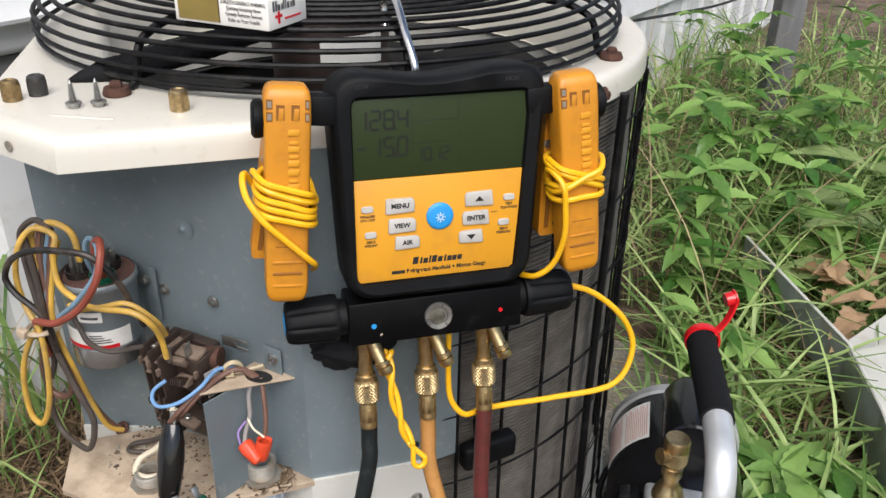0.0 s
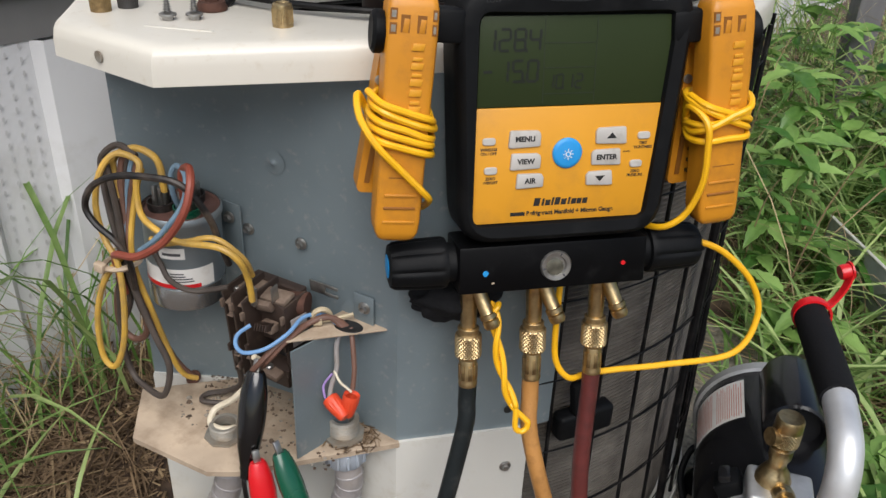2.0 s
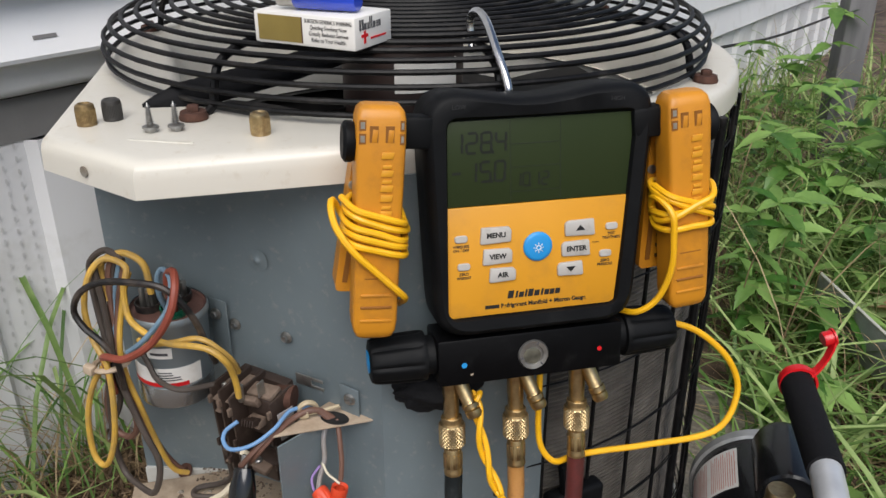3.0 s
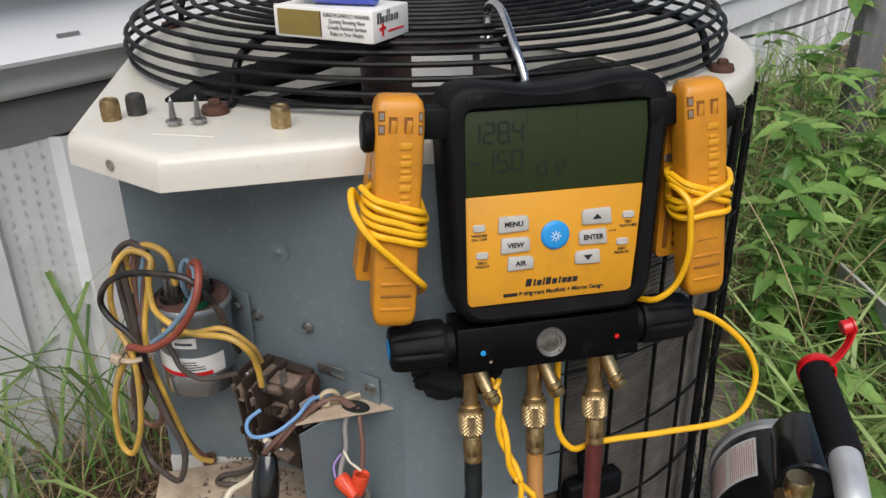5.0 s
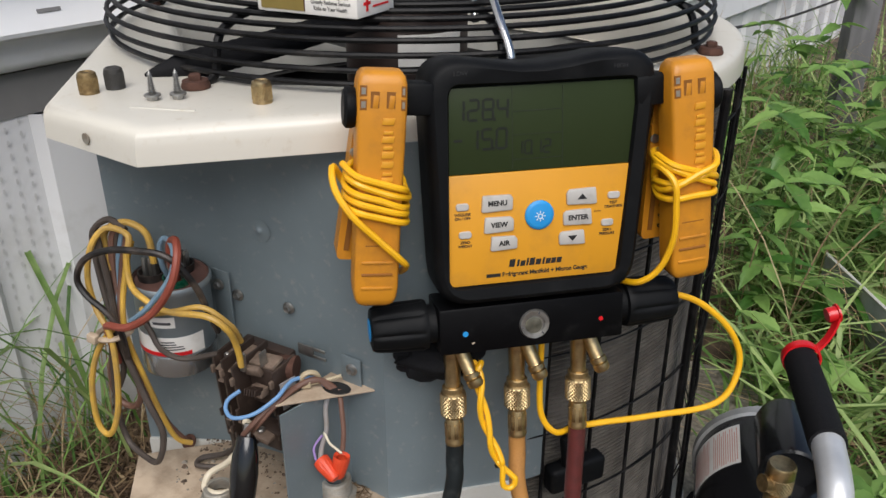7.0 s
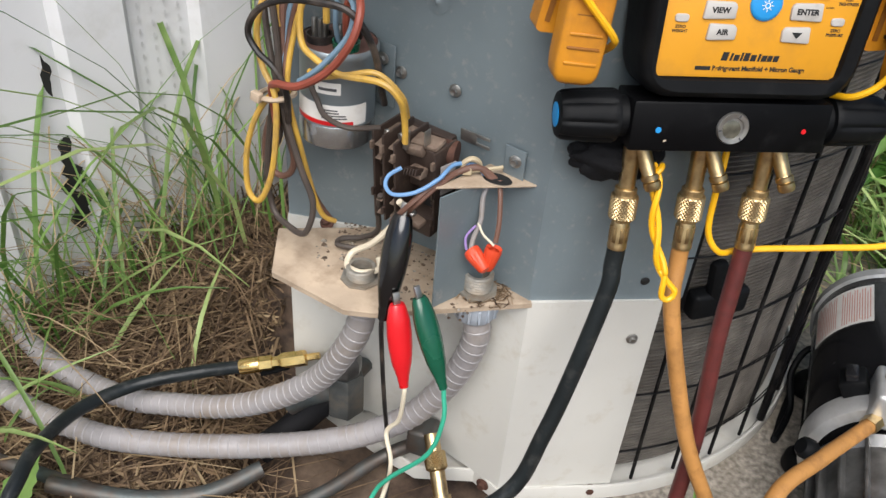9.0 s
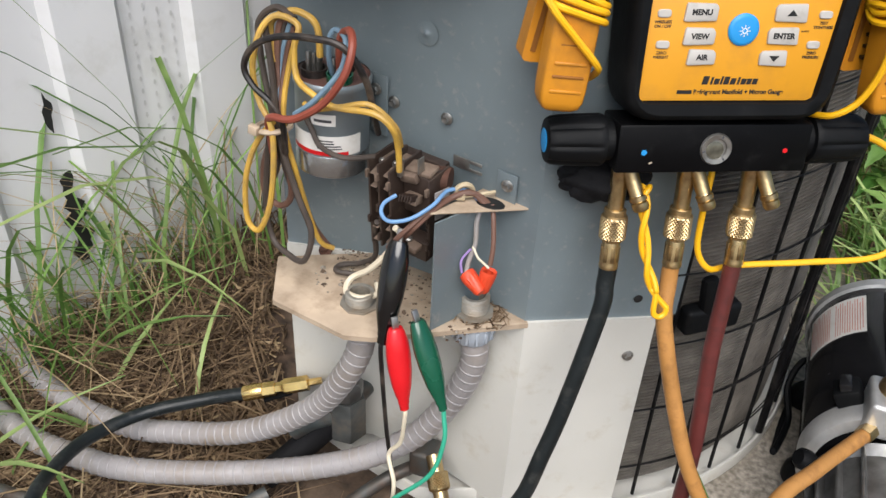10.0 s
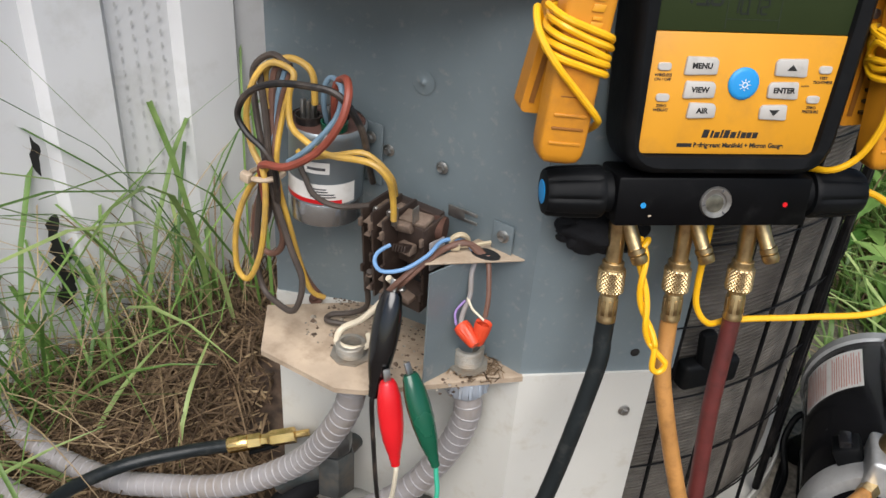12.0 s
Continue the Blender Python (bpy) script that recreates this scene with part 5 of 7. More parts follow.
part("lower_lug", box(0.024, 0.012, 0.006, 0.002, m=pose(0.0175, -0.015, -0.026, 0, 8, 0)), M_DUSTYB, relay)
part("terminal_screw", lathe([(0, 0), (0.0036, 0), (0.0036, 0.0016), (0.0026, 0.0028), (0, 0.0022)], 12, pose(0.016, -0.014, -0.0225)), M_STEEL, relay)
part("clip_tab", box(0.005, 0.004, 0.018, 0.0008, m=pose(0.0085, -0.014, 0.049, 0, 6, 0)), M_STEEL, relay)
part("clip_tab", box(0.0012, 0.008, 0.014, 0.0003, m=pose(0.0235, -0.004, 0.051)), M_STEEL, relay)
part("coil_winding", lathe([(0, -0.009), (0.010, -0.009), (0.0105, -0.007), (0.0105, 0.007), (0.010, 0.009), (0, 0.009)], 28, pose(0.030, 0.016, 0.030, 0, 90, 20)), M_RUST, relay, "rust-brown coil winding")
part("paper_tag", box(0.0010, 0.016, 0.028, 0.0003, m=pose(0.0425, 0.002, 0.016, 0, 0, -16)), M_CONDUIT, relay, "grey printed paper tag")
for dz in (0.034, 0.026):
    part("fork_foot", box(0.018, 0.0014, 0.0030, 0.0004, m=pose(0.056, 0.0300, dz + 0.012)), M_STEEL, relay)
part("fork_foot", box(0.018, 0.0014, 0.011, 0.0004, m=pose(0.042, 0.0300, 0.042)), M_STEEL, relay)
relay.matrix_world = pose(-0.083, 0.624, 0.326, 4, 0, -6) @ Matrix.Diagonal((0.88, 1.0, 0.98, 1))


def wire(pts, r, material, label, group="control wires"):
    t = thing("wire", label, "wire", group)
    part("strand", tube(pts, r, 8, 8), material, t)
    return t


wire([(-0.076, 0.602, 0.372), (-0.075, 0.598, 0.394), (-0.074, 0.588, 0.415), (-0.087, 0.582, 0.427), (-0.123, 0.580, 0.424), (-0.144, 0.580, 0.430), (-0.161, 0.585, 0.437), (-0.166, 0.590, 0.458), (-0.165, 0.595, 0.475), (-0.186, 0.595, 0.478), (-0.195, 0.585, 0.466), (-0.201, 0.580, 0.438), (-0.193, 0.575, 0.413), (-0.178, 0.570, 0.395), (-0.179, 0.570, 0.359), (-0.187, 0.570, 0.317), (-0.202, 0.570, 0.287), (-0.214, 0.570, 0.296), (-0.211, 0.570, 0.337), (-0.198, 0.572, 0.373), (-0.182, 0.578, 0.396)], 0.0026, M_WYELLOW, "looped old yellow insulated wire")
wire([(-0.100, 0.608, 0.396), (-0.098, 0.598, 0.418), (-0.096, 0.585, 0.450), (-0.109, 0.575, 0.476), (-0.135, 0.570, 0.479), (-0.166, 0.570, 0.473), (-0.188, 0.568, 0.461), (-0.199, 0.568, 0.442), (-0.191, 0.568, 0.428), (-0.175, 0.568, 0.418), (-0.168, 0.572, 0.400), (-0.172, 0.578, 0.37)], 0.0027, M_WBLACK, "black wire bent in a wide loop")
wire([(-0.139, 0.613, 0.432), (-0.132, 0.602, 0.454), (-0.127, 0.598, 0.474), (-0.113, 0.590, 0.483), (-0.103, 0.578, 0.476), (-0.105, 0.570, 0.457), (-0.122, 0.565, 0.432), (-0.149, 0.563, 0.413), (-0.173, 0.566, 0.407), (-0.185, 0.575, 0.394), (-0.186, 0.58, 0.36)], 0.0031, M_WRED, "thick rust-red wire looping over the capacitor")
wire([(-0.145, 0.61, 0.435), (-0.142, 0.602, 0.452), (-0.139, 0.600, 0.470), (-0.132, 0.600, 0.477), (-0.117, 0.590, 0.474), (-0.116, 0.581, 0.455), (-0.135, 0.573, 0.429), (-0.155, 0.572, 0.412)], 0.0022, M_WBLUE, "pale blue wire from the capacitor")
wire([(-0.196, 0.592, 0.473), (-0.188, 0.588, 0.430), (-0.182, 0.582, 0.394), (-0.175, 0.580, 0.366), (-0.162, 0.580, 0.327), (-0.151, 0.580, 0.297), (-0.157, 0.575, 0.268), (-0.180, 0.580, 0.264), (-0.200, 0.585, 0.272), (-0.204, 0.585, 0.310), (-0.192, 0.583, 0.380)], 0.0028, M_WGREY, "dusty dark wire hanging in a long loop")
wire([(-0.170, 0.598, 0.478), (-0.190, 0.602, 0.482), (-0.206, 0.600, 0.471), (-0.208, 0.598, 0.455), (-0.200, 0.592, 0.424), (-0.187, 0.584, 0.393), (-0.190, 0.588, 0.35), (-0.202, 0.59, 0.325)], 0.0027, M_WGREY, "dusty dark wire in the bundle")
wire([(-0.176, 0.604, 0.474), (-0.187, 0.600, 0.470), (-0.188, 0.595, 0.436), (-0.181, 0.588, 0.391), (-0.179, 0.588, 0.358), (-0.179, 0.590, 0.321), (-0.192, 0.590, 0.306), (-0.208, 0.590, 0.314), (-0.205, 0.588, 0.345), (-0.190, 0.586, 0.38)], 0.0029, M_WBROWN, "brown wire doubled back in the bundle")
wire([(-0.190, 0.594, 0.44), (-0.196, 0.600, 0.468), (-0.179, 0.602, 0.481), (-0.163, 0.602, 0.482), (-0.152, 0.602, 0.474), (-0.152, 0.604, 0.450)], 0.0028, M_WYELLOW, "short arch of yellow wire above the capacitor")
wire([(-0.158, 0.588, 0.415), (-0.149, 0.587, 0.412), (-0.118, 0.583, 0.424), (-0.094, 0.588, 0.430), (-0.078, 0.598, 0.412), (-0.080, 0.610, 0.390)], 0.0023, M_WYELLOW, "yellow wire crossing to the contactor")
wire([(-0.158, 0.588, 0.405), (-0.150, 0.586, 0.395), (-0.138, 0.582, 0.384), (-0.116, 0.582, 0.381), (-0.100, 0.602, 0.378)], 0.0023, M_WGREY, "dusty grey wire crossing the capacitor label")
for dx, dz, m_ in ((0.004, 0.0, M_WBROWN), (-0.004, 0.004, M_WGREY), (0.008, -0.004, M_WYELLOW), (0.0, 0.002, M_WBLUE)):
    wire([(-0.178 + dx, 0.602, 0.470 + dz), (-0.186 + dx, 0.598, 0.44), (-0.183 + dx * 0.6, 0.586, 0.394), (-0.178 + dx, 0.590, 0.34), (-0.168 + dx, 0.60, 0.29 + dz * 3), (-0.160 + dx, 0.612, 0.262)], 0.0024, m_, "insulated wire in the tied bundle")
tie = thing("cable_tie", "beige cable tie round the wire bundle", "cable tie")
part("band", tube([(-0.184 + 0.0145 * math.cos(2 * math.pi * k / 16), 0.580 + 0.013 * math.sin(2 * math.pi * k / 16), 0.390 + 0.002 * math.cos(2 * math.pi * k / 16)) for k in range(16)], 0.0024, 6, 2, closed=True), M_TRAY, tie)
part("head", box(0.009, 0.006, 0.008, 0.001, m=pose(-0.192, 0.565, 0.391, 0, 10, 0)), M_TRAY, tie)
wire([(-0.078, 0.600, 0.318), (-0.076, 0.606, 0.306), (-0.092, 0.606, 0.280), (-0.106, 0.602, 0.262), (-0.122, 0.597, 0.249), (-0.119, 0.585, 0.243), (-0.103, 0.584, 0.243), (-0.094, 0.597, 0.243), (-0.100, 0.606, 0.246)], 0.0029, M_WWHITE, "cream wire curled over the conduit fitting")
wire([(-0.104, 0.612, 0.308), (-0.111, 0.619, 0.290), (-0.115, 0.626, 0.260), (-0.132, 0.629, 0.243), (-0.150, 0.620, 0.239), (-0.148, 0.611, 0.238), (-0.128, 0.616, 0.239)], 0.0026, M_WGREY, "dusty dark wire curled on the tray")
wire([(-0.072, 0.592, 0.356), (-0.079, 0.584, 0.350), (-0.078, 0.579, 0.343), (-0.069, 0.577, 0.340), (-0.054, 0.584, 0.344), (-0.043, 0.600, 0.352), (-0.040, 0.620, 0.357), (-0.028, 0.634, 0.353), (-0.016, 0.638, 0.34)], 0.0017, M_WBLUE2, "pale blue wire from contactor to bracket hole")
wire([(-0.073, 0.588, 0.310), (-0.071, 0.580, 0.313), (-0.059, 0.583, 0.330), (-0.048, 0.598, 0.344), (-0.039, 0.618, 0.350), (-0.026, 0.632, 0.354), (-0.012, 0.637, 0.342)], 0.0025, M_WBROWN, "brown wire from contactor to bracket hole")
wire([(-0.066, 0.590, 0.316), (-0.055, 0.588, 0.330), (-0.044, 0.602, 0.345), (-0.036, 0.622, 0.351), (-0.022, 0.634, 0.353), (-0.010, 0.64, 0.342)], 0.0023, M_WBROWN, "brown wire beside its twin")
wire([(-0.008, 0.638, 0.345), (-0.003, 0.632, 0.335), (0.002, 0.625, 0.315), (0.003, 0.620, 0.299)], 0.0022, M_WBROWN, "brown wire down to a wire nut")
wire([(-0.016, 0.638, 0.343), (-0.017, 0.630, 0.330), (-0.014, 0.624, 0.312), (-0.016, 0.618, 0.297), (-0.015, 0.613, 0.288)], 0.0022, M_CONDUIT, "thin grey jacketed cable to the wire nuts")
wire([(-0.015, 0.622, 0.310), (-0.008, 0.618, 0.304), (-0.002, 0.618, 0.300), (0.003, 0.618, 0.297)], 0.0011, M_WWHITE, "thin pale conductor to a wire nut")
wire([(-0.016, 0.620, 0.308), (-0.021, 0.614, 0.298), (-0.018, 0.611, 0.288)], 0.0011, mat("violet_wire", (0.3, 0.2, 0.45), 0.5), "thin violet conductor to a wire nut")
for a, b in (((-0.014, 0.612, 0.2885), (0.006, 0.604, 0.279)), ((0.0045, 0.616, 0.2965), (0.002, 0.612, 0.277))):
    t = thing("wire_nut", "orange-red ribbed wire nut", "wire nut", "wire nuts")
    n = 32
    bm = bmesh.new()
    rings = []
    for i in range(n):
        g = 2 * math.pi * i / n
        f = 1 + 0.05 * (1 if i % 2 else -1)
        rings.append([bm.verts.new((q * ff * math.cos(g), q * ff * math.sin(g), z)) for q, z, ff in ((0.0045, 0.002, 1), (0.0068, 0.0, 1), (0.0072, 0.003, 1), (0.0066, 0.007, f), (0.0050, 0.019, f), (0.0038, 0.021, 1), (0.0001, 0.0212, 1))])
    for i in range(n):
        p, q = rings[i], rings[(i + 1) % n]
        for k in range(6):
            bm.faces.new((p[k], q[k], q[k + 1], p[k + 1]))
    part("shell", bm, M_ORANGE, t)
    t.matrix_world = axis_to(a, b)
tie2 = thing("cable_tie", "cream cable tie knot at the bracket hole", "cable tie")
part("band", tube([(-0.034, 0.630, 0.346), (-0.036, 0.626, 0.356), (-0.030, 0.628, 0.362), (-0.026, 0.634, 0.358), (-0.026, 0.638, 0.348)], 0.0022, 6, 5), M_TANTIE, tie2)
part("tail", tube([(-0.030, 0.630, 0.350), (-0.020, 0.636, 0.352), (-0.010, 0.646, 0.353)], 0.0016, 6, 5), M_TANTIE, tie2)
part("head", box(0.008, 0.007, 0.007, 0.001, m=pose(-0.033, 0.628, 0.351, 0, 0, 30)), M_TANTIE, tie2)


def conduit(pts, label):
    """Ribbed flexible conduit."""
    t = thing("flexible_conduit", label, "conduit", "flexible conduits")
    path = spline(pts, 60)
    pos, dist, out = 0.0, [0.0], []
    for a, b in zip(path, path[1:]):
        dist.append(dist[-1] + (b - a).length)
    total = dist[-1]
    step = 0.0018
    k = 0
    for i in range(int(total / step)):
        d = i * step
        while dist[k + 1] < d:
            k += 1
        out.append(path[k].lerp(path[k + 1], (d - dist[k]) / max(dist[k + 1] - dist[k], 1e-6)))
    body = part("tube", tube(out, 0.0126, 16, 1, raw=True), M_CONDUIT, t)
    for i in range(3, len(out) - 3, 6):
        d = out[i + 1] - out[i - 1]
        ob = new("rib", RIB)
        ob.parent = body
        ob.matrix_world = Matrix.Translation(out[i]) @ d.to_track_quat("Z", "Y").to_matrix().to_4x4()
    return t


RIB = bpy.data.meshes.new("rib")
bm = lathe([(0.0122, -0.0013), (0.0130, -0.0008), (0.0132, 0.0), (0.0130, 0.0008), (0.0122, 0.0013)], 18)
bm.to_mesh(RIB)
bm.free()
RIB.materials.append(M_RIB)
RIB.polygons.foreach_set("use_smooth", [True] * len(RIB.polygons))
conduit([(-0.107, 0.589, 0.224), (-0.099, 0.578, 0.195), (-0.115, 0.573, 0.150), (-0.152, 0.575, 0.090), (-0.206, 0.565, 0.040), (-0.259, 0.551, 0.010), (-0.325, 0.532, -0.008), (-0.375, 0.520, -0.018), (-0.463, 0.515, -0.026), (-0.543, 0.525, -0.028), (-0.70, 0.57, -0.03)], "grey ribbed flexible conduit from tray to ground")
conduit([(-0.014, 0.632, 0.208), (-0.008, 0.630, 0.185), (-0.017, 0.628, 0.145), (-0.034, 0.625, 0.105), (-0.061, 0.612, 0.062), (-0.103, 0.588, 0.030), (-0.158, 0.559, 0.008), (-0.233, 0.521, -0.008), (-0.318, 0.482, -0.018), (-0.385, 0.464, -0.024), (-0.494, 0.456, -0.028), (-0.65, 0.49, -0.03)], "grey ribbed flexible conduit lying in the dirt")
for x, y, nut in ((-0.107, 0.589, M_CONDUIT), (-0.014, 0.633, M_BLUENUT)):
    t = thing("conduit_connector", "threaded conduit connector through the tray", "conduit connector", "conduit connectors")
    prof = [(0.0095, 0.030)]
    for k in range(6):
        prof += [(0.0135, 0.024 - 0.0034 * k), (0.0122, 0.0224 - 0.0034 * k)]
    part("threads", lathe([(0.0095, 0.006), (0.0095, 0.026), (0.0125, 0.026)] + prof[1:] + [(0.0125, 0.002)], 28), M_OLDZINC, t, "worn metal threads")
    part("locknut", lathe([(0.0125, 0.0), (0.0185, 0.0), (0.0185, 0.004), (0.0125, 0.004)], 8), M_OLDZINC, t)
    part("gland_nut", lathe([(0.010, -0.034), (0.0175, -0.034), (0.0195, -0.030), (0.0200, -0.010), (0.0185, -0.0045), (0.010, -0.0045)], 12), nut, t, "pale blue plastic gland nut" if nut is M_BLUENUT else "")
    for k in range(14):
        g = 2 * math.pi * k / 14
        part("grip_rib", box(0.0030, 0.0034, 0.0185, 0.0007, 1, m=pose(0.0196 * math.cos(g), 0.0196 * math.sin(g), -0.0195, 0, 0, math.degrees(g))), nut, t)
    t.matrix_world = pose(x, y, 0.2325) @ Matrix.Diagonal((1, 1, 0.8 if nut is M_BLUENUT else 0.5, 1))


def alligator(a, b, material, wire_m, wire_pts, colour):
    t = thing("alligator_clip", colour + " vinyl-booted alligator clip on the tray edge", "test clip", "alligator clips")
    L = (Vector(b) - Vector(a)).length
    bm = lathe([(0, 0.0), (0.0058, 0.0), (0.0074, 0.003), (0.0098, L * 0.18), (0.0107, L * 0.34), (0.0102, L * 0.52), (0.0086, L * 0.70), (0.0060, L * 0.84), (0.0050, L * 0.88), (0.0052, L * 0.91), (0.0044, L * 0.93), (0.0040, L), (0.0026, L + 0.001), (0, L + 0.001)], 24)
    fat = 1.12 if colour == "black" else 1.0
    bm.transform(Matrix.Diagonal((fat, 0.8 * fat, 1, 1)))
    part("boot", move(bm, axis_to(a, b)), material, t, "glossy tapered vinyl boot")
    jaw = box(0.006, 0.003, 0.012, 0.001, m=axis_to(a, b) @ pose(0, 0, -0.004))
    part("jaw", jaw, M_STEEL, t)
    w = thing("test_lead", wire_m.name.replace("_", " ") + " lead from the " + colour + " clip", "test lead", "test leads")
    part("strand", tube([b] + wire_pts, 0.0021, 8, 8), wire_m, w)


alligator((-0.062, 0.581, 0.322), (-0.057, 0.548, 0.238), M_BLACKV, M_WBLACK, [(-0.057, 0.546, 0.226), (-0.057, 0.555, 0.136), (-0.049, 0.555, 0.047), (-0.035, 0.52, 0.0), (0.0, 0.44, -0.035), (0.1, 0.3, -0.04)], "black")
alligator((-0.046, 0.551, 0.258), (-0.028, 0.539, 0.184), M_RED, M_WWHITE, [(-0.027, 0.538, 0.176), (-0.032, 0.54, 0.140), (-0.044, 0.540, 0.116), (-0.032, 0.530, 0.091), (-0.034, 0.52, 0.050), (-0.03, 0.46, -0.02), (0.06, 0.3, -0.04)], "red")
alligator((-0.032, 0.562, 0.264), (0.004, 0.549, 0.192), M_GREEN, M_GREENW, [(0.006, 0.547, 0.186), (0.011, 0.540, 0.165), (0.004, 0.530, 0.128), (-0.029, 0.520, 0.082), (-0.042, 0.51, 0.050), (-0.05, 0.44, -0.02), (-0.02, 0.3, -0.04)], "green")

# service valves and lines low on the left
sv = thing("service_valve", "dark corroded service valve at the condenser base", "service valve")
part("body", lathe([(0, -0.040), (0.019, -0.040), (0.021, -0.037), (0.021, 0.012), (0.019, 0.016), (0, 0.016)], 6, pose(-0.146, 0.618, 0.056, 0, 0, 15)), M_VALVE, sv, "six-sided grey valve body")
part("bonnet", lathe([(0, 0), (0.0165, 0), (0.018, 0.003), (0.018, 0.017), (0.015, 0.022), (0.008, 0.024), (0, 0.024)], 8, pose(-0.146, 0.618, 0.0725)), M_CASTD, sv, "dull silver valve cap")
part("side_tube", tube([(-0.156, 0.612, 0.046), (-0.180, 0.598, 0.034), (-0.196, 0.586, 0.020)], 0.0125, 14, 5), M_COPPER, sv)
part("outlet", tube([(-0.152, 0.620, 0.040), (-0.175, 0.604, 0.012), (-0.195, 0.575, -0.015), (-0.205, 0.545, -0.02)], 0.016, 14, 6), M_INSUL, sv)
part("stub", tube([(-0.150, 0.63, 0.05), (-0.15, 0.68, 0.05)], 0.012, 12, 2), M_COPPER, sv)
sv2 = thing("service_valve", "small corroded brass service valve near the ground", "service valve")
part("body", box(0.030, 0.030, 0.036, 0.005, 3, m=pose(-0.058, 0.638, 0.008, 0, 0, 10)), M_COPPER, sv2)
part("port", lathe([(0, 0), (0.008, 0), (0.008, 0.02), (0.0105, 0.02), (0.0105, 0.036), (0.008, 0.038), (0.008, 0.062), (0.0105, 0.062), (0.0105, 0.09), (0, 0.09)], 20, axis_to((-0.044, 0.628, 0.030), (0.006, 0.578, -0.022))), M_BRASS, sv2, "knurled brass gauge port")
part("knurl", move(knurl_bm(0.0108, 0.018, 0.036, 20, 5), axis_to((-0.044, 0.628, 0.030), (0.006, 0.578, -0.022))), M_BRASS, sv2)
for pts, r_, m_, lab in (([(-0.36, 0.40, -0.03), (-0.28, 0.436, -0.035), (-0.222, 0.478, -0.032), (-0.190, 0.53, -0.024)], 0.009, M_COPPER, "old greenish copper line in the dirt"), ([(-0.60, 0.36, -0.045), (-0.36, 0.412, -0.036), (-0.27, 0.44, -0.040), (-0.18, 0.47, -0.04), (-0.128, 0.535, -0.034), (-0.092, 0.612, -0.022), (-0.058, 0.638, 0.0)], 0.0075, M_COPPER, "weathered copper refrigerant line on the ground")):
    t = thing("copper_line", lab, "pipe", "refrigerant lines")
    part("pipe", tube(pts, r_, 12, 8), m_, t)
ball = thing("hose_ball_valve", "bright brass hose shut-off with a black lever", "brass valve")
bm = lathe([(0, 0), (0.004, 0), (0.004, 0.014), (0.0088, 0.015), (0.0088, 0.040), (0.0075, 0.043), (0.0062, 0.046), (0.0062, 0.052), (0.0082, 0.052), (0.0082, 0.068), (0, 0.068)], 6)
part("body", bm, M_BRASS2, ball)
part("ferrule", lathe([(0, 0.066), (0.0085, 0.066), (0.0088, 0.070), (0.0088, 0.086), (0.008, 0.088), (0, 0.088)], 20), M_BRASS2, ball)
part("lever", box(0.009, 0.004, 0.034, 0.0015, m=pose(0.0, -0.011, 0.052, 8, 0, 0)), M_RUBBER, ball, "small black lever")
ball.matrix_world = Matrix.Translation((-0.186, 0.628, 0.064)) @ (Vector((-0.257, 0.583, 0.045)) - Vector((-0.186, 0.628, 0.064))).to_track_quat("Z", "Y").to_matrix().to_4x4()

# ---- vacuum pump ----
pump = thing("vacuum_pump", "black and silver vacuum pump with foam grip handle", "vacuum pump")
PD = Vector((0.12, -0.99, 0.0)).normalized()
PM = Matrix((Vector((0.99, 0.12, 0)), -PD, Vector((0, 0, 1)))).transposed().to_4x4()
PM.translation = (0.352, 0.955, 0.045)
# local: x right, y away along the shaft, z up
back = pose(0, 0, 0, -90, 0, 0)
MB = pose(0, 0.012, 0.016) @ back
part("motor", lathe([(0, -0.150), (0.066, -0.150), (0.076, -0.146), (0.080, -0.136), (0.080, 0.085), (0.076, 0.097), (0.055, 0.107), (0, 0.11)], 56, MB), M_BLACKP, pump, "gloss black motor housing")
part("end_bell", lathe([(0.0700, -0.158), (0.0800, -0.155), (0.0835, -0.150), (0.0835, -0.132), (0.0800, -0.130)], 56, MB), M_CAST, pump, "silver motor end ring")
part("rear_ring", lathe([(0.0800, 0.073), (0.0835, 0.075), (0.0835, 0.087), (0.0800, 0.089)], 56, MB), M_CAST, pump)
lab_ = part("warning_label", lathe([(0.0806, -0.012), (0.0808, -0.012), (0.0808, 0.058), (0.0806, 0.058)], 20, MB, a0=-172, a1=-118), M_LABEL, pump, "white warning label with orange-red print")
LR = mat("orange_red_print", (0.55, 0.24, 0.18), 0.5)
for k in range(26):
    if k in (12, 13):
        continue
    a = -170.5 + 1.98 * k
    part("print_bar", lathe([(0.0810, -0.008 + 0.003 * (k % 4 == 1)), (0.0810, 0.053 - 0.007 * (k % 3 == 0))], 2, MB, a0=a, a1=a + 0.75), LR, lab_)
part("start_capacitor", lathe([(0, -0.050), (0.026, -0.050), (0.030, -0.060), (0.033, -0.058), (0.033, 0.03), (0.028, 0.042), (0.012, 0.048), (0, 0.048)], 40, pose(0.007, 0.02, 0.112, -90, 0, 0)), M_BLACKP, pump, "gloss black capacitor housing")
part("capacitor_foot", box(0.05, 0.07, 0.03, 0.006, m=pose(0.006, 0.02, 0.083)), M_BLACKP, pump)
part("oil_case", lathe([(0, -0.285), (0.052, -0.285), (0.060, -0.278), (0.063, -0.26), (0.063, -0.16), (0.072, -0.152), (0, -0.15)], 48, back), M_CASTD, pump, "cast aluminium oil case")
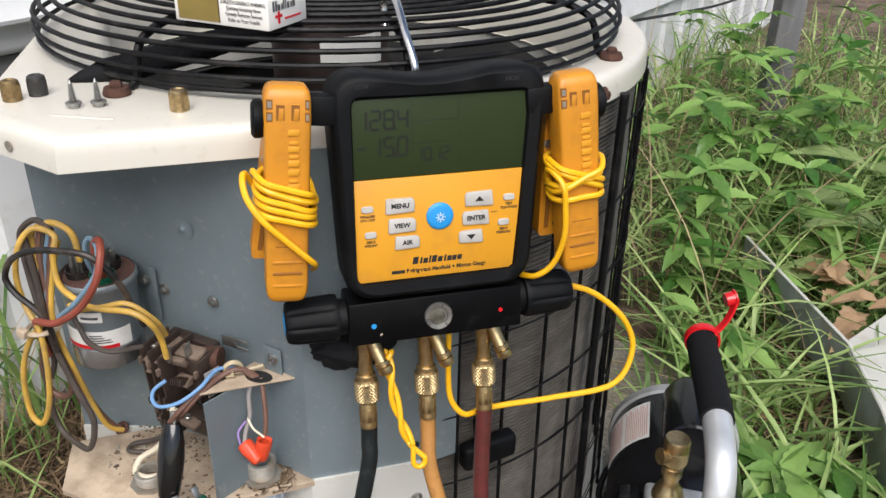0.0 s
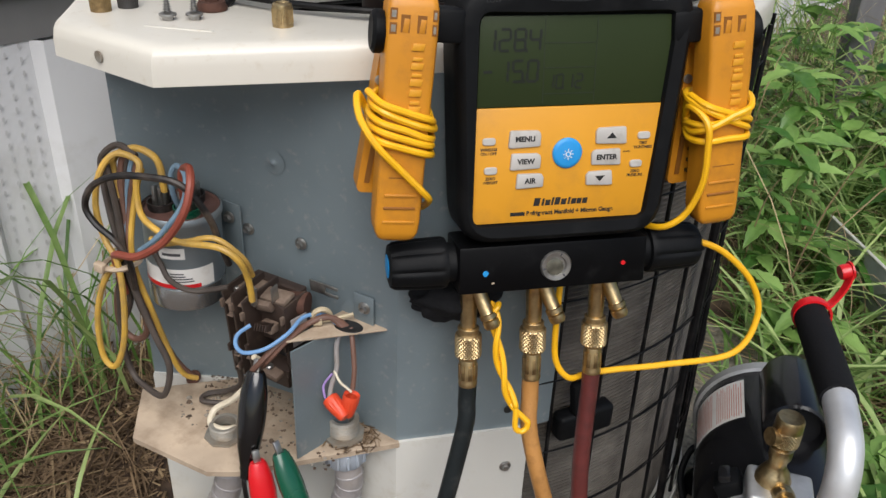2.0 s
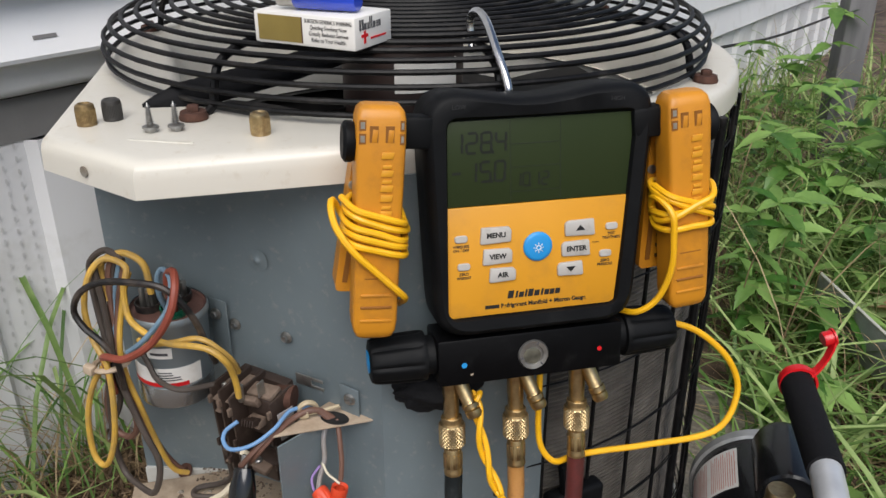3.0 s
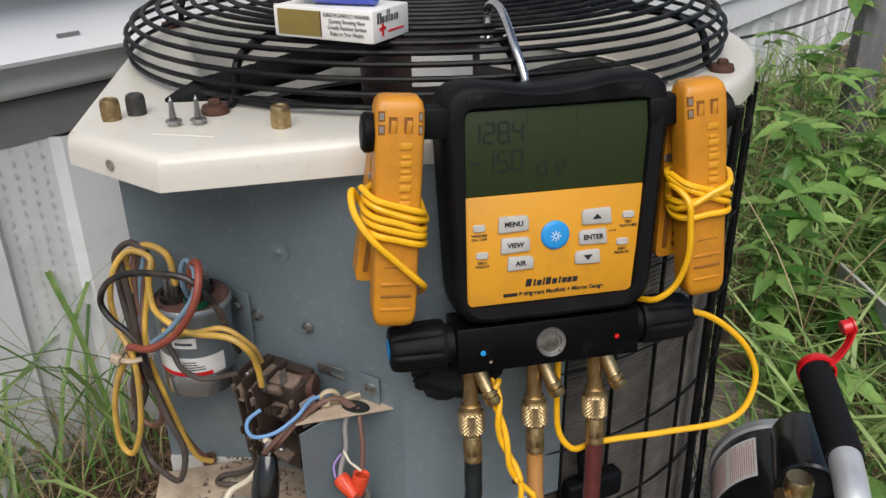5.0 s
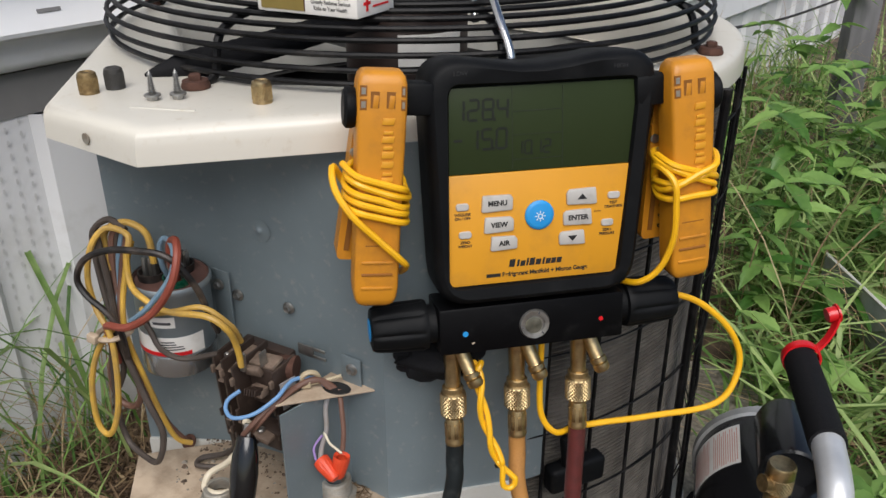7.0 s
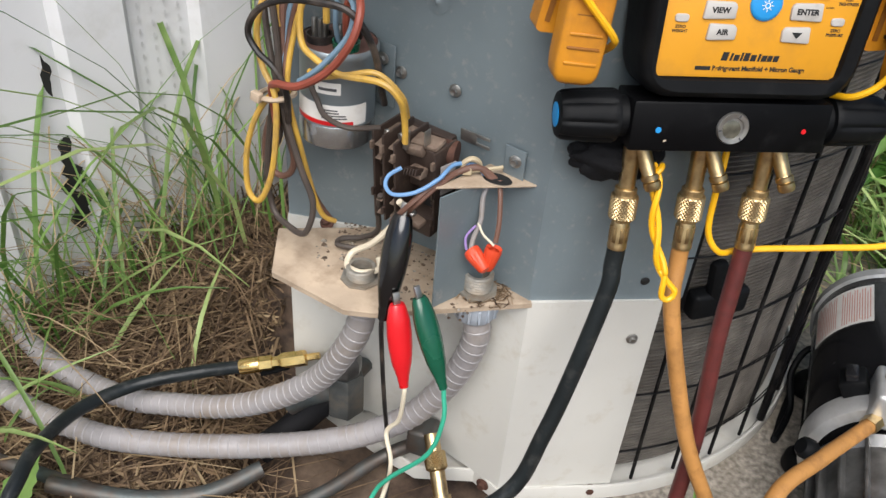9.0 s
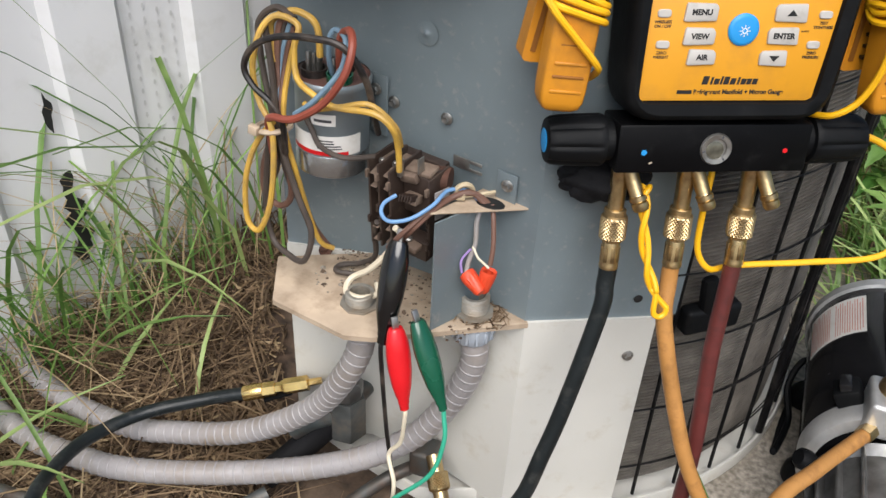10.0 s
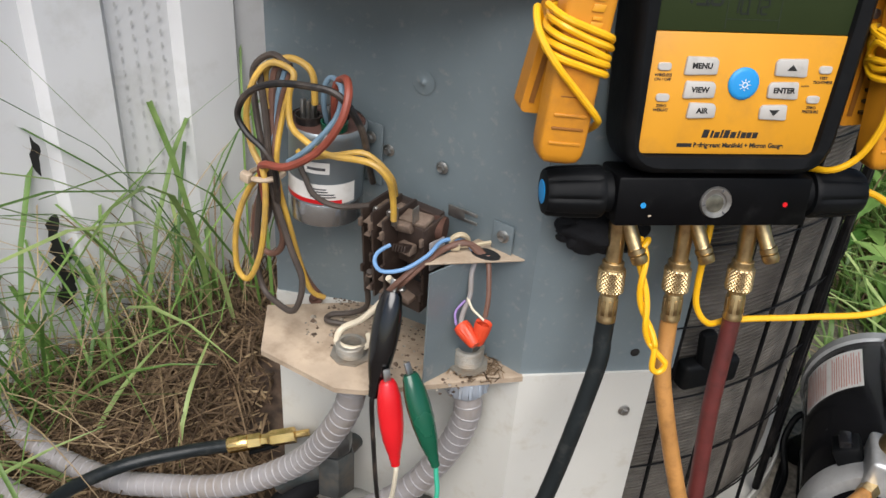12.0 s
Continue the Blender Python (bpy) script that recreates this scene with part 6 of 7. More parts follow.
for k in range(18):
    a = 20 * k
    part("cooling_fin", box(0.010, 0.105, 0.0035, 0.001, m=pose(0, 0, 0, 0, a, 0) @ pose(0.066, -0.207, 0)), M_CASTD, pump)
part("front_cover", lathe([(0, -0.298), (0.040, -0.298), (0.046, -0.290), (0.046, -0.282), (0, -0.282)], 36, back), M_CAST, pump)
part("exhaust_pipe", tube([(0.012, -0.17, 0.055), (0.015, -0.185, 0.12), (0.016, -0.195, 0.175), (0.015, -0.175, 0.212), (0.0125, -0.12, 0.222)], 0.0145, 18, 8), M_PIPE, pump, "bent silver handle tube")
part("foam_grip", tube([(0.0128, -0.125, 0.222), (0.008, -0.05, 0.219), (0.003, 0.035, 0.214)], 0.0172, 20, 4, radius=lambda s: 1 - 0.04 * abs(s - 0.5)), M_FOAM, pump, "black foam hand grip")
cap_r = part("exhaust_cap", lathe([(0.0174, -0.005), (0.0200, -0.005), (0.0204, 0.0), (0.0200, 0.005), (0.0174, 0.005)], 32, pose(0.0045, 0.030, 0.2145) @ pose(0, 0, 0, -90, 0, 8)), M_RED, pump, "red rubber exhaust cap with strap")
bm = bmesh.new()
ends = None
for k in range(13):
    f = k / 12
    c = Vector((0.015 + 0.020 * math.sin(f * 1.5), 0.031 + 0.022 * f, 0.225 + 0.034 * f ** 1.3))
    side = Vector((0.35, -0.9, 0.2)).normalized() * (0.0062 - 0.0016 * math.sin(f * math.pi))
    up = Vector((0.75, 0.3, -0.55)).normalized() * 0.0014
    ring = [bm.verts.new(c + a) for a in (side + up, -side + up, -side - up, side - up)]
    if ends:
        for a in range(4):
            bm.faces.new((ends[a], ends[(a + 1) % 4], ring[(a + 1) % 4], ring[a]))
    else:
        bm.faces.new(ring)
    ends = ring
bm.faces.new(ends)
part("strap", bm, M_RED, cap_r)
part("plug", lathe([(0, 0), (0.0075, 0), (0.0082, 0.002), (0.0082, 0.010), (0.0100, 0.0105), (0.0100, 0.0125), (0.006, 0.0135), (0, 0.0135)], 24, pose(0.024, 0.052, 0.258, 0, 75, 20)), M_RED, cap_r)
bx = pose(-0.020, -0.122, 0.079) @ Matrix.Diagonal((0.87, 0.87, 0.92, 1))
part("inlet_tee", lathe([(0, 0), (0.014, 0), (0.016, 0.012), (0.0195, 0.026), (0.0195, 0.040), (0.015, 0.050), (0.0105, 0.056), (0.0095, 0.064), (0.0125, 0.070), (0.0125, 0.082), (0.009, 0.084), (0.009, 0.09), (0, 0.09)], 24, bx), M_BRASS, pump, "brass inlet tee")
part("inlet_cap", move(knurl_bm(0.0145, 0.088, 0.108, 26, 5), bx), M_BRASS, pump, "knurled brass inlet cap")
part("inlet_cap_top", lathe([(0.0146, 0.106), (0.0150, 0.108), (0.0150, 0.118), (0.0135, 0.121), (0.0, 0.1215)], 28, bx), M_BRASS, pump)
part("side_port", lathe([(0, 0), (0.008, 0), (0.008, 0.012), (0.0095, 0.012), (0.0095, 0.021), (0, 0.021)], 20, bx @ pose(0, 0, 0.096, 0, -80, 30)), M_BRASSD, pump)
part("front_nut", lathe([(0, 0), (0.0115, 0.012), (0.0125, 0.014), (0.0125, 0.023), (0.0105, 0.026), (0.0052, 0.026), (0.0052, 0.032), (0, 0.032)], 24, bx @ pose(0.006, -0.004, 0.032, 80, 0, 12)), M_BRASS, pump)
for x, y in ((-0.060, -0.075), (0.060, -0.075), (-0.060, 0.06), (0.060, 0.06)):
    part("foot", lathe([(0, 0), (0.017, 0), (0.019, 0.004), (0.018, 0.018), (0.013, 0.026), (0, 0.026)], 24, pose(x, y, GROUND + 0.008 - 0.045)), M_RUBBER, pump, "black rubber foot")
part("base_plate", box(0.13, 0.16, 0.008, 0.002, m=pose(0, -0.005, -0.066)), M_BLACKP, pump)
part("knob", lathe([(0, 0), (0.010, 0), (0.011, 0.003), (0.011, 0.012), (0.008, 0.016), (0, 0.016)], 10, pose(-0.075, -0.165, 0.03, 20, -60, 0)), M_RUBBER, pump, "black gas ballast knob")
part("inlet_block", box(0.062, 0.050, 0.040, 0.005, 3, m=pose(-0.012, -0.128, 0.092)), M_CAST, pump, "cast aluminium inlet block")
part("switch_box", box(0.026, 0.026, 0.034, 0.003, m=pose(-0.052, -0.112, 0.080, 0, -32, 0)), M_RUBBER, pump, "black rocker switch box")
part("switch", box(0.012, 0.018, 0.010, 0.002, m=pose(-0.062, -0.114, 0.098, 0, -20, 0)), M_BLACKP, pump)
pump.matrix_world = PM
pc = thing("pump_hose_end", "brass end of the tan hose at the pump", "hose coupling", "hose couplings")
part("ferrule", lathe([(0, 0), (0.0085, 0), (0.0088, 0.003), (0.0088, 0.02), (0.0105, 0.022), (0.0105, 0.036), (0, 0.036)], 6), M_BRASS, pc)
pc.matrix_world = axis_to((0.330, 0.785, 0.128), (0.352, 0.85, 0.118))
cordp = thing("pump_power_cord", "black power cord between pump and condenser", "power cord")
part("cord", tube([(0.300, 0.985, 0.02), (0.272, 1.0, 0.03), (0.262, 0.98, 0.0), (0.275, 0.95, -0.03), (0.27, 0.90, -0.038), (0.285, 1.05, -0.04), (0.40, 1.2, -0.03)], 0.0042, 8, 8), M_RUBBER, cordp)

# removed cover lying in the grass
cover = thing("access_cover", "cream and grey sheet metal cover lying in grass", "metal cover")
CORNERS = [(0.403, 1.671), (0.566, 1.345), (0.600, 1.185), (0.625, 0.98)]
part("sheet", prism([(0.562, 1.352), (0.601, 1.185), (0.627, 0.98), (0.95, 0.95), (1.02, 1.45), (0.745, 1.66)], 0.074, 0.078, 0.001), M_LOWER, cover)
for (x0, y0), (x1, y1) in zip(CORNERS, CORNERS[1:]):
    part("flange", prism([(x0, y0), (x1, y1), (x1 + 0.003, y1 + 0.001), (x0 + 0.003, y0 + 0.001)], 0.0, 0.082, 0.0006), M_GALV, cover, "dark grey folded flange")
    part("flange_lip", tube([(x0 + 0.0015, y0, 0.0825), (x1 + 0.0015, y1, 0.0825)], 0.0028, 6, 2), M_LOWER, cover, "pale folded lip")
CABLE = [(-0.14, 1.80, 0.37), (0.03, 2.42, 0.31), (0.12, 2.755, 0.276), (0.252, 3.25, 0.235), (0.5, 4.1, 0.22)]
wire(CABLE, 0.0045, M_WBLACK, "black cable strung behind the condenser", "house cables")

# ---- grass, weeds and straw ----
def in_front(p):
    """The space before the wiring panel and the gauge, which no blade reaches into."""
    if -0.25 < p.x < 0.27 and 0.0 < p.y < 0.70 and p.z > 0.0:
        return True
    return (math.hypot(p.x - CX, p.y - CY) < 0.36 and not outside_chord(p.x, p.y)) or (0.22 < p.x < 0.45 and p.y < 1.0 and p.z > 0.03)


def blades(name, label, spots, material, seed, height, width, lean, category="grass"):
    """Curved tapering blades, joined."""
    rnd = random.Random(seed)
    vs, fs = [], []
    for x, y, z, k in spots:
        a = rnd.uniform(0, 2 * math.pi)
        h = rnd.uniform(*height) * k
        w = rnd.uniform(*width) / 2
        l = rnd.uniform(*lean) * h
        d = Vector((math.cos(a), math.sin(a), 0))
        s = Vector((-d.y, d.x, 0))
        curl = rnd.uniform(0.4, 1.3)
        n = 6
        tips = [Vector((x, y, z)) + d * (l * t ** 1.8) + Vector((0, 0, h * (t - 0.42 * curl * t ** 2.6))) for t in (0.6, 0.8, 1.0)]
        if any(in_front(q) for q in tips):
            continue
        base = len(vs)
        for i in range(n + 1):
            t = i / n
            p = Vector((x, y, z)) + d * (l * t ** 1.8) + Vector((0, 0, h * (t - 0.42 * curl * t ** 2.6)))
            ww = w * (0.7 + 0.6 * t) if t < 0.4 else w * 0.94 * (1 - ((t - 0.4) / 0.6) ** 1.6) + 0.0002
            fold = Vector((0, 0, w * 0.35))
            vs += [tuple(p - s * ww + fold), tuple(p), tuple(p + s * ww + fold)]
        for i in range(n):
            o = base + 3 * i
            fs += [(o, o + 1, o + 4, o + 3), (o + 1, o + 2, o + 5, o + 4)]
    me = bpy.data.meshes.new(name)
    me.from_pydata(vs, [], fs)
    me.materials.append(material)
    me.polygons.foreach_set("use_smooth", [True] * len(fs))
    return tagged(new(name, me), label, category, kind="stuff")


def inside_pad(x, y):
    if math.hypot(x - CX, y - CY) < 0.385 and not outside_chord(x, y):
        return True
    if -0.23 < x < 0.14 and 0.52 < y < 0.75:
        return True
    return 0.20 < x < 0.47 and 0.62 < y < 1.12


def wall_side(x, y):
    return (Vector((x, y, 0)) - WP).dot(WN)


def scatter(n, x0, x1, y0, y1, seed, keep=None, clump=0.0):
    rnd = random.Random(seed)
    out = []
    while len(out) < n:
        x, y = rnd.uniform(x0, x1), rnd.uniform(y0, y1)
        if inside_pad(x, y) or wall_side(x, y) < 0.01 or (keep and not keep(x, y, rnd)):
            continue
        if clump and noise.noise((x * 7, y * 7, seed)) < clump * rnd.uniform(-1, 1):
            continue
        z = GROUND - 0.012 + mound(x, y) + max(0.0, (x - 0.5) * 0.05)
        out.append((x, y, z, 0.7 + 0.6 * rnd.random()))
    return out


def right_side(x, y, rnd):
    return wall_side(x, y) > 0.03 and (x > 0.28 or y > 1.42)


def on_cover(x, y):
    """Over the cover's sheet, or close before its upright flange."""
    edge = 0.566 + 0.21 * (1.345 - y) if y < 1.345 else 0.566 - 0.5 * (y - 1.345)
    if 0.9 < y < 1.36 and edge - 0.012 < x < 1.0:
        return True
    return (1.3 < y < 1.62 and edge - 0.006 < x < edge + 0.008) or (0.58 < x < 1.02 and 1.3 < y < 1.36 + 1.6 * (x - 0.566) and y < 1.65)


def lawn(x, y, rnd):
    return right_side(x, y, rnd) and not on_cover(x, y)


blades("grass", "long arching green grass beside the condenser", scatter(2300, 0.27, 1.6, 0.75, 2.3, 11, lawn), M_LAWN, 21, (0.09, 0.26), (0.004, 0.011), (0.6, 1.7))
blades("grass_short", "short dark grass under the longer blades", scatter(4200, 0.27, 1.6, 0.75, 2.4, 16, lawn), M_GRASS, 26, (0.03, 0.10), (0.003, 0.007), (0.4, 1.6))
blades("grass_far", "tall green grass growing along the house wall", scatter(3400, -0.35, 2.4, 1.55, 3.6, 12, right_side), M_LAWN, 22, (0.10, 0.38), (0.004, 0.009), (0.3, 1.1))
blades("grass_back", "thick grass stretching behind the weeds", scatter(2800, 0.9, 3.2, 1.0, 4.2, 13, lawn), M_LAWN, 23, (0.12, 0.33), (0.006, 0.012), (0.3, 1.1))
blades("straw", "dry seed stalks among the weeds", scatter(900, -0.25, 1.8, 1.35, 3.4, 14, lawn), M_DRY, 24, (0.15, 0.5), (0.0012, 0.003), (0.2, 1.1), "straw")
blades("straw_litter", "flattened dead straw in the grass", scatter(3000, 0.27, 1.5, 0.7, 2.4, 15, lawn), M_DRY, 25, (0.02, 0.06), (0.002, 0.005), (1.5, 5.0), "straw")


def left_strip(n, seed, s0, s1, d0, d1):
    rnd = random.Random(seed)
    out = []
    while len(out) < n:
        s, d = rnd.uniform(s0, s1), d0 + (d1 - d0) * rnd.random() ** 1.5
        p = WP + WA * s + WN * d
        if inside_pad(p.x, p.y):
            continue
        out.append((p.x, p.y, GROUND - 0.012 + mound(p.x, p.y), 0.7 + 0.6 * rnd.random()))
    return out


blades("grass_clump", "tall green grass blades against the white skirting", left_strip(46, 31, -0.30, 0.05, 0.02, 0.13), M_GRASS, 32, (0.30, 0.60), (0.003, 0.008), (0.4, 1.2))
blades("grass_clump", "long arching grass blades beside the wire bundle", left_strip(20, 51, -0.20, 0.05, 0.03, 0.12), M_LAWN, 52, (0.45, 0.72), (0.005, 0.010), (0.5, 1.0))
blades("grass_clump", "tall green blades between the skirting and the wires", left_strip(22, 53, -0.06, 0.14, 0.03, 0.14), M_GRASS, 54, (0.5, 0.78), (0.003, 0.008), (0.4, 1.1))
blades("grass_clump", "thin dry grass stalks against the white skirting", left_strip(150, 33, -0.34, 0.10, 0.02, 0.15), M_DRY, 34, (0.10, 0.48), (0.0010, 0.0024), (0.5, 1.7), "straw")
blades("grass_clump", "thin green stems against the white skirting", left_strip(80, 45, -0.32, 0.08, 0.02, 0.15), M_GRASS, 46, (0.14, 0.45), (0.0014, 0.0034), (0.5, 1.6))
blades("grass_clump", "short grass at the foot of the skirting", left_strip(36, 35, -0.5, 0.10, 0.02, 0.12), M_GRASS, 36, (0.06, 0.2), (0.003, 0.006), (0.4, 1.3))
blades("straw_litter", "brown thatch heaped at the foot of the grass", left_strip(1300, 43, -0.22, 0.26, 0.03, 0.26), M_LITTER, 44, (0.012, 0.055), (0.0015, 0.004), (0.8, 3.0), "straw")
blades("straw_litter", "pale dry stems lying across the dirt", scatter(120, -0.70, -0.10, 0.32, 0.75, 47), M_DRY, 48, (0.02, 0.06), (0.0016, 0.003), (2.5, 6.0), "straw")
blades("straw_litter", "matted dead straw over the dirt", scatter(4200, -0.75, 0.06, 0.30, 1.0, 37, lambda x, y, r: wall_side(x, y) < 0.36 + 0.3 * r.random()), M_LITTER, 38, (0.004, 0.030), (0.0015, 0.0042), (1.5, 8.0), "straw")
blades("grass_tuft", "sparse green blades in the dirt by the valves", scatter(34, -0.65, -0.28, 0.33, 0.62, 39), M_LAWN, 40, (0.06, 0.2), (0.004, 0.010), (0.5, 1.6))
blades("grass_tuft", "green blades growing at the pad's edge", [(0.145 + 0.02 * math.cos(k * 2.1), 0.575 + 0.018 * math.sin(k * 1.7), GROUND, 1.0) for k in range(16)] + [(0.24 + 0.03 * math.cos(k * 2.1), 0.66 + 0.03 * math.sin(k * 1.7), GROUND, 0.7) for k in range(12)], M_GRASS, 41, (0.07, 0.17), (0.005, 0.009), (0.5, 1.3))


def leaf_mesh(name, L, Wd, material, toothed=True):
    """A pointed leaf, folded along its rib, with a toothed edge."""
    bm = bmesh.new()
    rows = []
    n = 10
    for i in range(n + 1):
        t = i / n
        w = Wd / 2 * math.sin(math.pi * min(1, t ** 0.72)) + 0.0003
        if toothed and 0 < i < n:
            w *= 1.10 if i % 2 else 0.90
        z = 0.10 * L * t - 0.38 * L * t * t
        rows.append([bm.verts.new((-w, L * t, z + 0.22 * w)), bm.verts.new((-w * 0.5, L * t, z + 0.12 * w)), bm.verts.new((0, L * t, z - 0.08 * w)), bm.verts.new((w * 0.5, L * t, z + 0.12 * w)), bm.verts.new((w, L * t, z + 0.22 * w))])
    for a, b in zip(rows, rows[1:]):
        for i in range(4):
            bm.faces.new((a[i], a[i + 1], b[i + 1], b[i]))
    me = bpy.data.meshes.new(name)
    bm.to_mesh(me)
    bm.free()
    me.materials.append(material)
    me.polygons.foreach_set("use_smooth", [True] * len(me.polygons))
    return me


LEAVES = [leaf_mesh("leaf", 0.070, 0.030, M_LEAF), leaf_mesh("leaf", 0.092, 0.036, M_LEAF), leaf_mesh("leaf", 0.052, 0.024, M_LEAF), leaf_mesh("leaf", 0.080, 0.026, M_LEAF)]


def weed(x, y, h, seed, whorls=6):
    """A stalk with leaves in spreading groups of three to five."""
    rnd = random.Random(seed)
    t = thing("weed_plant", "broad-leaved green weed growing among grass", "weed", "broadleaf weeds")
    z = GROUND + max(0.0, (x - 0.5) * 0.05)
    lx, ly = rnd.uniform(-0.07, 0.07), rnd.uniform(-0.10, 0.02)
    pts = [(x, y, z - 0.01), (x + lx * 0.3, y + ly * 0.3, z + h * 0.5), (x + lx, y + ly, z + h)]
    part("stem", tube(pts, 0.0024, 6, 6, radius=lambda s: 1 - 0.6 * s), M_LEAF, t)
    line = spline(pts, 8)
    for k in range(whorls):
        s = 0.25 + 0.75 * (k + 1) / whorls
        p = line[min(int(s * (len(line) - 1)), len(line) - 1)]
        face = k * 137.5 + rnd.uniform(-30, 30)
        last = k == whorls - 1
        q = p if last else p + Vector((math.cos(radians(face + 90)), math.sin(radians(face + 90)), 0.5)) * rnd.uniform(0.02, 0.05)
        if not last:
            part("stalk", tube([p, p.lerp(q, 0.5) + Vector((0, 0, 0.004)), q], 0.0012, 5, 3), M_LEAF, t)
        n = rnd.choice((3, 3, 4, 5))
        for i in range(n):
            ob = new("leaf", rnd.choice(LEAVES))
            ob.parent = t
            sc = rnd.uniform(0.55, 1.1)
            turn = face + (i - (n - 1) / 2) * rnd.uniform(45, 62) if not last else face + 360 * i / n
            ob.matrix_world = Matrix.Translation(q) @ pose(0, 0, 0, rnd.uniform(-15, 30), rnd.uniform(-25, 25), turn) @ Matrix.Diagonal((sc, sc, sc, 1))
    return t


rnd_w = random.Random(77)
spots = [(0.54, 1.10, 0.08), (0.50, 1.10, 0.07), (0.47, 0.95, 0.08), (0.54, 0.82, 0.07), (0.60, 0.85, 0.08), (0.44, 1.12, 0.08), (0.56, 1.00, 0.09), (0.50, 0.93, 0.07), (0.56, 0.88, 0.08), (0.46, 1.02, 0.07), (0.52, 1.02, 0.09), (0.58, 0.95, 0.06), (0.38, 1.36, 0.12), (0.33, 1.55, 0.2), (0.44, 1.62, 0.14), (0.60, 1.62, 0.10), (0.70, 1.52, 0.09), (0.80, 1.62, 0.12), (0.45, 1.75, 0.30), (0.62, 1.80, 0.28), (0.78, 1.75, 0.26), (0.34, 1.85, 0.36), (0.55, 2.05, 0.42), (0.72, 2.1, 0.42), (0.9, 2.0, 0.38), (1.0, 1.7, 0.28), (0.85, 1.5, 0.2), (1.1, 2.3, 0.45), (0.48, 2.25, 0.5), (0.85, 2.4, 0.5), (0.56, 1.74, 0.14), (0.02, 1.75, 0.30), (0.12, 1.95, 0.36), (0.2, 2.3, 0.45), (0.0, 2.15, 0.45), (0.35, 2.6, 0.5), (0.30, 1.68, 0.28), (0.40, 2.05, 0.42), (0.66, 2.35, 0.52), (1.2, 1.95, 0.4)]
while len(spots) < 63:
    x, y = rnd_w.uniform(0.25, 1.35), rnd_w.uniform(1.62, 2.7)
    if y > 1.95 - 0.25 * x:
        spots.append((x, y, rnd_w.uniform(0.16, 0.24) + 0.14 * (y - 1.6)))
for i, (x, y, h) in enumerate(spots):
    weed(x, y, h * 0.95, 100 + i, 5 if h < 0.15 else 7)
BIG = leaf_mesh("leaf", 0.17, 0.085, M_PALE, False)
for x, y, z, a, tilt in ((0.60, 1.84, 0.10, 70, 8), (0.66, 1.80, 0.09, 110, 14), (0.72, 1.98, 0.13, 60, 4), (0.63, 2.00, 0.14, 95, 18), (0.78, 1.84, 0.10, 140, 10), (0.60, 1.64, 0.05, 100, 6)):
    t = thing("broad_leaf", "large pale yellow-green leaf drooping over the grass", "leaf", "large pale leaves")
    bm = bmesh.new()
    bm.from_mesh(BIG)
    part("blade", bm, M_PALE, t)
    part("stalk", tube([(0, 0, 0), (0, -0.03, -0.05), (0.005, -0.05, -0.14 - z)], 0.002, 5, 4), M_PALE, t)
    t.matrix_world = pose(x, y, z, tilt, 0, a)
for i in range(42):
    x, y = rnd_w.uniform(0.50, 0.90), rnd_w.uniform(1.42, 1.75)
    x = max(x, 0.585 - 0.5 * (y - 1.345) + 0.05)
    t = thing("dead_leaf", "curled brown dead leaf lying on grass", "leaf", "dead leaves")
    bm = bmesh.new()
    bm.from_mesh(LEAVES[1])
    for v in bm.verts:
        v.co.z += 0.25 * abs(v.co.x) + 0.01 * noise.noise(v.co * 40)
        v.co.x *= 1.5
    part("blade", bm, M_DEAD, t)
    t.matrix_world = pose(x, y, GROUND + 0.09 + 0.04 * rnd_w.random() + max(0, (x - 0.5) * 0.05), rnd_w.uniform(-6, 14), rnd_w.uniform(-10, 10), rnd_w.uniform(0, 360)) @ Matrix.Diagonal((0.75, 0.8, 0.8, 1))
bm = bmesh.new()
bm.from_mesh(leaf_mesh("leaf", 0.10, 0.05, M_LEAF))
t = thing("broad_leaf", "single broad green leaf beside the black hose", "leaf")
part("blade", bm, M_LEAF, t)
t.matrix_world = pose(-0.352, 0.352, -0.025, 28, -10, 25) @ Matrix.Diagonal((0.7, 0.7, 0.7, 1))


# dust and crumbs on the wiring tray
def crumbs(name, label, n, x0, x1, y0, y1, z, seed, material):
    rnd = random.Random(seed)
    vs, fs = [], []
    for _ in range(n):
        x, y = rnd.uniform(x0, x1), y1 - (y1 - y0) * rnd.random() ** 1.7
        r = rnd.uniform(0.0006, 0.0022) * (1 if rnd.random() < 0.85 else 1.7)
        o = len(vs)
        a = rnd.uniform(0, 6.28)
        for k in range(5):
            q = r * rnd.uniform(0.6, 1.2)
            vs.append((x + q * math.cos(a + 1.2566 * k), y + q * math.sin(a + 1.2566 * k), z))
        vs.append((x, y, z + r * rnd.uniform(0.5, 1.0)))
        fs += [(o + k, o + (k + 1) % 5, o + 5) for k in range(5)] + [(o + 4, o + 3, o + 2, o + 1, o)]
    me = bpy.data.meshes.new(name)
    me.from_pydata(vs, [], fs)
    me.materials.append(material)
    return tagged(new(name, me), label, "debris", kind="stuff")


crumbs("debris", "dry dirt crumbs lying on the wiring tray", 260, -0.168, 0.0, 0.585, 0.655, 0.2321, 61, M_SOIL)
crumbs("debris", "pale grit lying on the wiring tray", 160, -0.168, 0.0, 0.585, 0.655, 0.2321, 62, M_PAD)
crumbs("debris", "dark clods and bits of bark on the dirt", 1100, -0.62, -0.22, 0.40, 0.80, GROUND - 0.006, 63, M_LITTER)
rn = random.Random(71)
nest = []
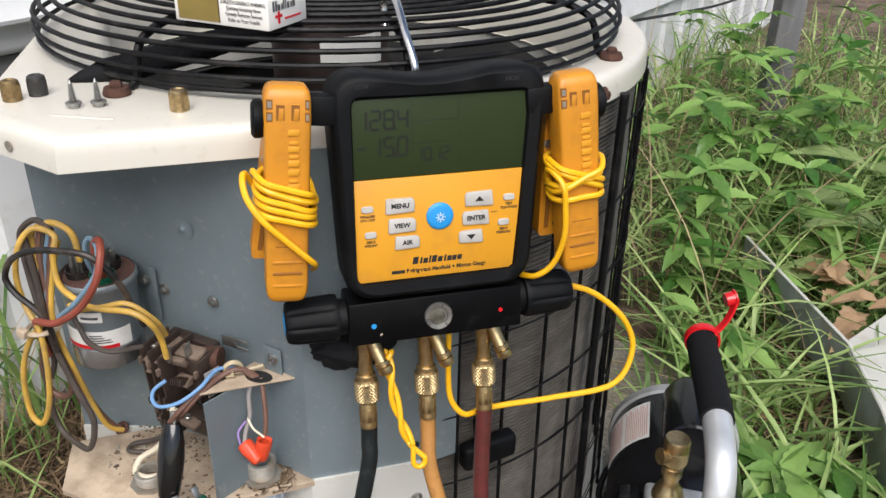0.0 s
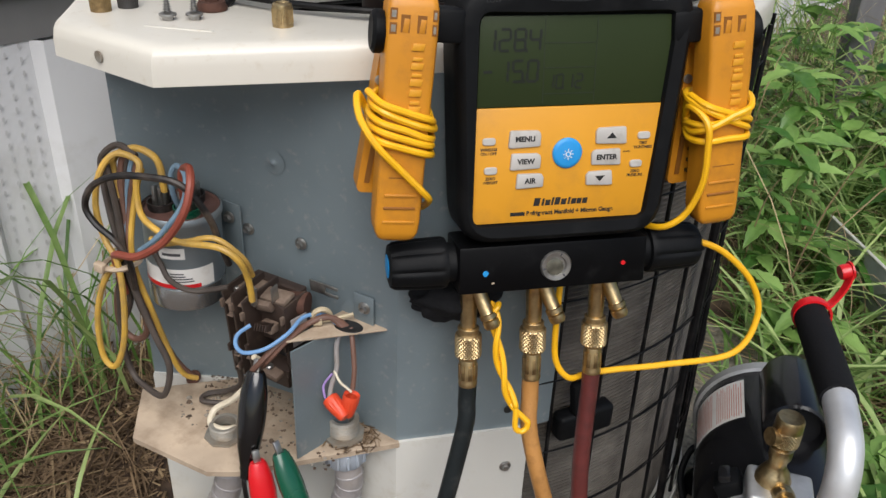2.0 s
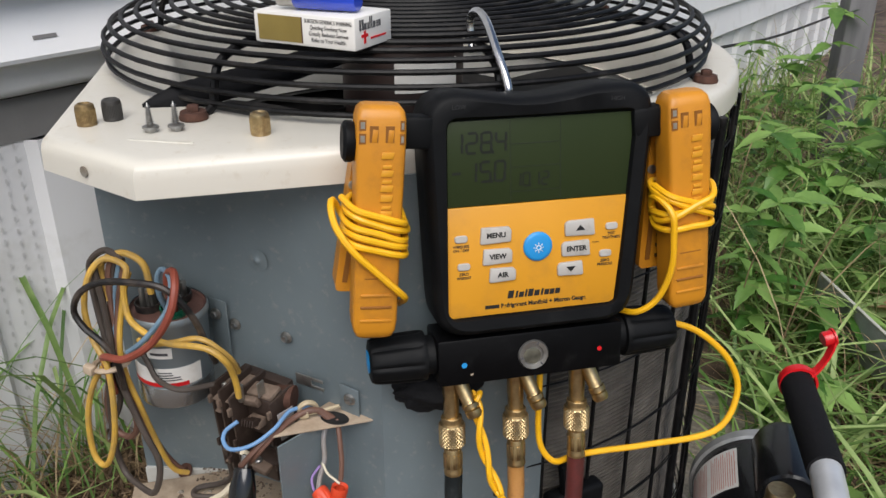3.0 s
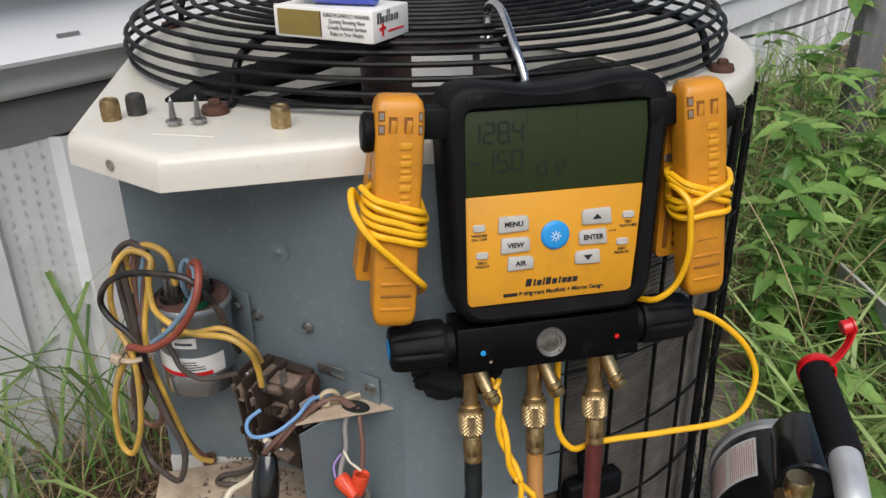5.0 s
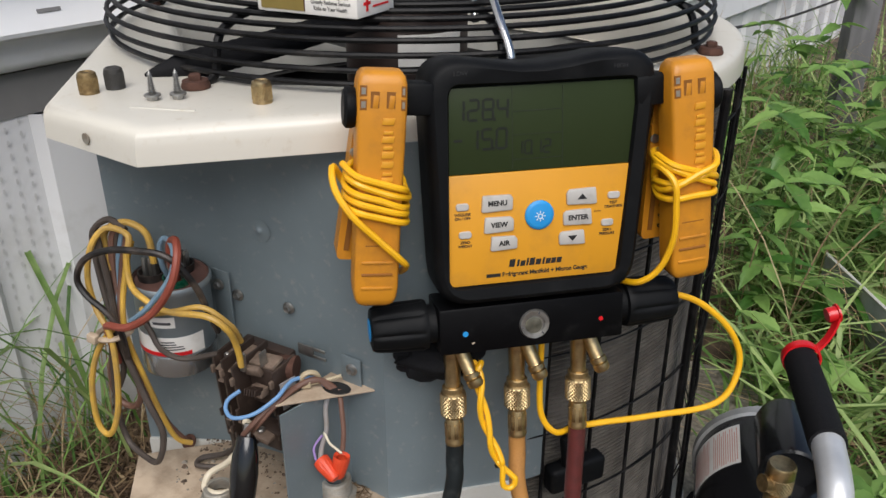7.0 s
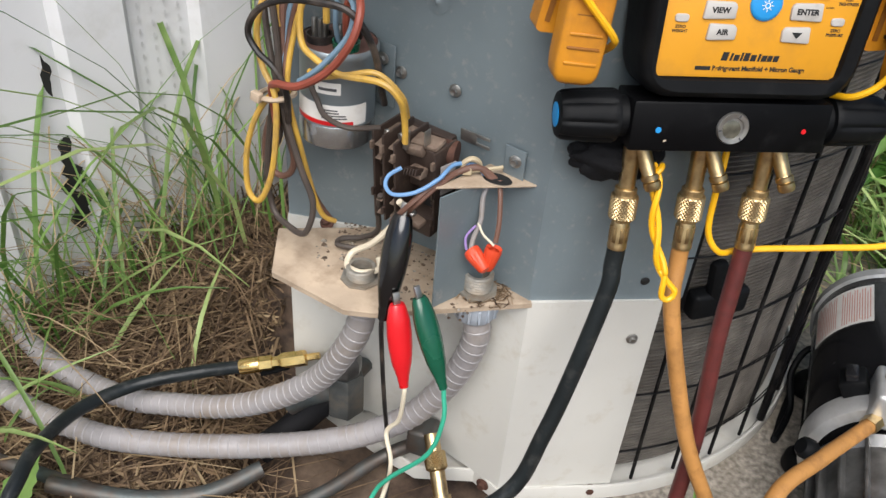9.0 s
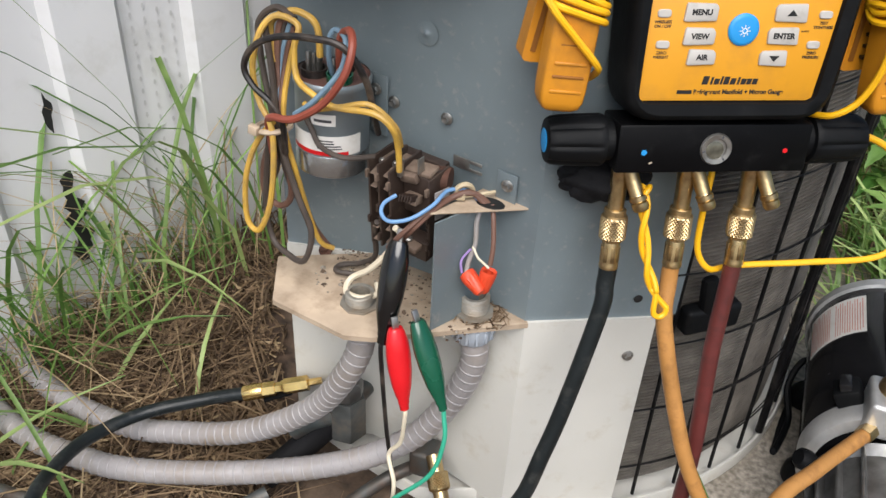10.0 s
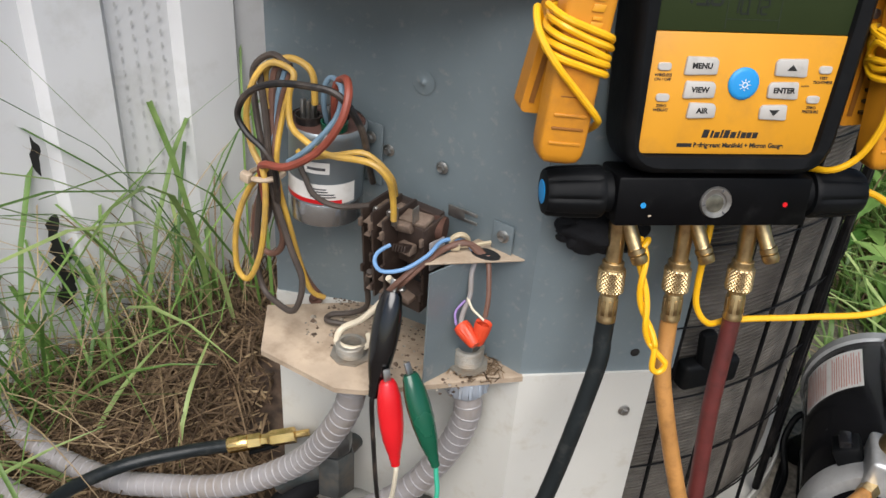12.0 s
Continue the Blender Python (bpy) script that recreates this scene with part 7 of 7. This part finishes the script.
for k in range(240):
    a, q = rn.uniform(0, 6.283), 0.013 + 0.014 * rn.random() ** 1.4
    x, y = -0.014 + q * 1.25 * math.cos(a), 0.634 + q * 0.8 * math.sin(a)
    if y < 0.652:
        nest.append((x, y, 0.2322, 1.0))
nest = [(x, y, z, k) for x, y, z, k in nest if y > 0.60 + 0.86 * (x + 0.05) - 0.035]


def twigs(name, label, spots, seed, material):
    """Short straight bits of straw lying at all angles."""
    rnd = random.Random(seed)
    bm = bmesh.new()
    for x, y, z, k in spots:
        a = rnd.uniform(0, 6.283)
        d = Vector((math.cos(a), math.sin(a), rnd.uniform(0.05, 0.35))) * rnd.uniform(0.002, 0.0055)
        c = Vector((x, y, z + 0.0012))
        tube([c - Vector((d.x, d.y, 0)), c + d], 0.00042, 4, 1, into=bm, raw=True)
    return tagged(link(name, bm, material), label, "debris", kind="stuff")


rt = random.Random(81)
lying = [(rt.uniform(-0.62, -0.08), rt.uniform(0.36, 0.78)) for k in range(1500)]
lying = [(x, y) for x, y in lying if not inside_pad(x, y) and wall_side(x, y) > 0.02]
for name, label, part_of, material in (("debris", "dark twigs and bark bits strewn on the dirt", lying[::2], M_LITTER), ("debris", "pale chips of straw strewn on the dirt", lying[1::3], M_DRY)):
    vs, fs = [], []
    for x, y in part_of:
        a, l, w = rt.uniform(0, 6.283), rt.uniform(0.004, 0.016), rt.uniform(0.0010, 0.0028)
        z = GROUND - 0.004 + mound(x, y) + 0.02 * noise.noise((x * 3, y * 3, 1)) + 0.008 * noise.noise((x * 14, y * 14, 4)) + rt.uniform(-0.002, 0.006)
        d, q = Vector((math.cos(a), math.sin(a), rt.uniform(-0.3, 0.3))) * l, Vector((-math.sin(a), math.cos(a), 0)) * w
        c, o = Vector((x, y, z)), len(vs)
        vs += [tuple(v) for v in (c - d - q, c + d - q * 0.5, c + d + q * 0.5, c - d + q, c + Vector((0, 0, w)))]
        fs += [(o, o + 1, o + 4), (o + 1, o + 2, o + 4), (o + 2, o + 3, o + 4), (o + 3, o, o + 4), (o + 3, o + 2, o + 1, o)]
    me = bpy.data.meshes.new(name)
    me.from_pydata(vs, [], fs)
    me.materials.append(material)
    tagged(new(name, me), label, "debris", kind="stuff")
twigs("debris", "bits of dry straw nested round the conduit fitting", nest, 72, M_LITTER)
